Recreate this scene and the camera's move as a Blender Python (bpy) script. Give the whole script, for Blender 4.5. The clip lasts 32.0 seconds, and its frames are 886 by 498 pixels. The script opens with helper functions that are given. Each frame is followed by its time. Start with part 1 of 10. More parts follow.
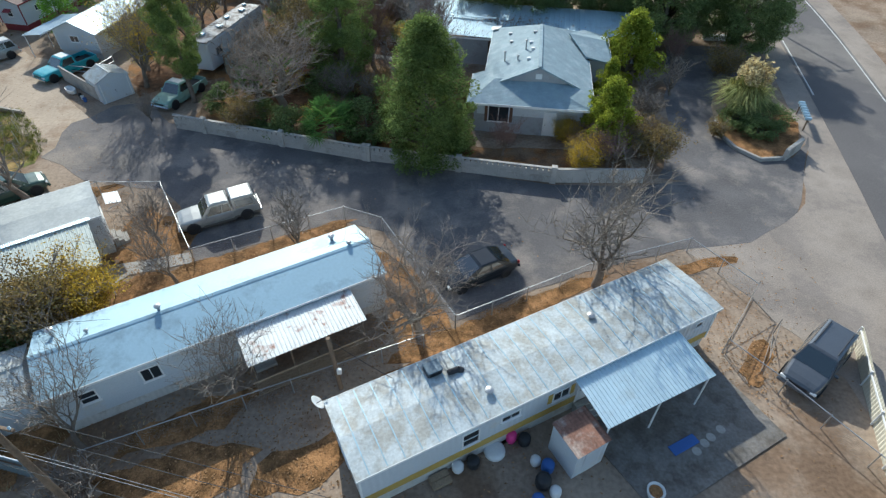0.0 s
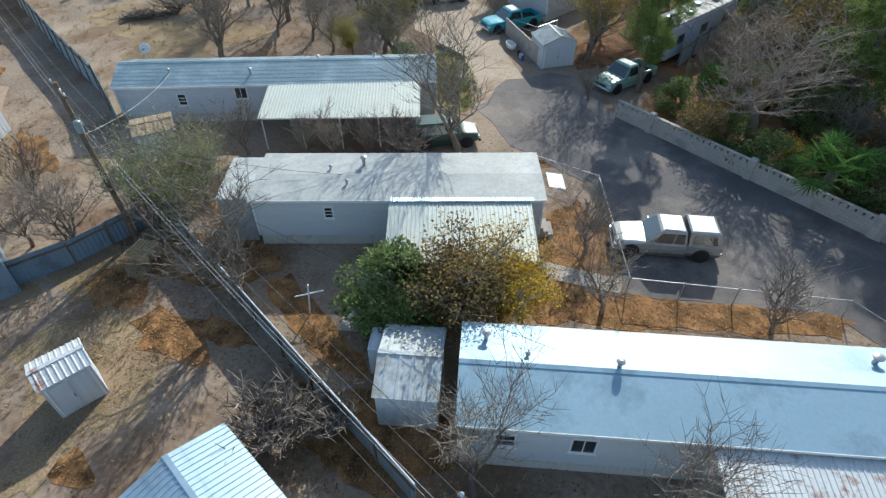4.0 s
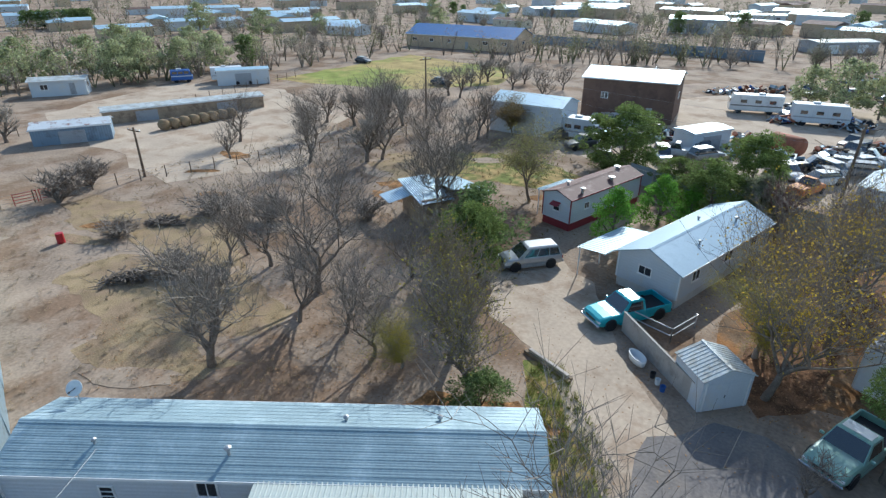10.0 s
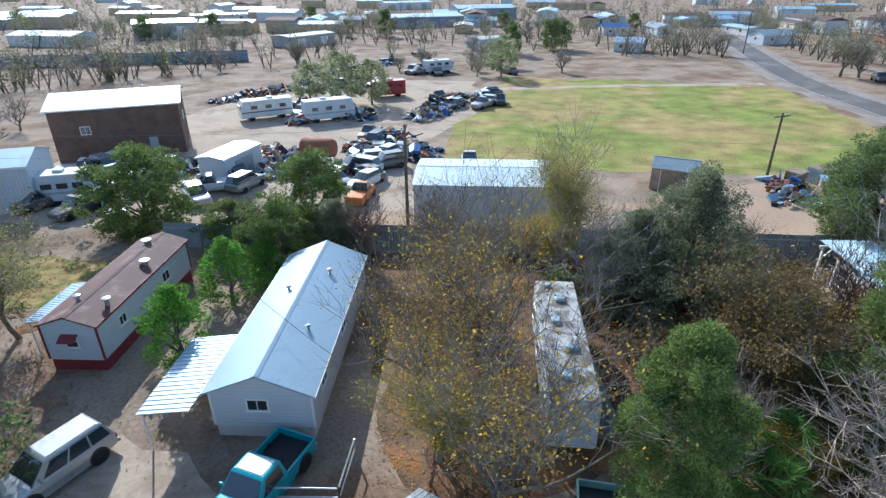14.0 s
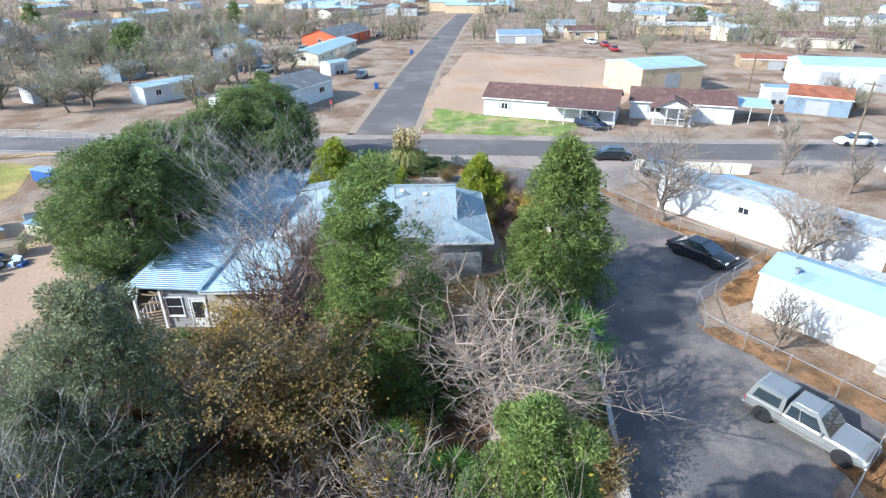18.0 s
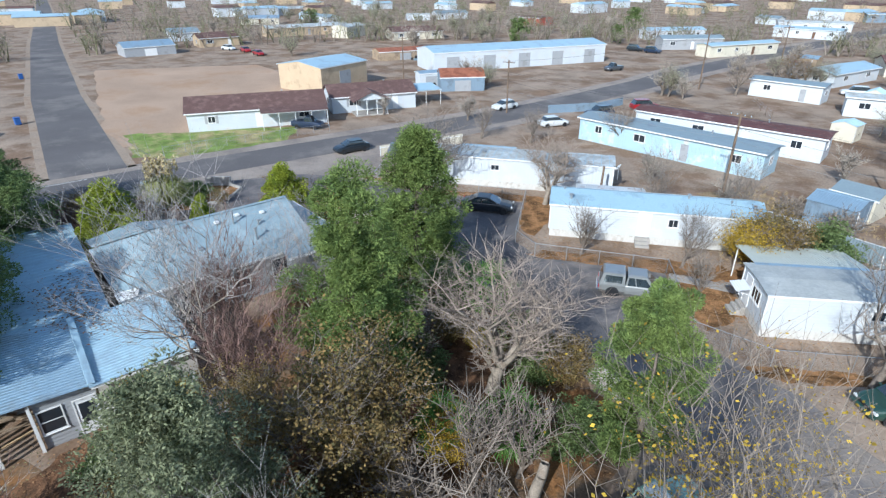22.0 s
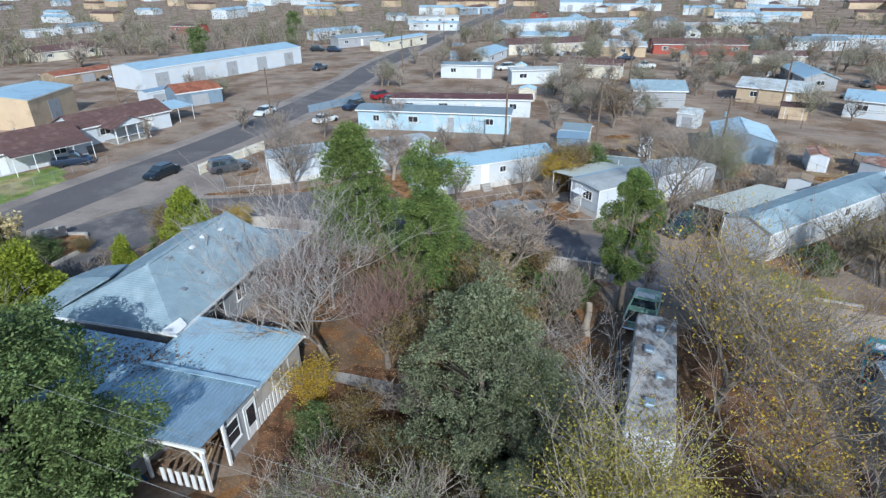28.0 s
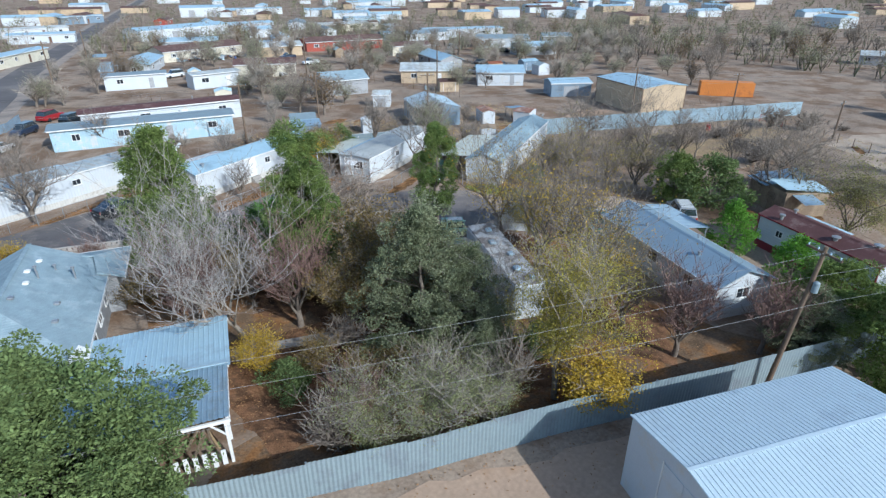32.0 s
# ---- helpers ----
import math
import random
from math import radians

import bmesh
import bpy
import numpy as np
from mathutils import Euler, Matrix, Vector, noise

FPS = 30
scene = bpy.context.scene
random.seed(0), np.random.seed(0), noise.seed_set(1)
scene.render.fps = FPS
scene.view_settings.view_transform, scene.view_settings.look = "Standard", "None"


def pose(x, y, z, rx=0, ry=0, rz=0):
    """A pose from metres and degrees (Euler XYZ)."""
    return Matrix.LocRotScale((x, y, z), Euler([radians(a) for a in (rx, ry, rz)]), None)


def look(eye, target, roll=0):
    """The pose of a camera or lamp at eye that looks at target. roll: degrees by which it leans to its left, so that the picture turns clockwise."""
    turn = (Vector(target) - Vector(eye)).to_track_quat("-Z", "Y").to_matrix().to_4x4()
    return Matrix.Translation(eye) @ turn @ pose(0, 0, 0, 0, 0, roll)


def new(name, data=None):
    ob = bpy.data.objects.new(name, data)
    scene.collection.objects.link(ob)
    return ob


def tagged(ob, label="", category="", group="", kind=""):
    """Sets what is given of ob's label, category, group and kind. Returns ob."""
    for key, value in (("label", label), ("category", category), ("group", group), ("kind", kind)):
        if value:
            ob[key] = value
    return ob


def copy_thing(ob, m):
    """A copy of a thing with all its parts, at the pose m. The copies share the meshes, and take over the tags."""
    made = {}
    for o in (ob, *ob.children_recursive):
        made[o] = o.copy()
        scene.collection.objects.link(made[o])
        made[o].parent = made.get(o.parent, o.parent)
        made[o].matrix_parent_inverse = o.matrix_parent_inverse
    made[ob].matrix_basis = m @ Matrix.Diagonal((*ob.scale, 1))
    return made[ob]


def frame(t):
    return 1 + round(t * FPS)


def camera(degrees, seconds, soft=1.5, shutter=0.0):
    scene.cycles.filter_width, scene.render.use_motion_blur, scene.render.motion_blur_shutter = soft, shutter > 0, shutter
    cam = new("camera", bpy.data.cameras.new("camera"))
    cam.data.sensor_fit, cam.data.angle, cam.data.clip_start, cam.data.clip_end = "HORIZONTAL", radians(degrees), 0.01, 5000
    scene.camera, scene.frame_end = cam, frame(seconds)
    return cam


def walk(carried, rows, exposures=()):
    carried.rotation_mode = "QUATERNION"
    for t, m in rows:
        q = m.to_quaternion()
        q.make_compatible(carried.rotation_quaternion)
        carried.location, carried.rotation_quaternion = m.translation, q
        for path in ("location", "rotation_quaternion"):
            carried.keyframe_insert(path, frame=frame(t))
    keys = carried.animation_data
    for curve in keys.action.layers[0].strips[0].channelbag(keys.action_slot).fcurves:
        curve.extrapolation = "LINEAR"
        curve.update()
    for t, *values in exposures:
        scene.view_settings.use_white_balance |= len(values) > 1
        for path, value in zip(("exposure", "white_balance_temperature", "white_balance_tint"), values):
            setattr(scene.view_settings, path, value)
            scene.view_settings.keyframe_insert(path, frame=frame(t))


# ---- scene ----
cam = camera(76.69, 32.0, soft=1.35)
# seconds, x, y, z, yaw, pitch, roll
PATH = [
    (0.0, -0.00, 0.00, 24.32, 0.00, -42.82, 0.27),
    (0.5, -1.53, 0.49, 24.17, 4.64, -42.56, -0.02),
    (1.0, -3.10, 1.02, 23.74, 2.75, -42.45, -0.09),
    (1.5, -4.86, 1.58, 23.03, 0.06, -42.40, -0.07),
    (2.0, -6.66, 2.10, 22.19, 1.83, -42.58, -0.01),
    (2.5, -8.30, 2.57, 21.43, 11.31, -42.68, -0.03),
    (3.0, -9.79, 3.00, 20.69, 28.12, -42.94, -0.17),
    (3.5, -11.08, 3.83, 20.18, 35.49, -43.02, -0.14),
    (4.0, -12.47, 4.84, 19.97, 33.96, -42.82, -0.07),
    (4.5, -13.97, 5.83, 19.86, 41.99, -42.87, -0.18),
    (6.5, -19.28, 10.20, 20.01, 50.78, -43.01, -0.16),
    (7.0, -20.45, 11.43, 20.04, 49.12, -42.93, -0.23),
    (7.5, -21.54, 12.66, 20.12, 47.44, -42.84, -0.25),
    (8.0, -22.67, 13.96, 20.26, 45.80, -42.78, -0.23),
    (8.5, -23.85, 15.37, 20.38, 43.13, -42.32, -0.03),
    (9.0, -24.93, 16.79, 20.34, 41.25, -35.41, 0.14),
    (9.5, -25.76, 18.29, 20.16, 39.18, -26.67, 0.07),
    (10.0, -26.56, 19.67, 19.98, 38.07, -26.29, 0.10),
    (10.5, -27.50, 21.04, 19.99, 36.44, -26.33, -0.02),
    (11.0, -28.35, 22.58, 20.00, 34.21, -26.38, -0.10),
    (11.5, -29.05, 24.26, 19.95, 31.64, -26.46, -0.16),
    (12.0, -29.67, 25.98, 19.82, 29.28, -26.42, -0.16),
    (12.5, -30.12, 27.69, 19.63, 25.10, -26.44, -0.02),
    (13.0, -30.66, 29.54, 19.45, 16.59, -26.37, -0.04),
    (13.5, -31.13, 31.64, 19.30, 4.54, -26.36, -0.11),
    (14.0, -31.45, 33.80, 19.16, -9.79, -26.16, -0.27),
    (14.5, -31.72, 35.93, 19.16, -25.07, -26.15, -0.08),
    (15.0, -31.97, 38.10, 19.16, -41.55, -26.10, -0.19),
    (15.5, -32.19, 40.18, 19.24, -57.02, -26.16, -0.27),
    (17.5, -31.99, 47.48, 19.59, -87.78, -26.61, -0.05),
    (18.0, -31.67, 49.27, 19.60, -99.54, -26.57, -0.20),
    (18.5, -31.22, 51.16, 19.64, -105.48, -26.57, -0.27),
    (19.0, -31.00, 52.95, 19.71, -107.63, -26.65, -0.22),
    (19.5, -30.78, 54.64, 19.78, -110.36, -26.53, -0.07),
    (20.0, -30.29, 56.33, 19.84, -117.14, -26.40, -0.09),
    (20.5, -29.52, 58.03, 19.84, -123.99, -26.41, -0.15),
    (21.0, -28.84, 59.75, 19.86, -126.50, -26.41, -0.15),
    (21.5, -28.24, 61.42, 19.94, -128.82, -26.43, -0.08),
    (22.0, -27.43, 63.00, 20.06, -138.05, -26.35, -0.10),
    (22.5, -26.55, 64.47, 20.19, -140.62, -26.33, -0.22),
    (23.0, -25.69, 65.98, 20.29, -142.64, -26.32, -0.23),
    (23.5, -24.75, 67.51, 20.33, -147.01, -26.21, -0.25),
    (24.0, -23.69, 69.10, 20.45, -149.28, -26.23, -0.24),
    (24.5, -22.59, 70.60, 20.62, -152.30, -26.18, -0.24),
    (25.0, -21.46, 72.01, 20.74, -154.95, -26.21, -0.21),
    (25.5, -20.18, 73.40, 20.87, -159.04, -26.27, -0.23),
    (27.5, -14.69, 78.75, 21.47, -169.93, -26.45, -0.45),
    (28.0, -13.21, 79.87, 21.55, -174.07, -26.35, -0.55),
    (28.5, -11.63, 80.79, 21.62, -178.56, -26.26, -0.60),
    (29.0, -9.84, 81.52, 21.69, -184.56, -26.25, -0.24),
    (29.5, -7.99, 82.21, 21.73, -191.42, -26.23, -0.14),
    (30.0, -6.16, 82.94, 21.71, -194.91, -26.11, -0.07),
    (30.5, -4.37, 83.63, 21.62, -197.40, -26.07, -0.07),
    (31.0, -2.66, 84.19, 21.50, -203.33, -26.03, 0.05),
    (31.5, -0.89, 84.68, 21.36, -206.38, -26.09, -0.08),
    (32.0, 0.90, 85.10, 21.27, -210.65, -26.07, -0.07),
]


def stand(x, y, z, yaw, pitch, roll):
    return pose(x, y, z, 0, 0, yaw) @ pose(0, 0, 0, 90 + pitch) @ pose(0, 0, 0, 0, 0, roll)


walk(cam, [(row[0], stand(*row[1:])) for row in PATH],
     exposures=[(0, 0.1, 6200, 2), (4, 0.1, 6300, 3), (7, 0.08, 6350, 4), (9, 0.08, 6100, 4), (11, 0.08, 5800, 3), (12.5, 0.1, 5750, 4), (14.5, 0.32, 5650, 6), (17.5, 0.66, 5850, 7), (19, 0.56, 5850, 7), (21, 0.2, 5750, 6), (23, -0.05, 5700, 5), (25, -0.25, 5650, 4), (28, -0.2, 5650, 5), (32, -0.15, 5650, 5)])

# ---- daylight ----
SUN_AZ, SUN_EL = 105.0, 31.0   # degrees: direction to the sun in plan (from +x, anticlockwise) and its height
world = bpy.data.worlds.new("sky")
scene.world = world
world.use_nodes = True
wt = world.node_tree
sky = wt.nodes.new("ShaderNodeTexSky")
sky.sky_type = "NISHITA"
sky.sun_disc = False
sky.sun_elevation = radians(SUN_EL)
sky.sun_rotation = radians(90 - SUN_AZ)
sky.dust_density = 0.8
wt.links.new(sky.outputs[0], wt.nodes["Background"].inputs[0])
wt.nodes["Background"].inputs[1].default_value = 0.185
sun = new("sun", bpy.data.lights.new("sun", "SUN"))
sun.data.energy = 5.0
sun.data.angle = radians(0.55)
sun.data.color = (1.0, 0.96, 0.90)
sun.matrix_world = look((80 * math.cos(radians(SUN_AZ)), 80 * math.sin(radians(SUN_AZ)), 80 * math.tan(radians(SUN_EL))), (0, 0, 0))

# ---- materials ----
def mat(name, rgb, rough=0.75, metal=0.0, var=0.16, scale=1.5, bump=0.15, fine=18.0, stain=None, amount=0.5, stain_scale=0.6,
        ribs=0.0, rib_axis="X", rib_depth=0.4, spec=0.35, jitter=0.0, coat=0.0, trans=0.0, islands=0.0):
    """A worn surface: two scales of tone, an optional second colour in patches, fine relief, optional pressed ribs."""
    m = bpy.data.materials.new(name)
    m.use_nodes = True
    t = m.node_tree
    n, l = t.nodes, t.links
    b = n["Principled BSDF"]
    b.inputs["Roughness"].default_value = rough
    b.inputs["Metallic"].default_value = metal
    b.inputs["Specular IOR Level"].default_value = spec
    b.inputs["Coat Weight"].default_value = coat
    b.inputs["Transmission Weight"].default_value = trans
    co = n.new("ShaderNodeTexCoord")
    big, small = n.new("ShaderNodeTexNoise"), n.new("ShaderNodeTexNoise")
    for node, sc, det in ((big, scale, 5), (small, fine, 4)):
        node.inputs["Scale"].default_value = sc
        node.inputs["Detail"].default_value = det
        l.new(co.outputs["Object"], node.inputs["Vector"])
    tone = n.new("ShaderNodeMath")
    tone.operation = "MULTIPLY_ADD"
    tone.inputs[1].default_value = 0.45
    l.new(small.outputs["Fac"], tone.inputs[0])
    half = n.new("ShaderNodeMath")
    half.operation = "MULTIPLY"
    half.inputs[1].default_value = 0.55
    l.new(big.outputs["Fac"], half.inputs[0])
    l.new(half.outputs[0], tone.inputs[2])
    ramp = n.new("ShaderNodeMapRange")
    ramp.inputs["From Min"].default_value, ramp.inputs["From Max"].default_value = 0.33, 0.67
    ramp.inputs["To Min"].default_value, ramp.inputs["To Max"].default_value = 1 - var * 1.5, 1 + var
    l.new(tone.outputs[0], ramp.inputs["Value"])
    colour = n.new("ShaderNodeVectorMath")
    colour.operation = "SCALE"
    colour.inputs[0].default_value = rgb
    l.new(ramp.outputs[0], colour.inputs["Scale"])
    out = colour.outputs[0]
    if stain:
        sn = n.new("ShaderNodeTexNoise")
        sn.inputs["Scale"].default_value, sn.inputs["Detail"].default_value, sn.inputs["Roughness"].default_value = stain_scale, 8, 0.68
        l.new(co.outputs["Object"], sn.inputs["Vector"])
        sm = n.new("ShaderNodeMapRange")
        sm.inputs["From Min"].default_value, sm.inputs["From Max"].default_value = 0.62 - 0.25 * amount, 0.72 - 0.22 * amount
        l.new(sn.outputs["Fac"], sm.inputs["Value"])
        mix = n.new("ShaderNodeMix")
        mix.data_type = "RGBA"
        l.new(sm.outputs[0], mix.inputs["Factor"])
        l.new(out, mix.inputs["A"])
        dark = n.new("ShaderNodeVectorMath")
        dark.operation = "SCALE"
        dark.inputs[0].default_value = stain
        l.new(ramp.outputs[0], dark.inputs["Scale"])
        l.new(dark.outputs[0], mix.inputs["B"])
        out = mix.outputs["Result"]
    if jitter or islands:
        vary = n.new("ShaderNodeMapRange")
        amt = jitter or islands
        vary.inputs["To Min"].default_value, vary.inputs["To Max"].default_value = 1 - amt, 1 + amt
        if jitter:
            l.new(n.new("ShaderNodeObjectInfo").outputs["Random"], vary.inputs["Value"])
        else:
            l.new(n.new("ShaderNodeNewGeometry").outputs["Random Per Island"], vary.inputs["Value"])
        sc2 = n.new("ShaderNodeVectorMath")
        sc2.operation = "SCALE"
        l.new(out, sc2.inputs[0])
        l.new(vary.outputs[0], sc2.inputs["Scale"])
        out = sc2.outputs[0]
    l.new(out, b.inputs["Base Color"])
    height = small.outputs["Fac"]
    if ribs:
        wave = n.new("ShaderNodeTexWave")
        wave.bands_direction = rib_axis
        wave.inputs["Scale"].default_value = 0.314 / ribs
        l.new(co.outputs["Object"], wave.inputs["Vector"])
        add = n.new("ShaderNodeMath")
        add.operation = "MULTIPLY_ADD"
        add.inputs[1].default_value = rib_depth * 6
        l.new(wave.outputs["Fac"], add.inputs[0])
        l.new(small.outputs["Fac"], add.inputs[2])
        height = add.outputs[0]
    bp = n.new("ShaderNodeBump")
    bp.inputs["Strength"].default_value, bp.inputs["Distance"].default_value = bump, 0.03
    l.new(height, bp.inputs["Height"])
    l.new(bp.outputs[0], b.inputs["Normal"])
    return m


def leaf_mat(name, rgb, rgb2, rough=0.8):
    m = mat(name, rgb, rough, var=0.25, scale=0.8, fine=6, bump=0.0, stain=rgb2, amount=0.55, stain_scale=0.9, islands=0.4, spec=0.1)
    b = m.node_tree.nodes["Principled BSDF"]
    t = m.node_tree
    tr, mx = t.nodes.new("ShaderNodeBsdfTranslucent"), t.nodes.new("ShaderNodeMixShader")
    src = b.inputs["Base Color"].links[0].from_socket
    t.links.new(src, tr.inputs["Color"])
    mx.inputs[0].default_value = 0.36
    t.links.new(b.outputs[0], mx.inputs[1])
    t.links.new(tr.outputs[0], mx.inputs[2])
    t.links.new(mx.outputs[0], t.nodes["Material Output"].inputs["Surface"])
    return m


DIRT = mat("packed_dirt", (0.335, 0.258, 0.195), 0.95, var=0.26, scale=0.22, fine=4.5, bump=0.8, stain=(0.225, 0.15, 0.10), amount=0.62, stain_scale=0.13, spec=0.1)
LITTER = mat("leaf_litter", (0.36, 0.19, 0.085), 0.95, var=0.45, scale=1.2, fine=14.0, bump=0.9, stain=(0.18, 0.10, 0.045), amount=0.7, stain_scale=0.8, spec=0.1)
STRAW = mat("dry_grass", (0.37, 0.275, 0.16), 0.95, var=0.35, scale=0.8, fine=11.0, bump=0.9, stain=(0.28, 0.20, 0.13), amount=0.7, stain_scale=0.4, spec=0.1)
WOODLITTER = mat("dark_leaf_litter", (0.235, 0.125, 0.068), 0.95, var=0.45, scale=1.2, fine=14.0, bump=0.9, stain=(0.13, 0.075, 0.045), amount=0.65, stain_scale=0.8, spec=0.1)
LEAFSOIL = mat("wooded_soil", (0.20, 0.135, 0.085), 0.95, var=0.4, scale=0.7, fine=8.0, bump=0.9, stain=(0.29, 0.145, 0.06), amount=0.6, stain_scale=0.45, spec=0.1)
FARLEAF = leaf_mat("far_crowns", (0.26, 0.25, 0.15), (0.20, 0.205, 0.13))
FARBARE = leaf_mat("far_bare_crowns", (0.33, 0.28, 0.23), (0.27, 0.23, 0.19))
PALE = mat("pale_dirt", (0.46, 0.37, 0.285), 0.95, var=0.14, scale=0.25, fine=4.0, bump=0.35, stain=(0.34, 0.25, 0.18), amount=0.45, stain_scale=0.2, spec=0.1)
TRODDEN = mat("trodden_dirt", (0.375, 0.295, 0.225), 0.95, var=0.22, scale=0.3, fine=4.5, bump=0.6, stain=(0.28, 0.20, 0.14), amount=0.55, stain_scale=0.3, spec=0.1)
REDDIRT = mat("red_dirt", (0.44, 0.315, 0.225), 0.95, var=0.16, scale=0.12, fine=4.0, bump=0.3, stain=(0.36, 0.235, 0.15), amount=0.45, stain_scale=0.06, spec=0.1)
ASPHALT = mat("old_asphalt", (0.138, 0.128, 0.127), 0.9, var=0.2, scale=0.35, fine=9.0, bump=0.3, stain=(0.235, 0.205, 0.185), amount=0.55, stain_scale=0.22, spec=0.2)
ROAD = mat("road_asphalt", (0.14, 0.128, 0.125), 0.9, var=0.12, scale=0.15, fine=9.0, bump=0.25, stain=(0.21, 0.19, 0.175), amount=0.5, stain_scale=0.08, spec=0.2)
GRAVEL = mat("gravel_shoulder", (0.35, 0.295, 0.25), 0.95, var=0.2, scale=0.5, fine=12.0, bump=0.6, stain=(0.24, 0.205, 0.18), amount=0.55, stain_scale=0.25, spec=0.1)
CONCRETE = mat("weathered_concrete", (0.40, 0.375, 0.34), 0.9, var=0.15, scale=0.7, fine=14.0, bump=0.2, stain=(0.27, 0.25, 0.225), amount=0.5, stain_scale=0.5)
GRASS = mat("winter_lawn", (0.24, 0.27, 0.068), 0.95, var=0.35, scale=0.3, fine=4.0, bump=0.9, stain=(0.38, 0.285, 0.12), amount=0.74, stain_scale=0.055, spec=0.1)
WEEDS = mat("green_weeds", (0.19, 0.21, 0.06), 0.95, var=0.4, scale=1.0, fine=9.0, bump=0.9, stain=(0.33, 0.235, 0.10), amount=0.75, stain_scale=0.5, spec=0.1)
PAINTLINE = mat("worn_line_paint", (0.62, 0.61, 0.58), 0.8, var=0.2, scale=2, stain=(0.2, 0.19, 0.185), amount=0.35, stain_scale=2.0)
BLOCK = mat("concrete_block", (0.46, 0.425, 0.385), 0.92, var=0.12, scale=1.2, fine=20, bump=0.3, stain=(0.33, 0.30, 0.27), amount=0.4, stain_scale=0.7, jitter=0.08)
MORTAR = mat("mortar", (0.34, 0.32, 0.295), 0.95, var=0.12, bump=0.2)
WHITE = mat("white_siding", (0.57, 0.605, 0.635), 0.55, var=0.05, scale=0.5, fine=10, bump=0.25, stain=(0.60, 0.59, 0.56), amount=0.35, stain_scale=0.6, ribs=0.2, rib_axis="Z", rib_depth=0.25)
WHITEV = mat("white_ribbed_siding", (0.57, 0.605, 0.64), 0.5, var=0.05, scale=0.5, fine=10, bump=0.3, stain=(0.59, 0.58, 0.555), amount=0.35, stain_scale=0.6, ribs=0.3, rib_axis="X", rib_depth=0.3)
PALEBLUE = mat("pale_blue_siding", (0.40, 0.55, 0.64), 0.5, var=0.05, scale=0.5, fine=10, bump=0.3, stain=(0.59, 0.58, 0.555), amount=0.35, stain_scale=0.6, ribs=0.3, rib_axis="X", rib_depth=0.3)
SKIRT = mat("pale_skirting", (0.60, 0.585, 0.55), 0.6, var=0.1, scale=0.8, bump=0.3, stain=(0.42, 0.38, 0.33), amount=0.45, stain_scale=0.8, ribs=0.25, rib_axis="X", rib_depth=0.3)
GREYSIDE = mat("grey_siding", (0.36, 0.37, 0.385), 0.65, var=0.07, scale=0.6, bump=0.25, stain=(0.28, 0.28, 0.28), amount=0.35, ribs=0.2, rib_axis="Z", rib_depth=0.25)
TAN = mat("tan_siding", (0.52, 0.40, 0.27), 0.7, var=0.08, scale=0.5, bump=0.25, stain=(0.42, 0.32, 0.215), amount=0.35, ribs=0.3, rib_axis="X", rib_depth=0.3)
CREAM = mat("cream_siding", (0.66, 0.61, 0.49), 0.65, var=0.07, scale=0.5, bump=0.25, stain=(0.52, 0.47, 0.37), amount=0.35, ribs=0.2, rib_axis="Z", rib_depth=0.25)
BLUESIDE = mat("slate_blue_siding", (0.20, 0.27, 0.34), 0.6, var=0.08, scale=0.5, bump=0.25, stain=(0.15, 0.19, 0.23), amount=0.4, ribs=0.3, rib_axis="X", rib_depth=0.35)
REDSIDE = mat("barn_red_siding", (0.36, 0.085, 0.06), 0.65, var=0.1, scale=0.6, bump=0.25, ribs=0.2, rib_axis="Z", rib_depth=0.2)
ORANGE = mat("orange_paint", (0.62, 0.22, 0.05), 0.6, var=0.08, scale=0.5, bump=0.25, stain=(0.45, 0.16, 0.05), amount=0.3, ribs=0.3, rib_axis="X", rib_depth=0.4)
REDORANGE = mat("red_orange_siding", (0.62, 0.125, 0.05), 0.6, var=0.08, scale=0.5, bump=0.25, ribs=0.2, rib_axis="Z", rib_depth=0.2)
BRICK = mat("brown_brick", (0.16, 0.10, 0.075), 0.9, var=0.15, scale=1.0, bump=0.3, stain=(0.12, 0.075, 0.06), amount=0.5, ribs=0.12, rib_axis="Z", rib_depth=0.2)
OCHRE = mat("ochre_trim", (0.50, 0.34, 0.09), 0.6, var=0.1)
TRIM = mat("white_trim", (0.78, 0.78, 0.77), 0.5, var=0.05)
BROWNTRIM = mat("brown_trim", (0.15, 0.085, 0.055), 0.6, var=0.1)
COOLROOF = mat("coated_metal_roof", (0.40, 0.555, 0.645), 0.52, 0.18, var=0.05, scale=0.35, fine=7, bump=0.12, stain=(0.33, 0.44, 0.52), amount=0.45, stain_scale=0.35, spec=0.5)
CREAMROOF = mat("aged_cream_roof", (0.44, 0.455, 0.435), 0.65, var=0.14, scale=0.5, fine=6, bump=0.25, stain=(0.35, 0.37, 0.37), amount=0.62, stain_scale=0.45)
BLUEROOF = mat("pale_blue_coated_roof", (0.37, 0.53, 0.62), 0.52, 0.16, var=0.06, scale=0.35, fine=7, bump=0.12, stain=(0.27, 0.38, 0.45), amount=0.45, stain_scale=0.35)
PALEROOF = mat("pale_ribbed_roof", (0.56, 0.66, 0.71), 0.5, 0.15, var=0.06, scale=0.35, fine=7, bump=0.12, stain=(0.47, 0.55, 0.60), amount=0.4, stain_scale=0.35)
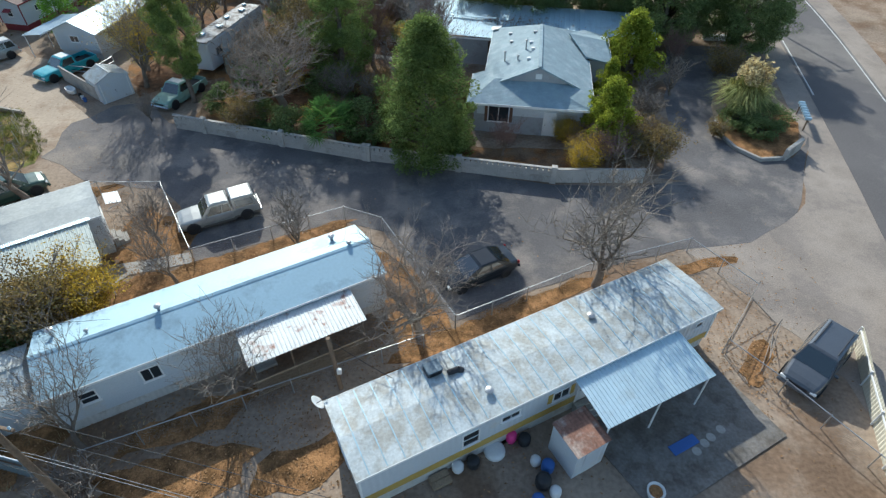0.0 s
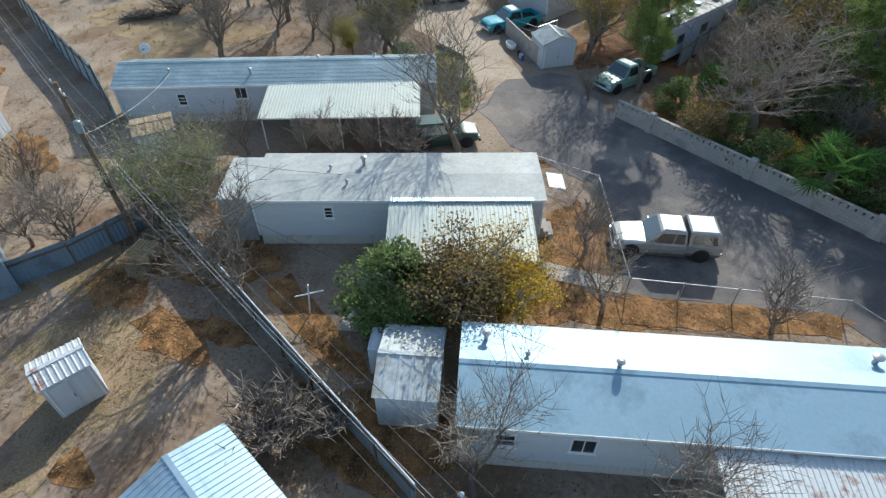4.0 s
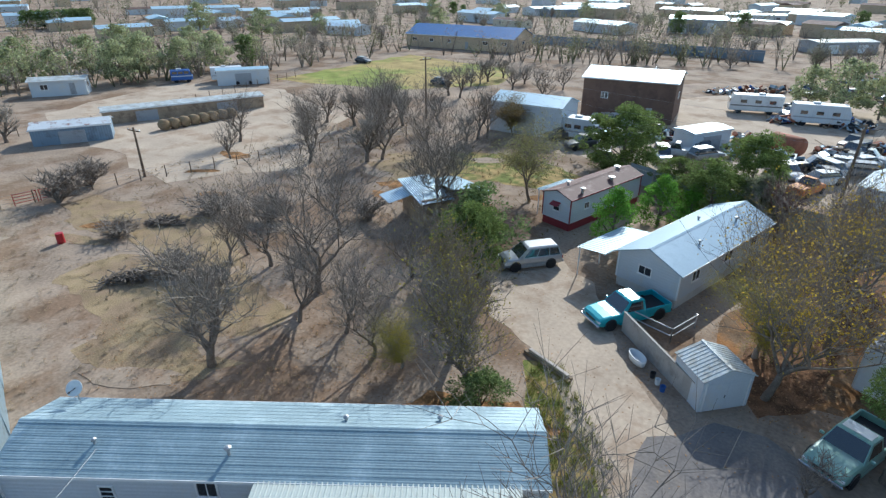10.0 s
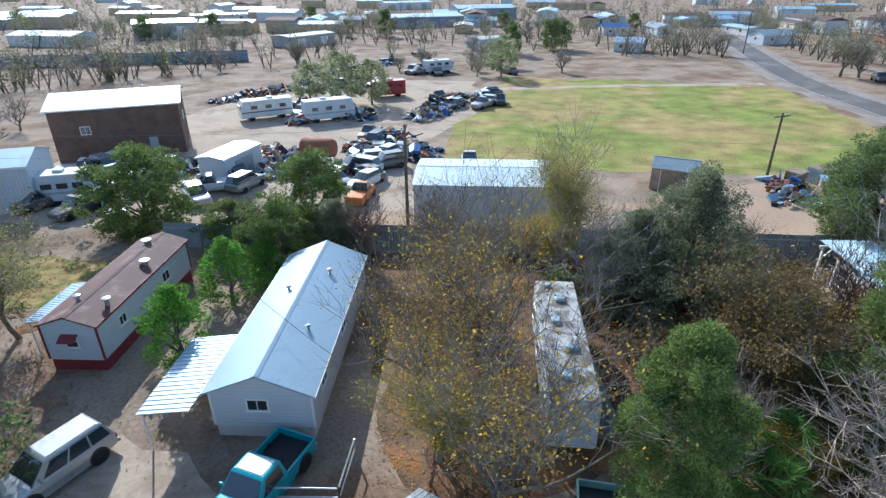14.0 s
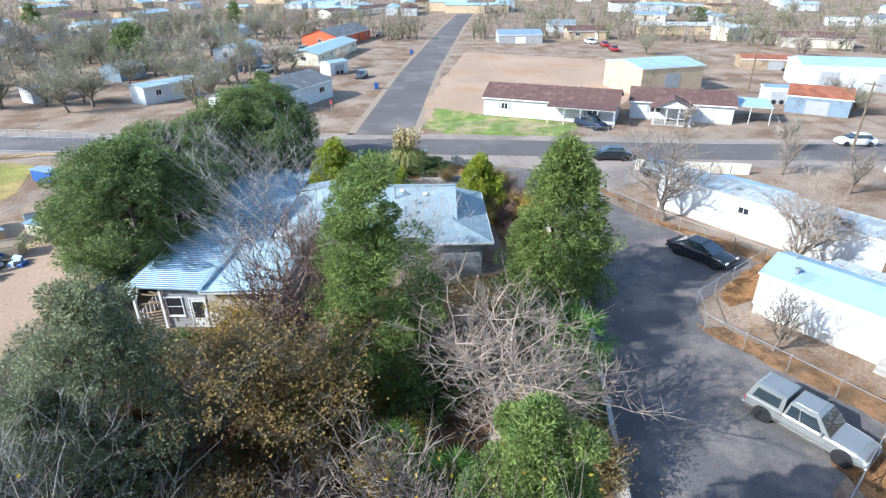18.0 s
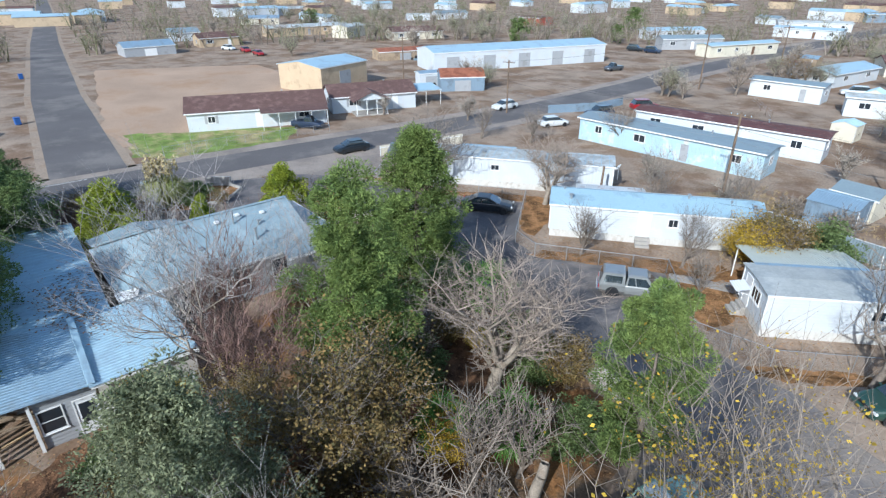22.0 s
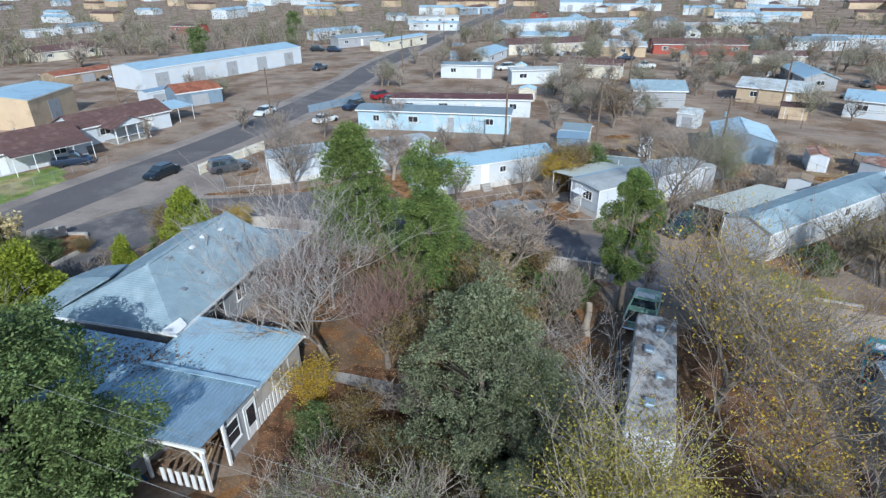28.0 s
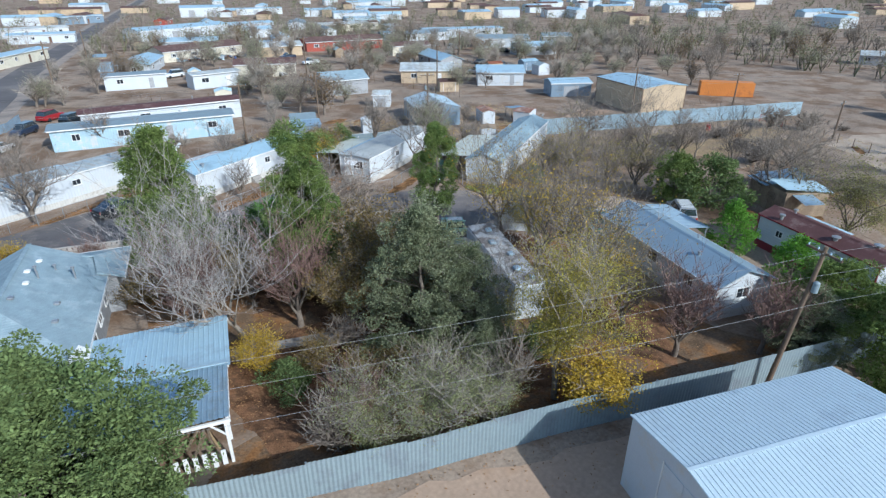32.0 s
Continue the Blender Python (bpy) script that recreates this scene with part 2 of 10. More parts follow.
BRIGHTROOF = mat("bright_metal_roof", (0.35, 0.455, 0.53), 0.42, 0.4, var=0.06, scale=0.35, fine=7, bump=0.12, stain=(0.29, 0.38, 0.45), amount=0.3, stain_scale=0.35)
OLDROOF = mat("mottled_coating_roof", (0.49, 0.53, 0.535), 0.6, var=0.2, scale=0.9, fine=8, bump=0.3, stain=(0.39, 0.385, 0.35), amount=0.6, stain_scale=1.1)
GREYROOF = mat("grey_metal_roof", (0.25, 0.315, 0.345), 0.5, 0.15, var=0.08, scale=0.4, fine=6, bump=0.2, stain=(0.20, 0.24, 0.27), amount=0.4, stain_scale=0.4, spec=0.5)
COURSED = mat("lapped_blue_grey_roof", (0.29, 0.385, 0.425), 0.6, 0.1, var=0.14, scale=0.5, fine=7, bump=0.3, stain=(0.36, 0.455, 0.49), amount=0.5, stain_scale=0.5, ribs=0.1, rib_axis="Y", rib_depth=0.1)
GALV = mat("galvanised_sheet", (0.40, 0.53, 0.62), 0.45, 0.55, var=0.07, scale=0.6, fine=6, bump=0.1, stain=(0.35, 0.43, 0.48), amount=0.4, stain_scale=0.5, spec=0.5)
AWNING = mat("pale_awning_sheet", (0.50, 0.63, 0.70), 0.5, 0.2, var=0.07, scale=0.5, fine=6, bump=0.12, stain=(0.44, 0.53, 0.57), amount=0.4, stain_scale=0.6)
CARPORT = mat("pale_carport_sheet", (0.55, 0.585, 0.535), 0.55, 0.1, var=0.07, scale=0.5, fine=6, bump=0.15, stain=(0.52, 0.52, 0.45), amount=0.45, stain_scale=0.4)
RUST = mat("rusty_sheet", (0.34, 0.13, 0.075), 0.8, 0.15, var=0.2, scale=0.9, fine=7, bump=0.25, stain=(0.24, 0.085, 0.05), amount=0.5, stain_scale=0.6)
RUSTY = mat("part_rusted_sheet", (0.66, 0.68, 0.68), 0.5, 0.25, var=0.08, scale=0.6, fine=6, bump=0.15, stain=(0.27, 0.10, 0.05), amount=0.30, stain_scale=0.9)
SHINGLE = mat("grey_blue_shingle", (0.27, 0.355, 0.395), 0.85, var=0.12, scale=1.5, fine=16, bump=0.35, stain=(0.33, 0.41, 0.45), amount=0.45, stain_scale=0.8, ribs=0.14, rib_axis="Y", rib_depth=0.12)
DARKSHINGLE = mat("worn_grey_shingle", (0.15, 0.165, 0.17), 0.85, var=0.15, scale=1.2, fine=14, bump=0.35, stain=(0.26, 0.275, 0.28), amount=0.4, stain_scale=0.5, ribs=0.14, rib_axis="Y", rib_depth=0.12)
BROWNROOF = mat("brown_shingle", (0.13, 0.075, 0.065), 0.85, var=0.15, scale=1.2, fine=14, bump=0.35, stain=(0.17, 0.105, 0.09), amount=0.45, ribs=0.14, rib_axis="Y", rib_depth=0.12)
MAROON = mat("maroon_roof", (0.12, 0.055, 0.05), 0.7, var=0.12, scale=0.8, fine=8, bump=0.2, stain=(0.20, 0.13, 0.115), amount=0.35, stain_scale=0.8)
MAROONP = mat("maroon_paint", (0.24, 0.035, 0.045), 0.6, var=0.1)
GLASS = mat("dark_window_glass", (0.028, 0.034, 0.042), 0.08, var=0.1, bump=0.0, spec=0.8)
CARGLASS = mat("tinted_car_glass", (0.03, 0.042, 0.05), 0.06, var=0.05, bump=0.0, spec=1.0, coat=1.0)
CHROME = mat("bright_metal", (0.62, 0.62, 0.63), 0.22, 0.9, var=0.05, bump=0.02)
RUBBER = mat("tyre_rubber", (0.022, 0.022, 0.024), 0.85, var=0.2, bump=0.2)
DARKMETAL = mat("dark_metal", (0.045, 0.045, 0.05), 0.55, 0.5, var=0.15, bump=0.1)
GALVPIPE = mat("galvanised_pipe", (0.45, 0.46, 0.47), 0.45, 0.7, var=0.1, bump=0.05)
WIRE = mat("cable", (0.06, 0.06, 0.062), 0.6, var=0.1, bump=0)
PALECABLE = mat("weathered_cable", (0.30, 0.30, 0.30), 0.6, 0.2, var=0.1, bump=0)
POLEWOOD = mat("weathered_pole_wood", (0.19, 0.135, 0.095), 0.9, var=0.25, scale=1.0, fine=20, bump=0.4, stain=(0.11, 0.08, 0.06), amount=0.5)
PLANK = mat("weathered_planks", (0.33, 0.25, 0.17), 0.9, var=0.25, scale=1.0, fine=16, bump=0.35, stain=(0.21, 0.155, 0.11), amount=0.5, jitter=0.2)
FRESHWOOD = mat("fresh_lumber", (0.56, 0.40, 0.22), 0.85, var=0.2, scale=1.0, fine=14, bump=0.3, jitter=0.2)
BARK = mat("grey_brown_bark", (0.22, 0.18, 0.145), 0.95, var=0.3, scale=1.2, fine=18, bump=0.6, stain=(0.14, 0.112, 0.09), amount=0.5, stain_scale=1.5)
REDBROWN = mat("patched_red_roof", (0.27, 0.14, 0.10), 0.8, var=0.3, scale=1.2, fine=9, bump=0.3, stain=(0.42, 0.33, 0.28), amount=0.5, stain_scale=0.9)
TWIG = mat("bare_twigs", (0.245, 0.205, 0.17), 0.95, var=0.25, scale=0.7, fine=6, bump=0.2, islands=0.25)
PALEBARK = mat("pale_bark", (0.33, 0.28, 0.225), 0.9, var=0.22, scale=1.0, fine=14, bump=0.4, stain=(0.24, 0.19, 0.145), amount=0.5, stain_scale=1.2)
PALETWIG = mat("pale_twigs", (0.31, 0.27, 0.235), 0.95, var=0.22, scale=0.7, fine=6, bump=0.2, islands=0.25)
PINELEAF = leaf_mat("pine_needles", (0.22, 0.285, 0.088), (0.145, 0.21, 0.07))
CONELEAF = leaf_mat("cypress_foliage", (0.205, 0.265, 0.08), (0.14, 0.195, 0.06))
OAKLEAF = leaf_mat("live_oak_leaves", (0.20, 0.26, 0.10), (0.14, 0.195, 0.075))
OLIVELEAF = leaf_mat("olive_grey_leaves", (0.255, 0.275, 0.165), (0.185, 0.215, 0.12))
YELLEAF = leaf_mat("yellowed_leaves", (0.58, 0.40, 0.06), (0.46, 0.33, 0.065))
LIMELEAF = leaf_mat("yellow_green_leaves", (0.40, 0.355, 0.085), (0.45, 0.36, 0.075))
BROWNLEAF = leaf_mat("brown_leaves", (0.29, 0.2, 0.08), (0.22, 0.19, 0.085))
FRESHLEAF = leaf_mat("fresh_green_leaves", (0.186, 0.364, 0.056), (0.132, 0.264, 0.048))
HEDGELEAF = leaf_mat("clipped_arborvitae", (0.33, 0.37, 0.05), (0.22, 0.275, 0.042))
PALMLEAF = leaf_mat("palm_fronds", (0.155, 0.287, 0.072), (0.101, 0.202, 0.056))
PLUME = leaf_mat("pampas_plumes", (0.62, 0.52, 0.30), (0.55, 0.44, 0.22))
TARP = mat("blue_tarp", (0.05, 0.16, 0.38), 0.5, var=0.15, bump=0.3)
PLASTIC = mat("white_plastic", (0.70, 0.71, 0.70), 0.45, var=0.06)
BLACKP = mat("black_plastic", (0.03, 0.032, 0.035), 0.5, var=0.1)
PINKP = mat("pink_plastic", (0.70, 0.05, 0.24), 0.45, var=0.06)
BLUEP = mat("blue_plastic", (0.04, 0.12, 0.36), 0.45, var=0.06)
RED = mat("red_paint", (0.42, 0.03, 0.035), 0.35, var=0.05, bump=0.02)


def paint(name, rgb, metal=0.25):
    return mat(name, rgb, 0.28, metal, var=0.05, scale=1.0, fine=8, bump=0.02, stain=tuple(c * 0.8 for c in rgb), amount=0.25, stain_scale=1.5, spec=0.5, coat=0.5)


# ---- building blocks ----
class Shape:
    """Vertices and faces gathered for one mesh."""

    def __init__(self):
        self.v, self.f = [], []

    def add(self, verts, faces, m=None):
        k = len(self.v)
        self.v += [tuple(m @ Vector(p)) for p in verts] if m else [tuple(p) for p in verts]
        self.f += [tuple(i + k for i in face) for face in faces]
        return self

    def box(self, cx, cy, cz, sx, sy, sz, rz=0.0, bevel=0.0, m=None):
        x, y, z = sx / 2, sy / 2, sz / 2
        b = min(bevel, x * 0.9, y * 0.9, z * 0.9)
        t = pose(cx, cy, cz, 0, 0, rz)
        if m:
            t = m @ t
        if b <= 0:
            return self.add([(-x, -y, -z), (x, -y, -z), (x, y, -z), (-x, y, -z), (-x, -y, z), (x, -y, z), (x, y, z), (-x, y, z)],
                            [(0, 3, 2, 1), (4, 5, 6, 7), (0, 1, 5, 4), (1, 2, 6, 5), (2, 3, 7, 6), (3, 0, 4, 7)], t)
        ring = lambda w, d, h: [(-w + b, -d, h), (w - b, -d, h), (w, -d + b, h), (w, d - b, h), (w - b, d, h), (-w + b, d, h), (-w, d - b, h), (-w, -d + b, h)]
        inner = lambda h: [((p[0] / max(x, 1e-6)) * (x - b), (p[1] / max(y, 1e-6)) * (y - b), h) for p in ring(x, y, h)]
        verts = inner(-z) + ring(x, y, -z + b) + ring(x, y, z - b) + inner(z)
        faces = [tuple(range(7, -1, -1)), tuple(range(24, 32))]
        for r in range(3):
            for i in range(8):
                j = (i + 1) % 8
                faces.append((r * 8 + i, r * 8 + j, r * 8 + 8 + j, r * 8 + 8 + i))
        return self.add(verts, faces, t)

    def prism(self, profile, y0, y1, inset=0.0, m=None):
        """A profile of (x, z), extruded along y; inset shrinks the end caps for a softened edge."""
        n = len(profile)
        cx, cz = sum(p[0] for p in profile) / n, sum(p[1] for p in profile) / n
        small = [(cx + (p[0] - cx) * (1 - inset), cz + (p[1] - cz) * (1 - inset * 1.4)) for p in profile]
        if inset:
            e = abs(y1 - y0) * 0.05
            rings = [(small, y0), (profile, y0 + e), (profile, y1 - e), (small, y1)]
        else:
            rings = [(profile, y0), (profile, y1)]
        verts = [(p[0], y, p[1]) for prof, y in rings for p in prof]
        faces = [tuple(range(n)), tuple(range(len(verts) - 1, len(verts) - n - 1, -1))]
        for r in range(len(rings) - 1):
            for i in range(n):
                j = (i + 1) % n
                faces.append((r * n + j, r * n + i, r * n + n + i, r * n + n + j))
        return self.add(verts, faces, m)

    def tube(self, p, q, r0, r1=None, n=8, caps=True):
        p, q = Vector(p), Vector(q)
        d = q - p
        if d.length < 1e-6:
            return self
        u = d.orthogonal().normalized()
        w = d.normalized().cross(u)
        r1 = r0 if r1 is None else r1
        ring = [(math.cos(2 * math.pi * i / n), math.sin(2 * math.pi * i / n)) for i in range(n)]
        verts = [p + (u * c + w * s) * r0 for c, s in ring] + [q + (u * c + w * s) * r1 for c, s in ring]
        faces = [(i, (i + 1) % n, n + (i + 1) % n, n + i) for i in range(n)]
        if caps:
            faces += [tuple(range(n - 1, -1, -1)), tuple(range(n, 2 * n))]
        return self.add(verts, faces)

    def lathe(self, profile, n=16, m=None):
        """A profile of (radius, z), turned round z."""
        verts = [(r * math.cos(2 * math.pi * i / n), r * math.sin(2 * math.pi * i / n), z) for r, z in profile for i in range(n)]
        faces = [(k * n + i, k * n + (i + 1) % n, (k + 1) * n + (i + 1) % n, (k + 1) * n + i) for k in range(len(profile) - 1) for i in range(n)]
        faces += [tuple(range(n - 1, -1, -1)), tuple(range((len(profile) - 1) * n, len(profile) * n))]
        return self.add(verts, faces, m)

    def sheet(self, length, width, pitch=0.2, depth=0.03, thick=0.012, m=None, square=False):
        """A ribbed metal sheet lying flat: ribs run along y, the profile repeats along x; centred."""
        count = max(2, int(length / pitch))
        xs, zs = [], []
        for i in range(count):
            x = -length / 2 + i * length / count
            s = length / count
            pat = ((0, 0), (0.62, 0), (0.72, 1), (0.9, 1)) if square else ((0, 0), (0.5, 1))
            for a, b in pat:
                xs.append(x + a * s)
                zs.append(b * depth)
        xs.append(length / 2)
        zs.append(0)
        n = len(xs)
        h = width / 2
        verts = [(x, -h, z) for x, z in zip(xs, zs)] + [(x, h, z) for x, z in zip(xs, zs)]
        verts += [(x, y, z - thick) for x, y, z in verts]
        faces = []
        for i in range(n - 1):
            faces += [(i, i + 1, n + i + 1, n + i), (2 * n + i + 1, 2 * n + i, 3 * n + i, 3 * n + i + 1),
                      (i, 2 * n + i, 2 * n + i + 1, i + 1), (n + i + 1, 3 * n + i + 1, 3 * n + i, n + i)]
        faces += [(0, n, 3 * n, 2 * n), (n - 1, 3 * n - 1, 4 * n - 1, 2 * n - 1)]
        return self.add(verts, faces, m)

    def mesh(self, name, material, smooth=False):
        me = bpy.data.meshes.new(name)
        me.from_pydata(self.v, [], self.f)
        me.materials.append(material)
        if smooth:
            me.polygons.foreach_set("use_smooth", [True] * len(me.polygons))
        me.update()
        return me


def part(name, shape, material, parent, label="", smooth=False):
    ob = new(name, shape.mesh(name, material, smooth))
    ob.parent = parent
    return tagged(ob, label)


def thing(name, x, y, z=0.0, rz=0.0, label="", category="", group="", kind=""):
    ob = new(name)
    ob.matrix_basis = pose(x, y, z, 0, 0, rz)
    return tagged(ob, label, category, group, kind)


def solid(name, shape, material, label, category, group="", kind="", smooth=False):
    return tagged(new(name, shape.mesh(name, material, smooth)), label, category, group, kind)


def region(name, points, z, material, label, category, jag=0.25, step=1.5, kind="structure", seed=1):
    """A patch of ground with an uneven outline, a few millimetres to centimetres over the soil."""
    rng = random.Random(seed)
    out = []
    for i, (x0, y0) in enumerate(points):
        x1, y1 = points[(i + 1) % len(points)]
        d = math.hypot(x1 - x0, y1 - y0)
        k = max(1, int(d / step))
        for j in range(k):
            s = j / k
            out.append((x0 + (x1 - x0) * s + rng.uniform(-jag, jag), y0 + (y1 - y0) * s + rng.uniform(-jag, jag), z))
    area = sum(out[i - 1][0] * out[i][1] - out[i][0] * out[i - 1][1] for i in range(len(out)))
    if area < 0:
        out.reverse()
    n = len(out)
    sh = Shape()
    sh.add(out + [(x, y, -0.05) for x, y, _ in out], [tuple(range(n))] + [(i, n + i, n + (i + 1) % n, (i + 1) % n) for i in range(n)])
    return solid(name, sh, material, label, category, kind=kind)


def blob(x, y, rx, ry, rot=0.0, n=14, seed=0):
    rng = random.Random(seed)
    c, s = math.cos(radians(rot)), math.sin(radians(rot))
    pts = []
    for i in range(n):
        a = 2 * math.pi * i / n
        k = rng.uniform(0.75, 1.2)
        u, w = rx * k * math.cos(a), ry * k * math.sin(a)
        pts.append((x + u * c - w * s, y + u * s + w * c))
    return pts

# ---- ground, lanes and roads ----
sh = Shape()
ring = [(-4000, -4000, 0), (4000, -4000, 0), (4000, 4000, 0), (-4000, 4000, 0)]
sh.add(ring, [(0, 1, 2, 3)])
solid("ground", sh, DIRT, "dry brown packed dirt with scattered dead leaves", "ground", kind="structure")

LANE = [(30, 40), (26, 35.5), (14.6, 33.1), (8, 33.2), (-6, 36.6), (-21, 40.7), (-22.6, 39.4), (-24.4, 37.4), (-24.0, 35.0), (-22.6, 33.2), (-20.3, 32.4),
        (-18.3, 30.5), (-15.4, 25.0), (-6.8, 29.0), (-3.9, 27.9), (0.7, 20.2), (8.7, 24.3), (15.2, 26.3), (20, 27), (24.5, 30)]
region("lane", LANE, 0.02, ASPHALT, "patched dark asphalt lane between the mobile homes", "lane", jag=0.12)
region("driveway", [(30, 40), (24.5, 30), (15.6, 26.4), (18.2, 22.2), (22, 12), (24.5, 8), (28.5, 22)], 0.012, GRAVEL, "pale gravel entrance apron beside the street", "driveway", jag=0.3)
YARD = [(-46.5, 51), (-43, 55.5), (-39.8, 54), (-37, 50), (-33.5, 45.5), (-30.2, 43.0), (-28.4, 40.0), (-30.5, 36), (-34.5, 40), (-38.5, 44), (-43, 45.6)]
region("yard", YARD,
       0.014, PALE, "pale packed dirt turning area beside parked trucks", "driveway", jag=0.3)
region("lane_end", [(-21, 40.9), (-23.2, 41.8), (-26.4, 45.4), (-29.2, 44.6), (-31.2, 41.4), (-30.8, 36.4), (-26, 33.6), (-20.4, 32.4), (-22.4, 37.0)], 0.017, mat("dusty_asphalt", (0.195, 0.175, 0.165), 0.93, var=0.2, scale=0.35, fine=7.0, bump=0.35, stain=(0.28, 0.24, 0.205), amount=0.55, stain_scale=0.18, spec=0.15), "dusty broken asphalt where the lane runs into dirt", "lane", jag=0.35)
region("drive_house", [(16, 34), (18.6, 40), (19.2, 43.5), (21.0, 50), (23.6, 58.2), (33.0, 57.6), (31.2, 51), (26.0, 49.2), (23.6, 45), (22.9, 41.3), (23.6, 37.4), (28, 36.6), (24, 33)], 0.016, ASPHALT, "dark asphalt drive curving past a planting bed", "driveway", jag=0.15)

CENTRE = [(97, 215), (60, 140), (49.5, 104), (43, 80), (39.5, 60), (33.4, 32), (26.4, 4), (22.2, -20), (19.2, -50), (16, -90), (-13, -300), (-55, -600)]


def strip(name, line, offset, width, z, material, label, category):
    sh = Shape()
    pts = []
    for i, (x, y) in enumerate(line):
        a = Vector(line[max(i - 1, 0)])
        b = Vector(line[min(i + 1, len(line) - 1)])
        d = (b - a).normalized()
        nrm = Vector((-d.y, d.x))
        for o in (offset - width / 2, offset + width / 2):
            pts.append((x + nrm.x * o, y + nrm.y * o, z))
    n = len(pts)
    top = [(2 * i, 2 * i + 2, 2 * i + 3, 2 * i + 1)[::-1] for i in range(n // 2 - 1)]
    sh.add(pts + [(x, y, -0.05) for x, y, _ in pts], [f[::-1] for f in top] + [(2 * i, n + 2 * i, n + 2 * i + 2, 2 * i + 2) for i in range(n // 2 - 1)] +
           [(2 * i + 3, n + 2 * i + 3, n + 2 * i + 1, 2 * i + 1) for i in range(n // 2 - 1)])
    return solid(name, sh, material, label, category, kind="structure")


def refined(line, step=6.0):
    """The same line, rounded by a Catmull-Rom spline."""
    out = []
    for i in range(len(line) - 1):
        p0, p1, p2, p3 = (Vector(line[max(0, min(len(line) - 1, k))]) for k in (i - 1, i, i + 1, i + 2))
        k = max(1, int((p2 - p1).length / step))
        for j in range(k):
            t = j / k
            q = 0.5 * (2 * p1 + (p2 - p0) * t + (2 * p0 - 5 * p1 + 4 * p2 - p3) * t * t + (3 * p1 - p0 - 3 * p2 + p3) * t ** 3)
            out.append((q.x, q.y))
    return out + [line[-1]]


STREET = refined(CENTRE)
strip("shoulder", STREET, 0, 11.5, 0.008, GRAVEL, "pale gravel shoulders along the street", "road shoulder")
strip("street", STREET, 0, 6.6, 0.03, ROAD, "worn grey two-lane asphalt street", "road")
for off in (-3.0, 3.0):
    strip("edge_line", STREET[:29], off, 0.13, 0.034, PAINTLINE, "faded white edge line on the street", "road marking")
CROSS = [(41.5, 45.0), (92, 33.5), (190, 8), (385, -46), (700, -130)]
strip("cross_shoulder", CROSS, 0, 9.6, 0.008, TRODDEN, "gravel shoulders of the side street", "road shoulder")
strip("cross_street", CROSS, 0, 7.6, 0.026, ROAD, "worn asphalt side street leading away between lots", "road")

# open lots and ground covers
region("lawn_north", [(-22, 93), (-16, 112), (-8, 124), (2, 150), (25, 140), (48, 128), (40, 100), (36, 84), (22, 82), (8, 84), (-4, 88)], 0.012, GRASS, "large winter lawn, green and straw-coloured", "lawn", jag=0.8, step=4)
region("lawn_west", [(-128, 92), (-132, 140), (-96, 134), (-88, 116), (-100, 100)], 0.012, GRASS, "distant green pasture", "lawn", jag=0.8, step=4)
region("path_north", [(-10, 137.5), (0, 138), (16, 136.8), (48, 133), (48, 130.5), (16, 134.2), (0, 135), (-10, 134.5)], 0.02, PALE, "pale dirt path across the lawn", "path", jag=0.4, step=4)
region("salvage_yard", [(-62, 84), (-66, 112), (-48, 135), (-20, 150), (-6, 145), (-12, 116), (-26, 98), (-24, 82), (-44, 78)], 0.01, PALE, "pale dirt of a salvage yard", "yard", jag=1.0, step=4)
region("lot_east", [(50, 38), (60, 37), (120, 18), (100, -12), (64, -4), (45, 14)], 0.01, REDDIRT, "bare reddish vacant lot", "lot", jag=0.5, step=4)
region("lawn_corner", [(44.4, 39.2), (56, 35.6), (51, 29.5), (46.5, 23.0), (41.5, 16.5), (37.2, 22.0), (38.4, 29.0), (40.6, 36.4)], 0.014, mat("patchy_front_lawn", (0.20, 0.27, 0.07), 0.95, var=0.35, scale=0.6, fine=5.0, bump=0.7, stain=(0.40, 0.33, 0.17), amount=0.6, stain_scale=0.22, spec=0.1), "small green front lawn behind a wire fence", "lawn", jag=0.4)
region("paddock", [(-130, 50), (-85, 46), (-76, 58), (-92, 78), (-118, 86), (-140, 78)], 0.01, PALE, "pale trampled paddock", "paddock", jag=1.0, step=4)
region("red_yard", [(4, 64), (20, 66), (18, 82), (-2, 80), (-14, 73)], 0.008, REDDIRT, "reddish bare yard with parked clutter", "yard", jag=0.6)
region("red_strip", [(-75, 16), (-62, 19), (-58, 17), (-72, 12)], 0.008, REDDIRT, "orange dirt beside a metal building", "yard", jag=0.4)
region("storage_yard", [(-2, 67.5), (-40, 76.5), (-36, 84), (-2, 78)], 0.009, REDDIRT, "bare dirt yard behind the sheet metal fence", "yard", jag=0.3)
region("wooded_yard", [(-22.2, 41.2), (-6, 36.9), (8, 34), (14.4, 34), (14, 38), (2.6, 38), (1.5, 52), (-3.5, 54), (-3, 60), (2, 64.5), (-8, 67.3), (-26, 71.6), (-33, 73), (-30.5, 66), (-31, 52), (-27, 47.5), (-24, 49), (-20.5, 50), (-21, 44)], 0.005, LEAFSOIL, "dark leaf-strewn soil under the trees", "soil", jag=0.5)
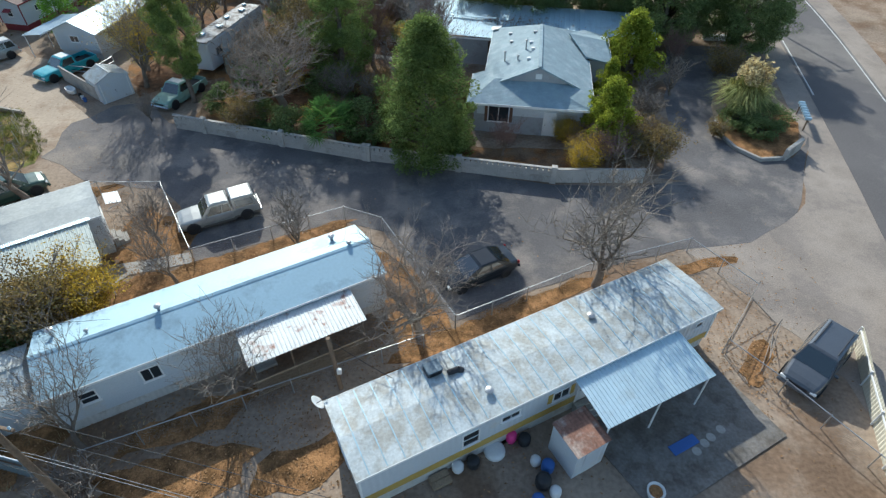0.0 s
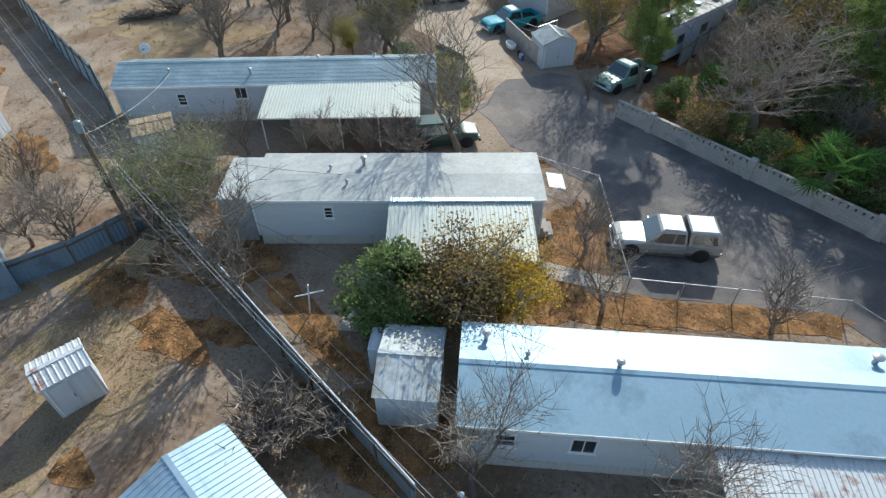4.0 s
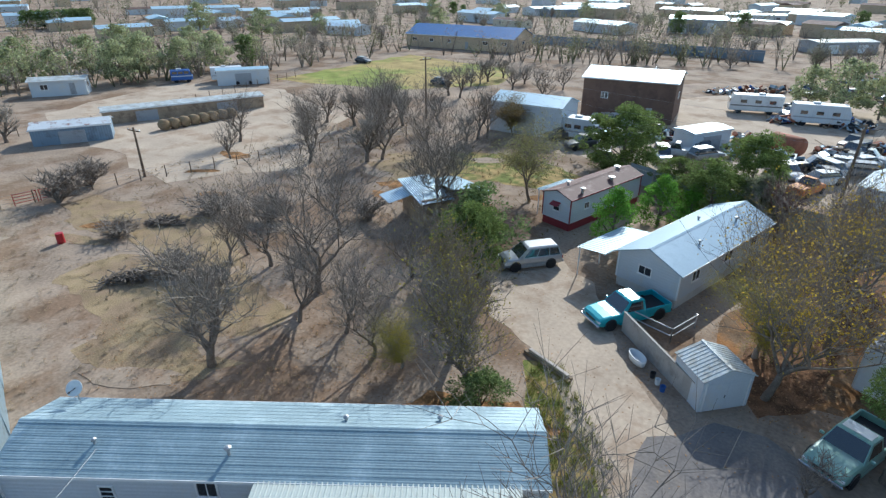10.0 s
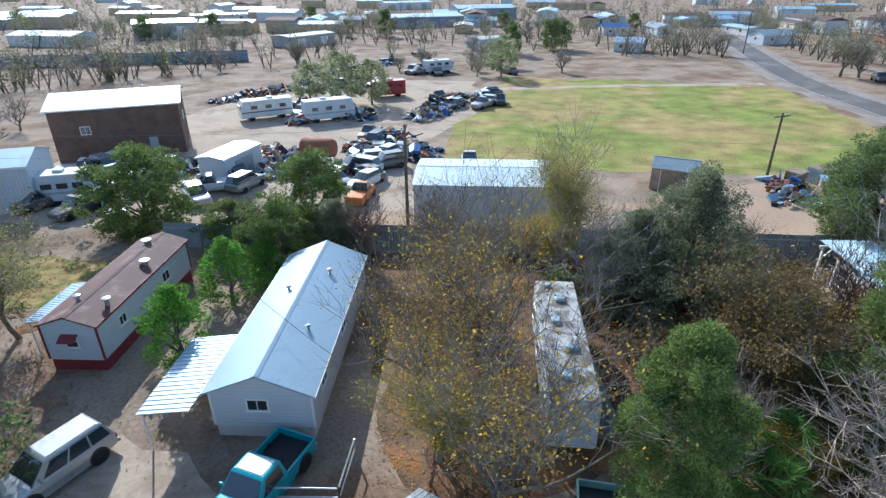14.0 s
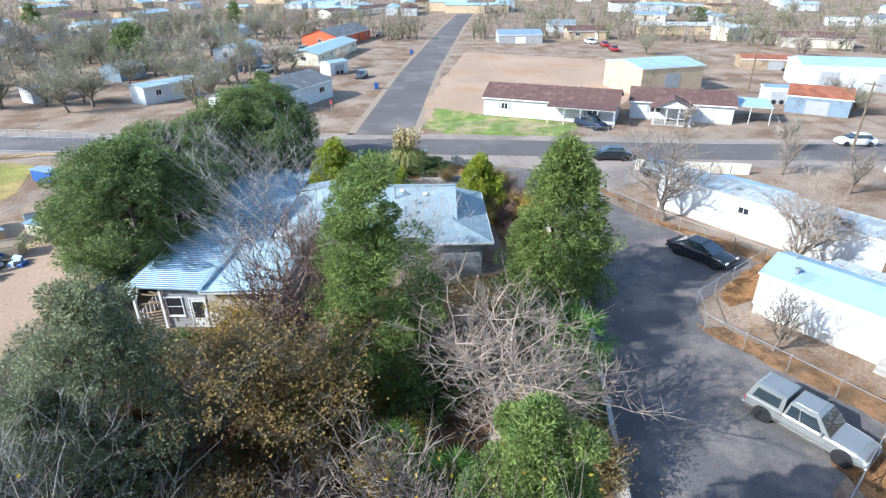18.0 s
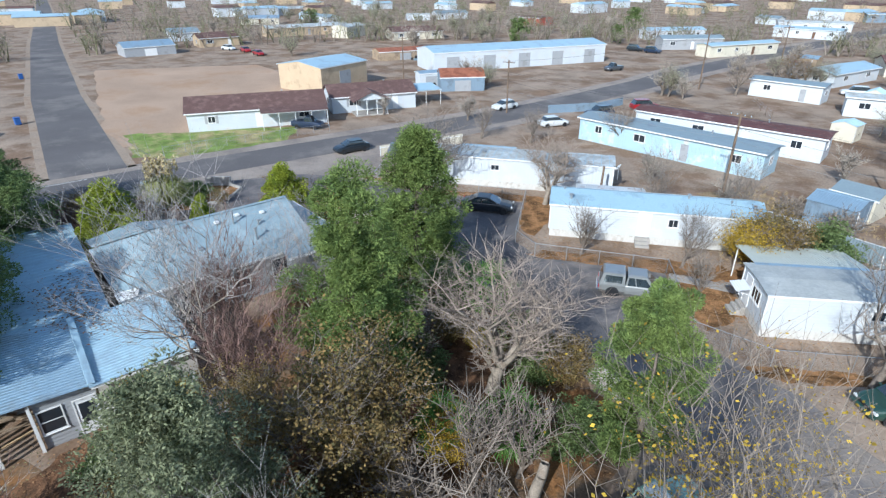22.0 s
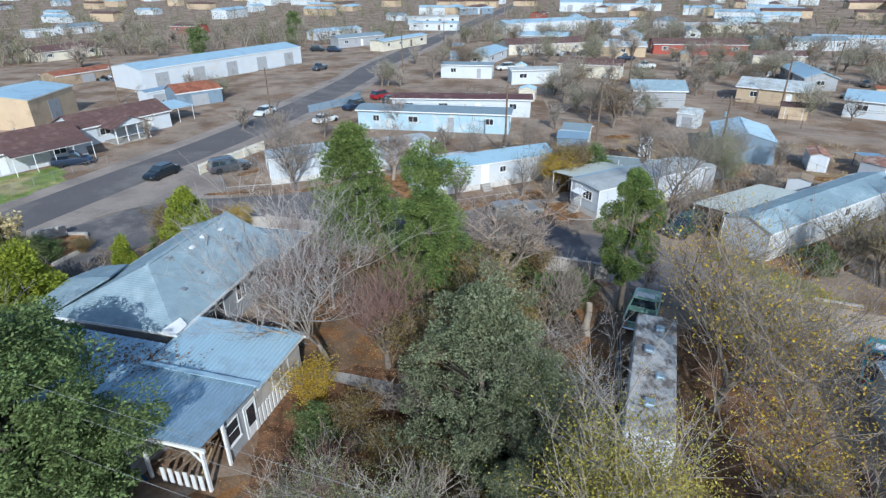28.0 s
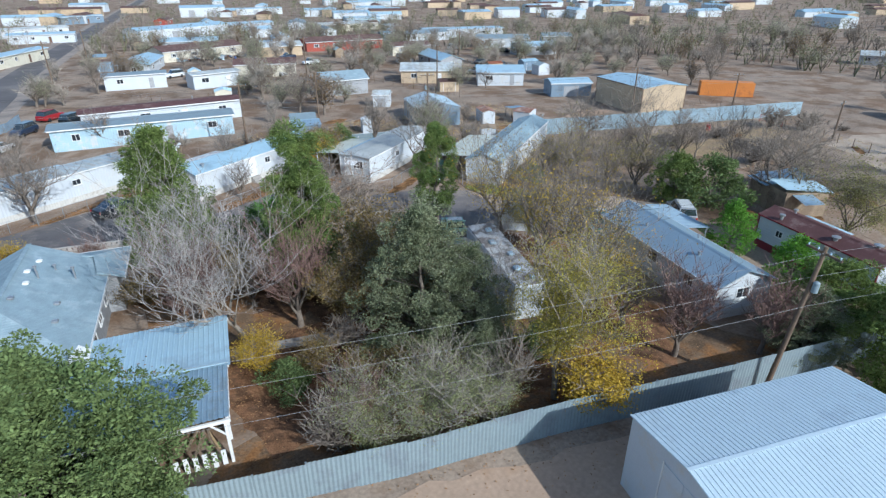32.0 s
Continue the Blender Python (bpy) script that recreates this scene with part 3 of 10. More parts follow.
LIT = [(-14.5, 24.2, 4.6, 1.1, 27), (-8.5, 27.6, 3.0, 0.8, 25), (-18.6, 27.0, 2.2, 3.4, 20), (-2.2, 22.2, 1.6, 4.2, 28), (4.5, 21.2, 7.5, 0.8, 27), (-20.5, 21.5, 2.0, 1.8, 0),
       (-34, 15.5, 3.4, 2.0, 20), (-37, 19.5, 2.2, 2.0, 0), (-26, 31.2, 5.4, 0.7, 33), (-8, 43, 11, 3.0, -14), (-14, 55, 8, 6, 0), (-6, 58, 5, 6, 0), (-16, 64, 6, 3, -10),
       (-27, 52, 2.4, 6, 0), (-26, 62, 3.2, 6, 0), (-39, 36.5, 5, 2.2, 35), (16, 24.8, 3.0, 0.5, 15), (-21, 12.4, 4.2, 1.6, 20)]
LIT += [(-38.2, 18.6, 3.6, 2.4, 20), (-27.0, 15.2, 4.2, 1.0, -15), (-36.1, 11.4, 1.6, 1.2, 0), (-19.6, 26.8, 2.6, 1.8, 30), (-31.5, 11.3, 2.2, 1.2, 0), (-10.6, 26.2, 3.6, 0.9, 27), (-21.9, 11.7, 3.0, 1.0, -15), (-51.6, 15.6, 3.2, 1.0, -15),
        (-12.0, 11.4, 3.6, 1.4, 20), (-6.0, 12.0, 3.0, 1.2, 25), (-1.9, 19.6, 1.2, 1.6, 30), (1.6, 19.0, 4.5, 0.45, 27), (-11.8, 14.2, 3.6, 0.9, 28), (-17.6, 22.8, 2.2, 1.4, 30), (-7.5, 49.0, 3.5, 2.6, 0), (-4.5, 57.0, 2.4, 3.0, 0), (-14.5, 48.8, 2.4, 2.0, 0), (16.6, 17.6, 1.6, 0.6, 50)]
for i, (x, y, rx, ry, rot) in enumerate(LIT):
    region("leaf_litter", blob(x, y, rx, ry, rot, seed=i), 0.022 + 0.0012 * i if i < 7 else 0.006 + 0.0006 * i, WOODLITTER if y > 42 else LITTER, "carpet of orange fallen leaves" if y < 42 else "carpet of dark brown fallen leaves", "leaf litter", jag=0.2, step=0.6, seed=i)
STR = [(-33, 8, 4, 3, 0), (-38, 12, 3, 2, 0), (-52, 14.5, 3.5, 1.6, -15), (-62, 34, 9, 5, 10), (-70, 40, 8, 3, 0), (-56, 30, 5, 2, 20), (-66, 66, 8, 5, 0), (-80, 38, 6, 3, 0), (13.5, 24.2, 1.6, 0.5, 15), (-16, 6, 5, 3, 20)]
for i, (x, y, rx, ry, rot) in enumerate(STR):
    region("dry_grass", blob(x, y, rx, ry, rot, seed=50 + i), 0.006 + 0.0006 * i, STRAW, "patch of straw-coloured dry grass", "dry grass", jag=0.3, step=0.8, seed=i)
rp = random.Random(15)
for i in range(26):
    x, y = rp.uniform(-88, -46), rp.uniform(20, 74)
    m_, nm, lb = rp.choice(((TRODDEN, "bare_patch", "pale trodden patch of bare dirt"), (STRAW, "dry_grass", "patch of straw-coloured dry grass"), (LITTER, "leaf_litter", "thin carpet of brown fallen leaves"), (TRODDEN, "bare_patch", "pale trodden patch of bare dirt")))
    region(nm, blob(x, y, rp.uniform(1.0, 3.2), rp.uniform(0.4, 1.2), rp.uniform(0, 60), seed=90 + i), 0.0125 + 0.0006 * i, m_, lb, nm.replace("_", " "), jag=0.16, step=0.6, seed=90 + i)
for i in range(16):
    x, y = rp.uniform(-46, -12), rp.uniform(-2, 13)
    m_, nm, lb = rp.choice(((STRAW, "dry_grass", "patch of straw-coloured dry grass"), (LITTER, "leaf_litter", "thin carpet of brown fallen leaves")))
    region(nm, blob(x, y, rp.uniform(0.8, 2.6), rp.uniform(0.5, 1.4), rp.uniform(0, 60), seed=130 + i), 0.0125 + 0.0006 * i, m_, lb, nm.replace("_", " "), jag=0.14, step=0.5, seed=130 + i)
VERGE = [(-38.8, 42.8), (-37.4, 44.2), (-35.0, 42.0), (-31.8, 38.6), (-31.0, 35.4), (-32.6, 34.6), (-35.5, 38.2)]
region("weeds", VERGE, 0.01, WEEDS, "overgrown green and yellow weeds beside the drive", "weeds", jag=0.3)
region("weeds", [(-62, 66), (-52, 69), (-48, 74), (-58, 78), (-68, 74)], 0.01, WEEDS, "rough green weeds under bare trees", "weeds", jag=0.5)
# the awning's shade over the slab is put into this darker concrete colour
region("slab", [(9.2, 9.6), (16.2, 13.4), (14.0, 17.6), (6.6, 13.7)], 0.06, mat("dark_stained_concrete", (0.21, 0.19, 0.17), 0.9, var=0.25, scale=0.6, fine=8, bump=0.3, stain=(0.14, 0.12, 0.10), amount=0.6, stain_scale=0.7), "stained concrete patio slab, coloured dark for shade under the awning", "slab", jag=0.0, step=20)
region("path", [(-20.2, 24.6), (-15.9, 25.8), (-15.6, 24.8), (-19.0, 23.8), (-20.4, 21.6), (-21.2, 22.0)], 0.05, CONCRETE, "cracked concrete path to the porch", "path", jag=0.04, step=2)
region("path", [(-27.6, 20.4), (-26.4, 21.0), (-24.2, 16.2), (-25.4, 15.6)], 0.04, CONCRETE, "concrete walk beside the home", "path", jag=0.04, step=2)

# ---- dwellings ----
def side_pose(side, L, W, pos, z):
    """A frame on a wall: x along the wall, y outwards, z up."""
    if side == "S":
        return pose(pos, -W / 2, z, 0, 0, 180)
    if side == "N":
        return pose(pos, W / 2, z)
    if side == "E":
        return pose(L / 2, pos, z, 0, 0, -90)
    return pose(-L / 2, pos, z, 0, 0, 90)


def window(parent, m, w, h, frame_mat, panes=2, shutter=None, horizontal=True):
    win = new("window")
    win.parent = parent
    win.matrix_basis = m
    t = 0.06
    fr = Shape()
    fr.box(0, 0.02, h / 2 + t / 2, w + 2 * t, 0.05, t).box(0, 0.02, -h / 2 - t / 2, w + 2 * t, 0.05, t)
    fr.box(-w / 2 - t / 2, 0.02, 0, t, 0.05, h).box(w / 2 + t / 2, 0.02, 0, t, 0.05, h)
    for i in range(1, panes):
        if horizontal:
            fr.box(-w / 2 + i * w / panes, 0.018, 0, 0.035, 0.036, h)
        else:
            fr.box(0, 0.018, -h / 2 + i * h / panes, w, 0.036, 0.035)
    part("window_frame", fr, frame_mat, win)
    for i in range(panes):
        g = Shape()
        if horizontal:
            g.box(-w / 2 + (i + 0.5) * w / panes, 0.008, 0, w / panes - 0.035, 0.012, h)
        else:
            g.box(0, 0.008, -h / 2 + (i + 0.5) * h / panes, w, 0.012, h / panes - 0.035)
        part("pane", g, GLASS, win)
    part("window_sill", Shape().box(0, 0.045, -h / 2 - t - 0.015, w + 0.2, 0.09, 0.03), frame_mat, win)
    if shutter:
        for s in (-1, 1):
            part("shutter", Shape().box(s * (w / 2 + t + 0.14), 0.02, 0, 0.24, 0.035, h + 0.1, bevel=0.01), shutter, win)
    return win


def door(parent, m, leaf_mat_, frame_mat, h=2.0, w=0.86, steps=True, drop=0.6):
    d = new("door")
    d.parent = parent
    d.matrix_basis = m
    fr = Shape().box(0, 0.025, h + 0.03, w + 0.16, 0.06, 0.07)
    fr.box(-w / 2 - 0.045, 0.025, h / 2, 0.07, 0.06, h).box(w / 2 + 0.045, 0.025, h / 2, 0.07, 0.06, h)
    part("door_frame", fr, frame_mat, d)
    lf = Shape().box(0, 0.012, h / 2, w, 0.03, h)
    lf.box(0, 0.032, h * 0.3, w * 0.7, 0.012, h * 0.36).box(0, 0.032, h * 0.72, w * 0.7, 0.012, h * 0.36)
    part("door_leaf", lf, leaf_mat_, d)
    part("handle", Shape().tube((w * 0.38, 0.03, h * 0.48), (w * 0.38, 0.09, h * 0.48), 0.025), CHROME, d)
    if steps:
        n = max(1, round(drop / 0.2))
        for i in range(n):
            part("step", Shape().box(0, 0.2 + 0.28 * i, -(i + 0.5) * drop / n - 0.02 - (drop - (i + 0.0) * drop / n) / 2 + drop / n / 2, 1.1, 0.28, drop - i * drop / n), CONCRETE, d)
    return d


def vent_pipe(parent, x, y, z, r=0.06, h=0.35, cap=True, mt=None):
    v = Shape().tube((x, y, z - 0.1), (x, y, z + h), r, r, 10)
    if cap:
        v.lathe([(r * 1.1, 0), (r * 2.0, 0.02), (r * 2.0, 0.09), (r * 0.6, 0.14)], 12, pose(x, y, z + h))
    return part("roof_vent", v, mt or GALVPIPE, parent)


def roof_gable(L, W, ze, rise, over=0.16, thick=0.09):
    """Two thin slopes over a rectangle, the ridge along x, with optional raised seams up the slopes."""
    sh = Shape()
    h = W / 2 + over
    a = rise / (W / 2)
    drop = over * a
    prof = [(-h, ze - drop), (0, ze + rise), (h, ze - drop), (h, ze - drop - thick), (0, ze + rise - thick), (-h, ze - drop - thick)]
    verts = [(x, y, z) for x in (-L / 2 - over, L / 2 + over) for y, z in prof]
    sh.add(verts, [(0, 1, 4, 5), (1, 2, 3, 4), (11, 10, 7, 6), (10, 9, 8, 7), (0, 6, 7, 1), (1, 7, 8, 2), (2, 8, 9, 3), (3, 9, 10, 4), (4, 10, 11, 5), (5, 11, 6, 0)])
    return sh


def home(x, y, rz, L, W, he, rise, wall=None, roof=None, trim=None, skirt=None, windows=(), doors=(), vents=(), seams=0.0, label="", name="mobile_home",
         category="mobile home", over=0.14, skirt_h=0.65, band=None, group="", win_mat=None):
    t = thing(name, x, y, 0, rz, label, category, group)
    wall, roof, trim, skirt = wall or WHITE, roof or COOLROOF, trim or TRIM, skirt or SKIRT
    b = Shape()
    prof = [(-W / 2, skirt_h), (W / 2, skirt_h), (W / 2, he), (0, he + rise - 0.09), (-W / 2, he)]
    verts = [(sx * L / 2, p[0], p[1]) for sx in (-1, 1) for p in prof]
    b.add(verts, [(4, 3, 2, 1, 0), (5, 6, 7, 8, 9), (0, 1, 6, 5), (1, 2, 7, 6), (2, 3, 8, 7), (3, 4, 9, 8), (4, 0, 5, 9)])
    part("wall", b, wall, t)
    if skirt_h > 0.02:
        part("skirting", Shape().box(0, 0, skirt_h / 2 - 0.01, L - 0.08, W - 0.08, skirt_h + 0.02), skirt, t)
    part("roof", roof_gable(L, W, he, rise, over), roof, t)
    if seams:
        hw, drop = W / 2 + over, over * rise / (W / 2)
        run, ang = math.hypot(hw, rise + drop), math.degrees(math.atan2(rise + drop, hw))
        lap = Shape().box(0, 0, 0, L + 2 * over - 0.04, 0.016, 0.005).mesh("lap", roof)
        k = int(run / seams)
        for i in range(1, k):
            for sg in (-1, 1):
                ob = new("roof_lap", lap)
                ob.parent = t
                f = i / k
                ob.matrix_basis = pose(0, sg * hw * f, he + rise - (rise + drop) * f + 0.012, -sg * ang, 0, 0)
    if rise > 0.3:
        part("ridge_cap", Shape().add([(-L / 2 - over, -0.16, he + rise - 0.16 * rise / (W / 2) + 0.022), (L / 2 + over, -0.16, he + rise - 0.16 * rise / (W / 2) + 0.022), (L / 2 + over, 0, he + rise + 0.03),
                                       (-L / 2 - over, 0, he + rise + 0.03), (-L / 2 - over, 0.16, he + rise - 0.16 * rise / (W / 2) + 0.022), (L / 2 + over, 0.16, he + rise - 0.16 * rise / (W / 2) + 0.022)],
                                      [(0, 1, 2, 3), (3, 2, 5, 4)]), roof, t)
    for s in (-1, 1):
        part("eave_trim", Shape().box(0, s * (W / 2 + over + 0.012), he - over * rise / (W / 2) - 0.06, L + 2 * over, 0.025, 0.13), trim, t)
        part("corner_trim", Shape().box(s * (L / 2 + 0.004), -W / 2 - 0.004, (he + skirt_h) / 2, 0.09, 0.09, he - skirt_h - 0.12), trim, t)
        part("corner_trim", Shape().box(s * (L / 2 + 0.004), W / 2 + 0.004, (he + skirt_h) / 2, 0.09, 0.09, he - skirt_h - 0.12), trim, t)
    if band:
        for s in (-1,):
            part("wall_band", Shape().box(0, s * (W / 2 + 0.008), skirt_h + 0.32, L - 0.1, 0.012, 0.5), band, t)
    for w in windows:
        side, pos, zc, ww, hh = w[:5]
        window(t, side_pose(side, L, W, pos, zc), ww, hh, win_mat or trim, panes=w[5] if len(w) > 5 else 2, shutter=w[6] if len(w) > 6 else None, horizontal=ww >= hh)
    for side, pos, dm in doors:
        door(t, side_pose(side, L, W, pos, skirt_h), dm, trim, drop=skirt_h)
    for vx, vy, h, r in vents:
        vent_pipe(t, vx, vy, he + rise * (1 - abs(vy) / (W / 2)), r, h)
    return t


def canopy(x, y, rz, L, W, z_in, z_out, sheet_mat, post_mat, label, posts=3, pitch=0.2, depth=0.03, name="carport", category="carport", group="", post_side="S", beam=True, square=True, ends=True):
    """A ribbed sheet on posts; the high edge lies on the home's side (local +y unless post_side is N)."""
    t = thing(name, x, y, 0, rz, label, category, group)
    s = -1 if post_side == "S" else 1
    ang = math.degrees(math.atan2(z_in - z_out, W)) * (-s)
    zc = (z_in + z_out) / 2
    part("roof_sheet", Shape().sheet(L, W, pitch, depth, m=pose(0, 0, zc, ang, 0, 0), square=square), sheet_mat, t)
    if beam:
        part("beam", Shape().box(0, s * (W / 2 - 0.15), z_out - 0.07, L - 0.1, 0.09, 0.12), post_mat, t)
        part("beam", Shape().box(0, -s * (W / 2 - 0.12), z_in - 0.09, L - 0.1, 0.06, 0.12), post_mat, t)
    for i in range(posts):
        px = -L / 2 + 0.2 + i * (L - 0.4) / max(1, posts - 1)
        part("post", Shape().tube((px, s * (W / 2 - 0.15), 0), (px, s * (W / 2 - 0.15), z_out - 0.05), 0.045, 0.045, 8), post_mat, t)
    return t


# south home: mottled roof, ochre trim
WIN_S = [("S", -4.6, 1.95, 0.75, 0.95, 2), ("S", -2.6, 2.2, 0.9, 0.35, 2), ("S", 0.15, 2.0, 0.85, 0.6, 2, OCHRE), ("S", 3.7, 2.0, 1.5, 0.85, 3), ("W", 0.2, 2.0, 1.3, 0.9, 3),
         ("N", 2, 2.1, 0.8, 0.5, 2), ("S", 8.6, 2.3, 0.4, 0.3, 1)]
south_home = home(4.48, 15.93, 27.3, 19.3, 3.7, 3.10, 0.12, wall=WHITEV, roof=OLDROOF, windows=WIN_S, doors=[("S", 1.6, TRIM)], band=OCHRE, vents=[(-3.2, -0.9, 0.12, 0.1), (3.4, 0.5, 0.1, 0.1), (6.5, 0.9, 0.08, 0.05)],
     label="long white mobile home with weathered mottled roof and ochre trim")
seam_strip = Shape().box(0, 0, 0, 0.05, 1.92, 0.012).mesh("roof_seam", BLUEROOF)
for i in range(25):
    for sg in (-1, 1):
        ob = new("roof_seam", seam_strip)
        ob.parent = south_home
        ob.matrix_basis = pose(-9.2 + i * 0.765, sg * 0.985, 3.156 + 0.008, -sg * 3.7, 0, 0)
canopy(9.28, 14.8, 26.3, 6.2, 2.6, 2.92, 2.55, AWNING, TRIM, "bluish ribbed metal patio awning on white scrolled posts", posts=3, name="awning", category="awning")
sh = thing("storage_shed", 6.05, 12.45, 0, 29, "small white shed with a rusty flat roof", "shed")
part("wall", Shape().box(0, 0, 1.0, 1.7, 1.7, 2.0), WHITEV, sh)
part("roof", Shape().sheet(1.85, 1.85, 0.2, 0.025, m=pose(0, 0, 2.05, 3, 0, 0)), REDBROWN, sh)
part("door_leaf", Shape().box(0, -0.865, 0.95, 0.8, 0.03, 1.8), WHITE, sh)

# middle home: coated blue-white roof, rusting porch roof with lattice
WIN_M = [("S", -3.9, 1.95, 0.8, 0.8, 2), ("S", -6.6, 1.95, 0.65, 0.7, 2), ("N", -1.5, 2.0, 0.7, 0.6), ("E", 0, 2.0, 1.4, 0.8, 3)]
home(-11.4, 19.15, 29.2, 16.4, 4.2, 2.95, 0.62, roof=BLUEROOF, windows=WIN_M, doors=[("S", 1.0, TRIM), ("N", 0.7, TRIM)],
     vents=[(-7.4, 1.2, 0.4, 0.09), (-2.7, 0.15, 0.25, 0.08), (-5.9, 0.4, 0.1, 0.05), (6.6, 1.3, 0.3, 0.1), (7.2, 0.1, 0.12, 0.07)], label="white mobile home with a smooth bluish coated metal roof")
canopy(-7.05, 17.9, 29.2, 6.0, 2.5, 2.72, 2.5, RUSTY, POLEWOOD, "white porch roof of ribbed sheet streaked with rust", posts=4, name="porch_roof", category="porch roof")
lat = thing("lattice_screen", -6.45, 16.75, 0, 29.2, "grey diagonal wooden lattice round the porch", "lattice")
lsh = Shape()
for sgn in (-1, 1):
    for i in range(56):
        x0 = -3.0 + i * 0.13 - 0.65
        a, b = max(x0, -2.9), min(x0 + 1.0, 2.9)
        if b > a:
            za = 0.25 + (a - x0) if sgn > 0 else 1.25 - (a - x0)
            zb = 0.25 + (b - x0) if sgn > 0 else 1.25 - (b - x0)
            lsh.tube((a, 0.012 * sgn, za), (b, 0.012 * sgn, zb), 0.016, 0.016, 4, False)
part("lattice", lsh, PLANK, lat)
for z in (0.22, 1.28):
    part("rail", Shape().box(0, 0, z, 5.9, 0.05, 0.07), PLANK, lat)

# third home: whitish roof, ribbed porch, end awning
WIN_T = [("S", -3.5, 2.15, 0.36, 0.62, 3), ("S", 0.4, 1.7, 0.3, 0.25, 1), ("N", 1.0, 2.0, 0.7, 0.6), ("E", 0.4, 2.05, 1.2, 0.8, 3)]
home(-27.7, 23.4, 34.1, 14.5, 3.9, 3.02, 0.12, roof=CREAMROOF, windows=WIN_T, doors=[("S", 2.2, TRIM), ("E", -0.9, TRIM)], vents=[(-1.9, 0.9, 0.42, 0.09), (-3.6, 0.5, 0.12, 0.05), (-2.6, -0.8, 0.15, 0.05)],
     label="white mobile home with a pale coated roof and flat porch")
ext = thing("home_addition", -34.7, 18.9, 0, 34.1, "low grey end addition on the home", "addition")
part("wall", Shape().box(0, 0, 1.35, 1.6, 3.6, 2.7), GREYSIDE, ext)
part("roof", Shape().box(0, 0, 2.75, 1.75, 3.75, 0.1, bevel=0.03), OLDROOF, ext)
canopy(-22.9, 21.85, 34.1, 7.0, 4.0, 2.95, 2.5, CARPORT, TRIM, "pale ribbed metal porch roof with a bright flashing strip", posts=4, name="porch_roof", category="porch roof")
fl = thing("flashing", -23.95, 23.55, 2.99, 34.1, "bright crimped metal flashing between roof and porch", "flashing")
part("strip", Shape().sheet(7.1, 0.42, 0.12, 0.02, m=pose(0, 0, 0.03, -4, 0, 0)), GALV, fl)
aw = thing("window_awning", -21.0, 28.15, 0, 34.1, "small white metal awning over an end door", "awning")
part("roof_sheet", Shape().sheet(0.9, 1.3, 0.15, 0.02, m=pose(0, 0, 2.55, 0, 10, 0)), TRIM, aw)
part("brace", Shape().tube((-0.4, 0.6, 2.2), (0.4, 0.6, 2.45), 0.02).tube((-0.4, -0.6, 2.2), (0.4, -0.6, 2.45), 0.02), TRIM, aw)

# fourth home: long ribbed grey roof, broad pale carport
WIN_A = [("S", -6.4, 1.7, 0.5, 0.75, 3), ("S", -2.4, 2.1, 0.75, 0.72, 2), ("N", -1, 2.0, 0.8, 0.7), ("S", 4, 2.0, 1.1, 0.9), ("S", 7.5, 2.0, 1.1, 0.9)]
home(-42.4, 29.15, 36.3, 21.3, 4.1, 2.75, 0.72, roof=COURSED, windows=WIN_A, doors=[("S", 1.2, TRIM)], seams=0.3, vents=[(-1.7, -1.2, 0.3, 0.07), (-7.2, -0.9, 0.14, 0.05), (6.5, 0.8, 0.12, 0.06), (2.6, 0.6, 0.12, 0.06)],
     label="long white mobile home with a ribbed blue-grey metal roof")
canopy(-36.35, 28.65, 35.2, 10.1, 4.1, 2.72, 2.32, CARPORT, TRIM, "broad pale cream ribbed carport roof", posts=5)

# home by the trucks: bright gabled roof with a side porch
WIN_C = [("W", 0.2, 1.9, 0.9, 0.55, 2), ("S", -4.5, 1.9, 0.9, 0.7), ("S", 0, 1.9, 1.1, 0.7), ("S", 4, 1.9, 0.9, 0.7), ("N", 1.5, 1.9, 1.0, 0.7), ("E", 0, 1.9, 1.0, 0.7)]
home(-34.75, 60.75, 77.6, 13.2, 4.6, 2.75, 0.95, roof=BRIGHTROOF, windows=WIN_C, doors=[("N", -1.2, TRIM)], vents=[(3.2, -1.0, 0.2, 0.08), (1.0, 0.8, 0.2, 0.07), (-2.5, -1.2, 0.15, 0.06)], over=0.25,
     label="white mobile home with a bright gabled metal roof")
canopy(-39.55, 56.65, 77.6, 5.6, 2.4, 2.6, 2.3, BRIGHTROOF, TRIM, "side porch roof of bright metal on white posts", posts=3, name="porch_roof", category="porch roof", post_side="N", pitch=0.3)

# trailer with maroon roof and skirt
tr = home(-45.5, 66.2, 78.0, 10.4, 3.0, 2.95, 0.5, roof=MAROON, skirt=MAROONP, skirt_h=0.7, windows=[("W", 0, 1.9, 0.6, 0.7, 2), ("S", -3, 1.9, 0.6, 0.5), ("S", 2, 1.9, 0.8, 0.6)],
          vents=[(-3.5, 0.3, 0.25, 0.1), (-3.4, -1.2, 0.35, 0.12), (3.6, 0.2, 0.2, 0.16), (1.2, -0.9, 0.2, 0.16)], trim=MAROONP, win_mat=TRIM, label="white trailer home with maroon roof and skirt")
part("awning", Shape().add([(-5.22, -0.45, 2.35), (-5.22, 0.45, 2.35), (-5.75, 0.45, 2.1), (-5.75, -0.45, 2.1), (-5.22, -0.45, 2.3), (-5.22, 0.45, 2.3)], [(0, 1, 2, 3), (4, 3, 2, 5)]), MAROONP, tr, "maroon window awning")
canopy(-47.9, 64.4, 78.0, 4.2, 2.2, 2.7, 2.45, GALV, TRIM, "small whitish sheet roof beside the trailer", posts=2, name="porch_roof", category="porch roof", post_side="N")

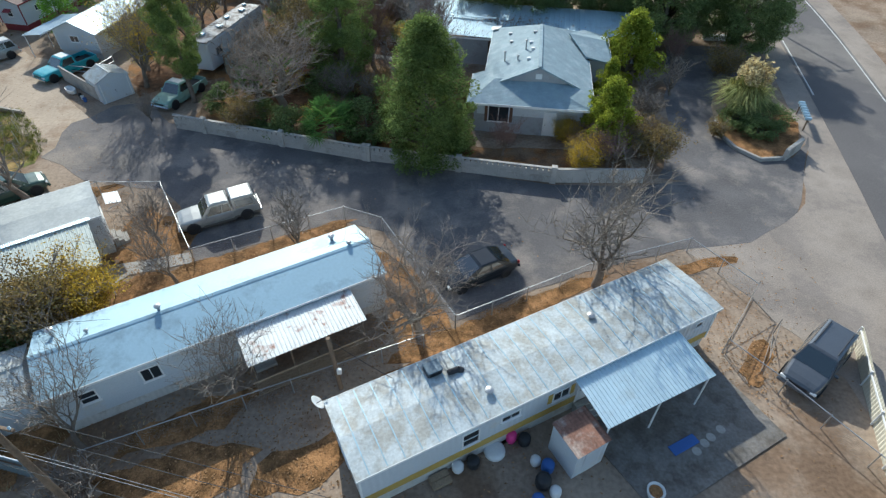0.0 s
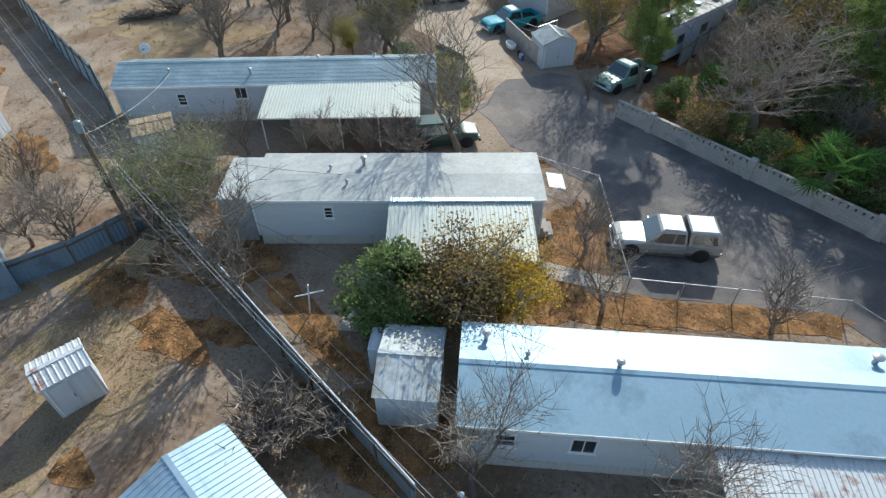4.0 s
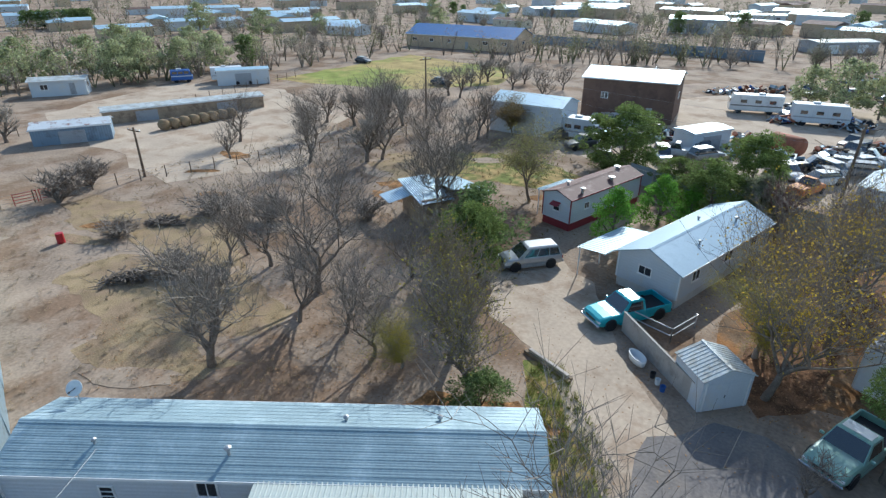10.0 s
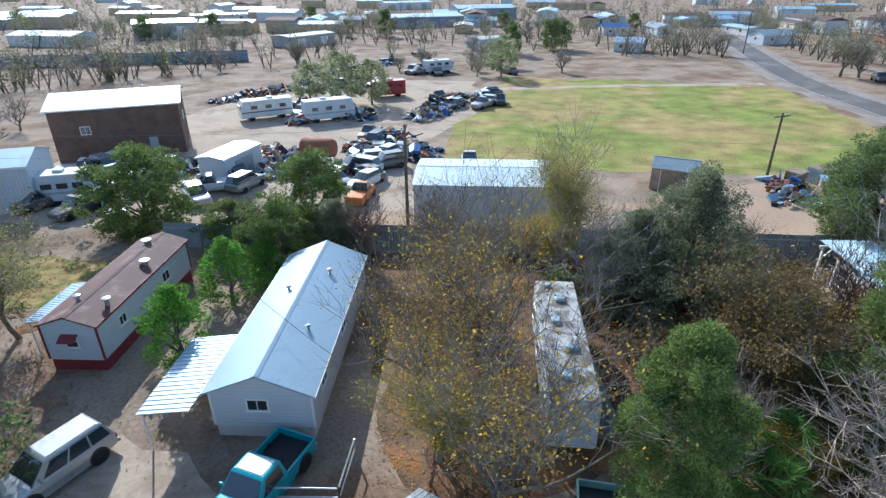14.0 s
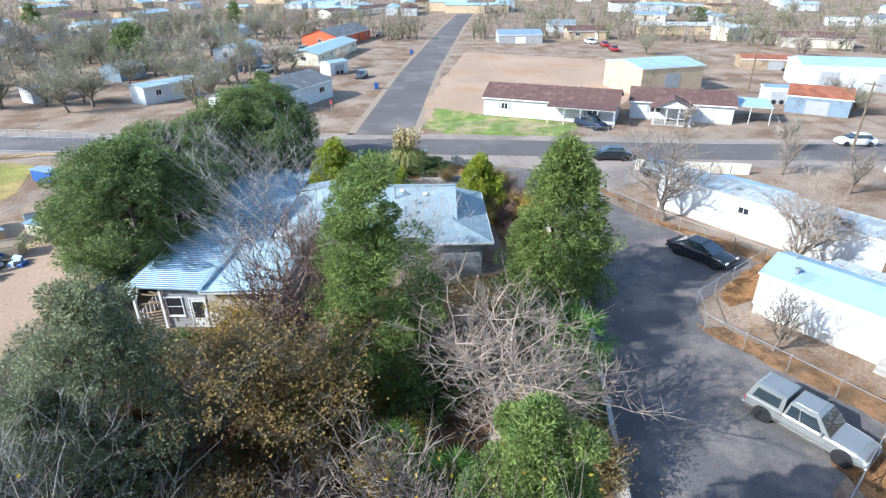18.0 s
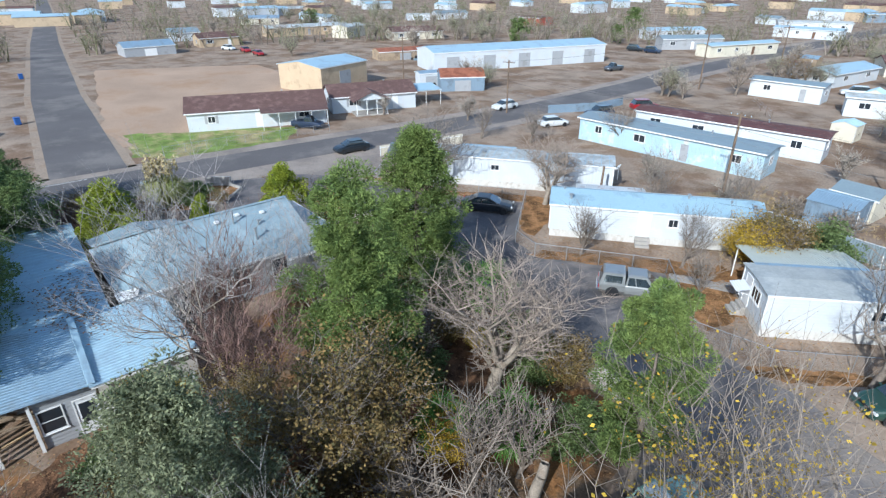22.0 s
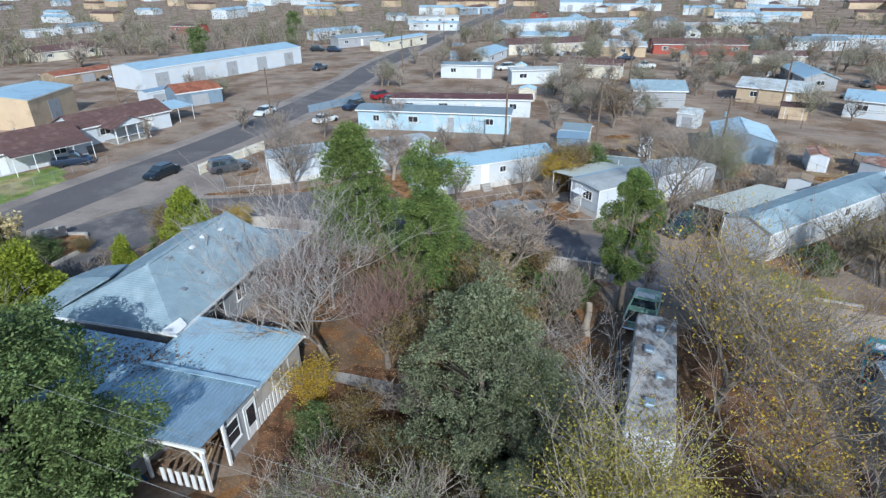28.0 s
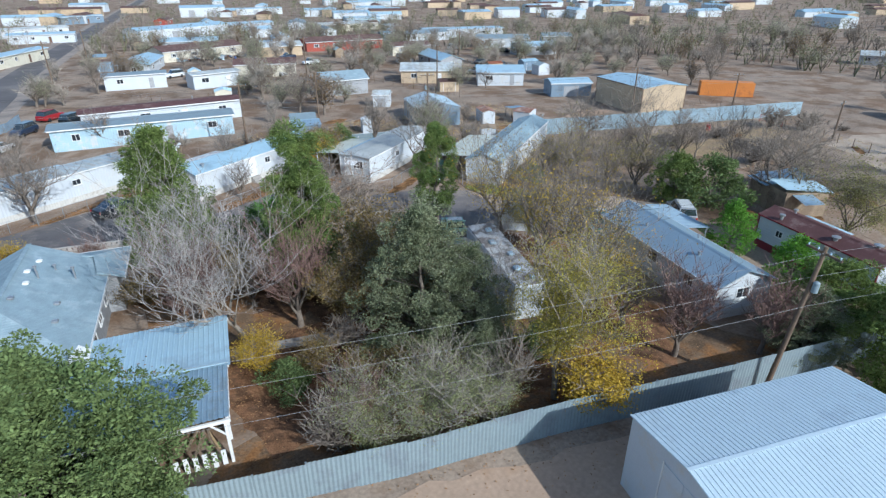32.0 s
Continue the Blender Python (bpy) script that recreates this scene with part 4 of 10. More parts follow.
# shack under bare trees
sk = thing("shack", -56.1, 57.0, 0, 65, "tumbledown shack with patched pale metal roofs", "shack")
part("wall", Shape().box(0, 0, 1.25, 5.6, 4.4, 2.5), PLANK, sk)
part("roof", Shape().sheet(3.2, 5.2, 0.2, 0.03, m=pose(-1.5, 0, 2.75, 8, 0, 0)), GALV, sk)
part("roof", Shape().sheet(3.0, 5.2, 0.2, 0.03, m=pose(1.5, 0, 2.85, -6, 4, 0)), COOLROOF, sk)
part("lean_to", Shape().sheet(2.6, 2.4, 0.2, 0.03, m=pose(-3.8, 1.0, 2.3, 0, -10, 0)), GALV, sk)
part("lean_to", Shape().sheet(2.2, 2.0, 0.2, 0.03, m=pose(3.6, -0.6, 2.2, 0, 9, 0)), GALV, sk)
door(sk, side_pose("S", 5.6, 4.4, 0.8, 0.0), PLANK, PLANK, steps=False)


# house: hipped roof with a gable over a lower front skirt, an east wing, and metal sheets behind
def slab(shape, top, faces, thick=0.13):
    """Sloping roof planes with thickness: top corners, the planes, and their outer edge closed round."""
    n = len(top)
    low = [(x, y, z - thick) for x, y, z in top]
    edges = {}
    for f in faces:
        for i, j in zip(f, f[1:] + f[:1]):
            edges[(i, j)] = True
    rim = [(i, j) for i, j in edges if (j, i) not in edges]
    return shape.add(list(top) + low, [tuple(f) for f in faces] + [tuple(n + i for i in reversed(f)) for f in faces] + [(j, i, n + i, n + j) for i, j in rim])


def house():
    t = thing("house", 7.9, 46.6, 0, -8, "grey-sided house with a blue-grey shingled roof and white fascia", "house")
    b = Shape().box(0.2, 0.3, 1.5, 7.7, 13.8, 3.0)
    b.box(5.1, 4.55, 1.45, 2.2, 5.4, 2.9).box(-4.1, -4.6, 1.4, 1.0, 3.9, 2.8)
    part("wall", b, GREYSIDE, t)
    part("upper_siding", Shape().box(-0.2, -6.63, 2.3, 8.3, 0.05, 1.3), WHITE, t, "white board siding over the grey lower wall")
    r = Shape()
    e, top = 2.98, 5.05
    slab(r, [(-4.15, -4.9, e), (0.3, -4.9, top), (4.75, -4.9, e), (4.75, 7.75, e), (-4.15, 7.75, e), (0.3, 3.9, top)],
         [[0, 1, 5, 4], [1, 2, 3, 5], [3, 4, 5]])
    part("roof", r, SHINGLE, t)
    sk = Shape()
    slab(sk, [(-5.15, -7.25, 2.86), (4.6, -7.25, 2.86), (4.6, -4.6, 3.42), (0.3, -4.55, 3.95), (-3.2, -4.55, 3.7), (-5.15, -2.2, 2.86), (-3.6, -2.2, 3.42)],
         [[0, 1, 2, 3, 4], [0, 4, 6, 5]])
    part("front_roof", sk, SHINGLE, t, "lower shingled skirt over the front of the house")
    ew = Shape()
    slab(ew, [(6.75, 1.5, 2.9), (6.75, 7.6, 2.9), (6.2, 4.55, 3.65), (2.9, 4.55, 4.15), (4.4, 1.5, 3.35), (4.4, 7.6, 3.35)],
         [[0, 2, 3, 4], [0, 1, 2], [1, 5, 3, 2]])
    part("wing_roof", ew, SHINGLE, t, "shingled roof of the east wing")
    part("gable_wall", Shape().add([(-2.1, -4.82, 3.75), (2.7, -4.82, 3.75), (0.3, -4.82, 4.9), (-2.1, -4.7, 3.75), (2.7, -4.7, 3.75), (0.3, -4.7, 4.9)], [(0, 1, 2), (5, 4, 3), (0, 3, 4, 1), (1, 4, 5, 2), (2, 5, 3, 0)]), GREYSIDE, t, "small grey gable over the front")
    part("gable_vent", Shape().box(0.3, -4.85, 4.25, 0.5, 0.05, 0.42), TRIM, t)
    part("ridge_cap", Shape().box(0.3, -0.5, top + 0.02, 0.3, 8.8, 0.05, bevel=0.02), SHINGLE, t)
    for x0, y0, x1, y1, z in ((-4.17, -2.2, -4.17, 7.75, 2.9), (-4.15, 7.77, 4.75, 7.77, 2.9), (-5.15, -7.27, 4.6, -7.27, 2.79), (-5.17, -7.25, -5.17, -2.2, 2.79), (6.77, 1.5, 6.77, 7.6, 2.83), (4.77, -4.9, 4.77, 1.5, 2.9)):
        part("fascia", Shape().box((x0 + x1) / 2, (y0 + y1) / 2, z, abs(x1 - x0) + 0.03, abs(y1 - y0) + 0.03, 0.18), TRIM, t, "white fascia board")
    part("corner_flashing", Shape().add([(-4.3, 7.9, 3.08), (-3.3, 7.9, 3.22), (-3.7, 6.6, 3.35), (-4.3, 6.9, 3.12), (-4.3, 7.9, 3.0), (-3.3, 7.9, 3.0)], [(0, 1, 2, 3), (4, 5, 1, 0)]), TRIM, t, "bent white flashing at the roof corner")
    for y, w, h in ((-2.4, 1.6, 1.2), (0.6, 1.0, 1.1), (6.2, 1.0, 1.1)):
        window(t, pose(-3.65, y, 1.75, 0, 0, 90), w, h, TRIM)
    window(t, pose(-3.65, 3.6, 1.1, 0, 0, 90), 1.9, 1.95, TRIM)
    window(t, pose(-2.6, -6.66, 1.75, 0, 0, 180), 1.6, 1.3, TRIM, 2, shutter=BROWNTRIM)
    window(t, pose(6.2, 5.0, 1.75, 0, 0, -90), 1.2, 1.1, TRIM)
    window(t, pose(4.05, -2.5, 1.75, 0, 0, -90), 1.2, 1.1, TRIM)
    door(t, pose(1.5, -6.66, 0.1, 0, 0, 180), TRIM, TRIM, steps=False)
    for x, y, h in ((-2.6, -1.2, 0.75), (-1.5, -1.9, 0.3), (-0.9, -0.4, 0.75)):
        vent_pipe(t, x, y, top - abs(x - 0.3) / 4.45 * 2.07, 0.06, h, mt=GALVPIPE)
    for x, y in ((-0.6, -2.6), (-0.3, -0.9), (-0.5, 0.6), (-0.2, 2.6), (-2.2, 2.4), (-2.4, 4.4)):
        part("roof_vent", Shape().box(x, y, top - abs(x - 0.3) / 4.45 * 2.07 + 0.07, 0.34, 0.34, 0.16, bevel=0.04), TRIM if y < 1 else GALVPIPE, t)
    return t


house()

# metal-roofed rear addition: two ribbed sheets meeting at a flashing, an open porch at the north end, a long shed roof to the east
ad = thing("rear_addition", -2.4, 54.0, 0, -10, "long rear addition under ribbed pale blue metal sheets", "addition")
part("roof_sheet", Shape().sheet(7.2, 4.9, 0.26, 0.035, m=pose(3.55, 2.4, 2.82, -2.0, 1.0, 0), square=True), COOLROOF, ad, "pale blue ribbed sheet roof")
part("roof_sheet", Shape().sheet(7.6, 4.5, 0.24, 0.045, m=pose(3.9, 6.9, 2.84, 2.4, 1.0, 0), square=True), GALV, ad, "bright ribbed sheet roof over the porch")
part("roof_sheet", Shape().sheet(15.4, 6.4, 0.5, 0.03, m=pose(14.95, 5.9, 2.78, 1.5, 0, 0), square=True), COOLROOF, ad, "leaf-strewn metal sheet roof behind the house")
part("flashing", Shape().box(3.5, 4.72, 2.97, 7.0, 0.34, 0.05, bevel=0.015), COOLROOF, ad, "raised flashing strip between the roof sheets")
for x in (0.06, 22.6):
    part("fascia", Shape().box(x, 2.4 if x < 1 else 5.9, 2.68, 0.05, 4.8 if x < 1 else 6.3, 0.16), TRIM, ad)
part("fascia", Shape().box(3.55, -0.06, 2.66, 7.2, 0.05, 0.16), TRIM, ad)
part("wall", Shape().box(0.5, 2.3, 1.3, 0.12, 4.5, 2.6), BLOCK, ad)
part("wall", Shape().box(3.6, 0.3, 1.3, 6.2, 0.12, 2.6), GREYSIDE, ad)
part("wall", Shape().box(0.55, 5.9, 1.3, 0.12, 2.5, 2.6), GREYSIDE, ad)
part("wall", Shape().box(4.2, 7.1, 1.3, 0.12, 4.6, 2.6), GREYSIDE, ad)
part("wall", Shape().box(15.0, 3.2, 1.3, 15.0, 0.12, 2.6), GREYSIDE, ad)
part("wall", Shape().box(22.3, 5.9, 1.3, 0.12, 5.6, 2.6), WHITE, ad)
part("wall", Shape().box(15.0, 8.7, 1.3, 15.0, 0.12, 2.6), GREYSIDE, ad)
for k in range(14):
    part("picket", Shape().box(0.42, 0.4 + 0.34 * k, 0.6, 0.04, 0.2, 1.1), TRIM, ad)
door(ad, pose(0.46, 5.2, 0.05, 0, 0, 90), TRIM, TRIM, steps=False)
part("door_glass", Shape().box(0.41, 5.2, 1.3, 0.03, 0.6, 1.1), GLASS, ad)
window(ad, pose(0.46, 2.2, 1.75, 0, 0, 90), 1.6, 0.9, TRIM, 2)
window(ad, pose(0.48, 6.6, 1.5, 0, 0, 90), 0.9, 1.2, TRIM, 2, horizontal=False)
for px, py in ((0.35, 8.9), (3.6, 8.95), (7.2, 8.95), (0.4, 7.3)):
    part("post", Shape().box(px, py, 1.32, 0.14, 0.14, 2.64), TRIM, ad)
part("beam", Shape().box(3.8, 8.95, 2.60, 7.4, 0.12, 0.16), TRIM, ad)
for k in range(6):
    part("railing_board", Shape().box(0.7 + 0.42 * k, 9.0, 0.5 - 0.05 * (k % 2), 0.22, 0.05, 0.9), TRIM, ad)
part("brace", Shape().tube((0.35, 8.9, 1.7), (1.1, 8.9, 2.55), 0.05, 0.05, 4), TRIM, ad)
for k in range(9):
    part("stacked_lumber", Shape().box(1.1 + 0.16 * k, 8.0 + 0.1 * (k % 3), 0.75 + 0.05 * k, 0.1, 1.9, 0.06, 20 - 8 * k, m=pose(0, 0, 0, 3 * (k % 4), 0, 0)), FRESHWOOD if k % 3 == 0 else PLANK, ad)
rl_ = random.Random(8)
lv_ = Shape()
for k in range(620):
    u, w = rl_.gauss(9.0, 2.6), rl_.gauss(4.4, 1.1)
    if not (6.0 < u < 16 and 2.9 < w < 7.0 or 3.5 < u <= 6.9 and 2.6 < w < 4.4):
        continue
    z = 2.78 + (w - 5.9) * 0.026 + 0.045 if u > 7.2 else 2.93
    a, q = rl_.uniform(0, 6.283), rl_.uniform(0.05, 0.12)
    c_, d_ = math.cos(a) * q, math.sin(a) * q
    lv_.add([(u - c_, w - d_, z), (u + d_ * 0.6, w - c_ * 0.6, z + 0.02), (u + c_, w + d_, z), (u - d_ * 0.6, w + c_ * 0.6, z + 0.015)], [(0, 1, 2, 3)])
tagged(part("roof_leaves", lv_, LITTER, ad, "dead leaves lying in drifts on the metal roof"), kind="stuff")

# ---- vehicles ----
def wheel(parent, x, y, r=0.36, w=0.24):
    wh = new("wheel")
    wh.parent = parent
    s = 1 if y > 0 else -1
    wh.matrix_basis = pose(x, y, r, -90 * s, 0, 0)
    part("tyre", Shape().lathe([(r * 0.62, -w / 2), (r * 0.93, -w / 2), (r, -w * 0.3), (r, w * 0.3), (r * 0.93, w / 2), (r * 0.62, w / 2)], 20), RUBBER, wh, smooth=True)
    rim = Shape().lathe([(r * 0.62, -w * 0.3), (r * 0.62, w * 0.42), (r * 0.52, w * 0.42), (r * 0.46, w * 0.25), (r * 0.15, w * 0.25), (r * 0.13, w * 0.4), (0.01, w * 0.4)], 20)
    part("rim", rim, CHROME, wh)
    return wh


def greenhouse(parent, prof, wb, wt, zb, paint_mat, posts=(), glass_sides=(), name="cabin"):
    """A cabin tapering upwards: prof is (x_back_base, x_back_top, x_front_top, x_front_base, z_top)."""
    xb, xbt, xft, xf, zt = prof
    c = Shape()
    v = [(xb, -wb, zb), (xf, -wb, zb), (xf, wb, zb), (xb, wb, zb), (xbt, -wt, zt - 0.05), (xft, -wt, zt - 0.05), (xft, wt, zt - 0.05), (xbt, wt, zt - 0.05),
         (xbt + 0.09, -wt + 0.09, zt), (xft - 0.12, -wt + 0.09, zt), (xft - 0.12, wt - 0.09, zt), (xbt + 0.09, wt - 0.09, zt)]
    c.add(v, [(0, 1, 5, 4), (1, 2, 6, 5), (2, 3, 7, 6), (3, 0, 4, 7), (4, 5, 9, 8), (5, 6, 10, 9), (6, 7, 11, 10), (7, 4, 8, 11), (8, 9, 10, 11)])
    part(name, c, paint_mat, parent)

    def glass(quad, label, lift=0.012):
        a, b, d, e = [Vector(p) for p in quad]
        nrm = (b - a).cross(e - a).normalized() * lift
        cen = (a + b + d + e) / 4
        if nrm.dot(cen - Vector(((xb + xf) / 2, 0, zb))) < 0:
            nrm = -nrm
        q = [p + nrm for p in (a, b, d, e)]
        part(label, Shape().add(q + [p - nrm * 0.5 for p in (a, b, d, e)], [(0, 1, 2, 3), (7, 6, 5, 4), (0, 4, 5, 1), (1, 5, 6, 2), (2, 6, 7, 3), (3, 7, 4, 0)]), CARGLASS, parent)

    def lerp(p, q, s):
        return tuple(a + (b - a) * s for a, b in zip(p, q))
    z1 = 0.86
    f = [(xf, -wb * 0.93, zb), (xf, wb * 0.93, zb), (xft, wt * 0.93, zt - 0.05), (xft, -wt * 0.93, zt - 0.05)]
    glass([lerp(f[0], f[3], 0.06), lerp(f[1], f[2], 0.06), lerp(f[1], f[2], 0.95), lerp(f[0], f[3], 0.95)], "windscreen")
    f = [(xb, -wb * 0.9, zb), (xb, wb * 0.9, zb), (xbt, wt * 0.9, zt - 0.05), (xbt, -wt * 0.9, zt - 0.05)]
    glass([lerp(f[0], f[3], 0.1), lerp(f[1], f[2], 0.1), lerp(f[1], f[2], 0.9), lerp(f[0], f[3], 0.9)], "rear_window")
    for s in (-1, 1):
        for u0, u1 in glass_sides:
            lo0, lo1 = lerp((xb, s * wb, zb), (xf, s * wb, zb), u0), lerp((xb, s * wb, zb), (xf, s * wb, zb), u1)
            hi0, hi1 = lerp((xbt, s * wt, zt - 0.05), (xft, s * wt, zt - 0.05), max(0.03, u0)), lerp((xbt, s * wt, zt - 0.05), (xft, s * wt, zt - 0.05), min(0.97, u1))
            glass([lerp(lo0, hi0, 0.08), lerp(lo1, hi1, 0.08), lerp(lo1, hi1, z1), lerp(lo0, hi0, z1)], "side_window")


def body_stations(kind, h, w):
    """Cross-sections of a car body from back to front: x, half width, underside, top, corner radius."""
    if kind == "sedan":
        return [(-h, w * 0.82, 0.4, 0.78, 0.08), (-h + 0.1, w * 0.92, 0.3, 0.9, 0.1), (-h + 0.5, w * 0.98, 0.22, 0.97, 0.11), (-0.9, w, 0.2, 0.98, 0.1), (0.6, w, 0.2, 0.96, 0.1),
                (h - 1.1, w * 0.99, 0.2, 0.92, 0.12), (h - 0.5, w * 0.95, 0.22, 0.82, 0.12), (h - 0.14, w * 0.84, 0.26, 0.69, 0.1), (h, w * 0.66, 0.34, 0.58, 0.08)]
    if kind == "suv":
        return [(-h, w * 0.9, 0.42, 0.98, 0.07), (-h + 0.08, w * 0.97, 0.34, 1.05, 0.08), (-h + 0.6, w, 0.28, 1.07, 0.08), (0.8, w, 0.28, 1.06, 0.09), (h - 0.9, w * 0.99, 0.28, 1.03, 0.12),
                (h - 0.4, w * 0.96, 0.3, 0.96, 0.13), (h - 0.1, w * 0.88, 0.34, 0.86, 0.12), (h, w * 0.76, 0.42, 0.74, 0.08)]
    back = -h + (2.05 if kind == "pickup" else 1.75)
    return [(back - 0.02, w * 0.99, 0.36, 1.02, 0.06), (back + 0.2, w, 0.3, 1.03, 0.07), (0.9, w, 0.3, 1.02, 0.08), (h - 1.0, w * 0.99, 0.3, 1.01, 0.12),
            (h - 0.4, w * 0.97, 0.32, 0.96, 0.13), (h - 0.1, w * 0.92, 0.36, 0.88, 0.12), (h, w * 0.84, 0.42, 0.76, 0.08)]


def loft(stations):
    """A skin over rounded cross-sections, closed at both ends."""
    sh = Shape()
    rings = []
    for x, hw, z0, z1, r in stations:
        right = [(hw - 0.1, z0), (hw - 0.02, z0 + 0.1), (hw + 0.015, z0 + (z1 - z0) * 0.5), (hw - 0.025, z1 - r), (hw - 0.025 - r * 0.45, z1 - r * 0.3), (hw - 0.025 - r * 1.4, z1)]
        rings.append([(x, -y, z) for y, z in right] + [(x, 0, z1 + 0.02)] + [(x, y, z) for y, z in reversed(right)])
    n = len(rings[0])
    faces = [tuple(range(n)), tuple(range(len(rings) * n - 1, (len(rings) - 1) * n - 1, -1))]
    for k in range(len(rings) - 1):
        for i in range(n):
            j = (i + 1) % n
            faces.append((k * n + j, k * n + i, k * n + n + i, k * n + n + j))
    return sh.add([p for ring in rings for p in ring], faces)


def vehicle(name, x, y, rz, kind, colour, label, lower=None, category="car", L=4.8, W=1.82, roof_mat=None, scale=1.0, topper=None, rack=False):
    """Front towards local +x."""
    t = thing(name, x, y, 0, rz, label, category)
    h = L / 2
    w = W / 2
    lower = lower or colour
    if kind == "sedan":
        cab, zb = (-h + 0.5, -h + 1.4, 0.25, 1.3, 1.44), 0.92
        sides, r = ((0.14, 0.44), (0.47, 0.82)), 0.34
    elif kind == "suv":
        cab, zb = (-h + 0.08, -h + 0.36, 0.5, 1.25, 1.74), 1.02
        sides, r = ((0.04, 0.28), (0.31, 0.57), (0.6, 0.88)), 0.38
    else:
        bed0 = -h + 0.05
        back = -h + (2.05 if kind == "pickup" else 1.75)
        cab, zb = (back, back + 0.12, 0.5, 1.15, 1.72), 0.99
        sides, r = (((0.06, 0.34), (0.37, 0.85)) if kind == "pickup_ext" else ((0.12, 0.82),)), 0.39
        part("bed_floor", Shape().box((bed0 + back) / 2, 0, 0.6, back - bed0, W - 0.1, 0.12), DARKMETAL, t)
        for s in (-1, 1):
            part("bed_side", Shape().box((bed0 + back) / 2, s * (w - 0.05), 0.78, back - bed0, 0.1, 0.5, bevel=0.03), colour, t)
            part("bed_sill", Shape().box((bed0 + back) / 2, s * (w - 0.07), 0.46, back - bed0, 0.1, 0.16), lower, t)
        part("tailgate", Shape().box(bed0, 0, 0.78, 0.08, W - 0.12, 0.48, bevel=0.02), colour, t)
    part("body", loft(body_stations(kind, h, w)), colour, t, smooth=False)
    part("rocker", Shape().box(0.1, 0, 0.36, L * 0.62 if kind in ("sedan", "suv") else L * 0.4, W + 0.02, 0.16), lower, t)
    greenhouse(t, cab, w * 0.94, w * 0.76, zb, colour, glass_sides=sides)
    if roof_mat:
        part("roof_panel", Shape().box((cab[1] + cab[2]) / 2, 0, cab[4] + 0.01, cab[2] - cab[1] - 0.3, w * 1.25, 0.03, bevel=0.01), roof_mat, t)
    if rack:
        for s in (-1, 1):
            part("roof_rail", Shape().tube((cab[1] + 0.25, s * w * 0.6, cab[4] + 0.05), (cab[2] - 0.25, s * w * 0.6, cab[4] + 0.05), 0.025), DARKMETAL, t)
    if topper:
        tb = Shape()
        xb, xf = -h + 0.05, cab[0] - 0.03
        v = [(xb, -w * 0.97, 1.03), (xf, -w * 0.97, 1.03), (xf, w * 0.97, 1.03), (xb, w * 0.97, 1.03), (xb + 0.2, -w * 0.8, 1.74), (xf - 0.02, -w * 0.8, 1.74), (xf - 0.02, w * 0.8, 1.74), (xb + 0.2, w * 0.8, 1.74),
             (xb + 0.32, -w * 0.68, 1.79), (xf - 0.1, -w * 0.68, 1.79), (xf - 0.1, w * 0.68, 1.79), (xb + 0.32, w * 0.68, 1.79)]
        tb.add(v, [(0, 1, 5, 4), (1, 2, 6, 5), (2, 3, 7, 6), (3, 0, 4, 7), (4, 5, 9, 8), (5, 6, 10, 9), (6, 7, 11, 10), (7, 4, 8, 11), (8, 9, 10, 11)])
        part("topper", tb, topper, t, "white fibreglass bed topper")
        for s in (-1, 1):
            yb, yt = s * w * 0.985, s * w * 0.845
            q = [(xb + 0.25, yb, 1.16), (xf - 0.2, yb, 1.16), (xf - 0.2, yt, 1.62), (xb + 0.38, yt, 1.62)]
            part("topper_window", Shape().add(q + [(a, b - s * 0.03, c) for a, b, c in q], [(0, 1, 2, 3), (7, 6, 5, 4), (0, 4, 5, 1), (1, 5, 6, 2), (2, 6, 7, 3), (3, 7, 4, 0)]), CARGLASS, t)
        part("topper_hatch", Shape().add([(xb - 0.005, -w * 0.75, 1.14), (xb - 0.005, w * 0.75, 1.14), (xb + 0.17, w * 0.66, 1.66), (xb + 0.17, -w * 0.66, 1.66)], [(3, 2, 1, 0)]), CARGLASS, t)
    fx, rx = h - 0.85, -h + 0.95
    for wx in (fx, rx):
        for s in (-1, 1):
            wheel(t, wx, s * (w - 0.075), r)
            part("wheel_arch", Shape().lathe([(r * 1.13, -0.02), (r * 1.13, 0.02)], 20, pose(wx, s * (w + 0.004), r + 0.03, 90, 0, 0)), BLACKP, t)
    part("front_bumper", Shape().box(h + 0.02, 0, 0.45, 0.16, W * 0.98, 0.2, bevel=0.05), CHROME if kind.startswith("pickup") else lower, t)
    part("rear_bumper", Shape().box(-h - 0.04, 0, 0.48, 0.16, W * 0.96, 0.2, bevel=0.05), CHROME if kind.startswith("pickup") else lower, t)
    part("grille", Shape().box(h - 0.01, 0, 0.68, 0.06, W * 0.5, 0.16, bevel=0.02), DARKMETAL, t)
    for s in (-1, 1):
        part("headlight", Shape().box(h - 0.06, s * w * 0.76, 0.7, 0.14, 0.32, 0.14, bevel=0.03), PLASTIC, t)
        part("tail_light", Shape().box(-h + 0.02, s * w * 0.86, 0.8, 0.08, 0.16, 0.24, bevel=0.02), RED, t)
        part("mirror", Shape().box(cab[3] - 0.35, s * (w + 0.09), zb + 0.12, 0.12, 0.2, 0.14, bevel=0.03), colour, t)
    part("number_plate", Shape().box(-h - 0.125, 0, 0.52, 0.01, 0.3, 0.13), PLASTIC, t)
    return t


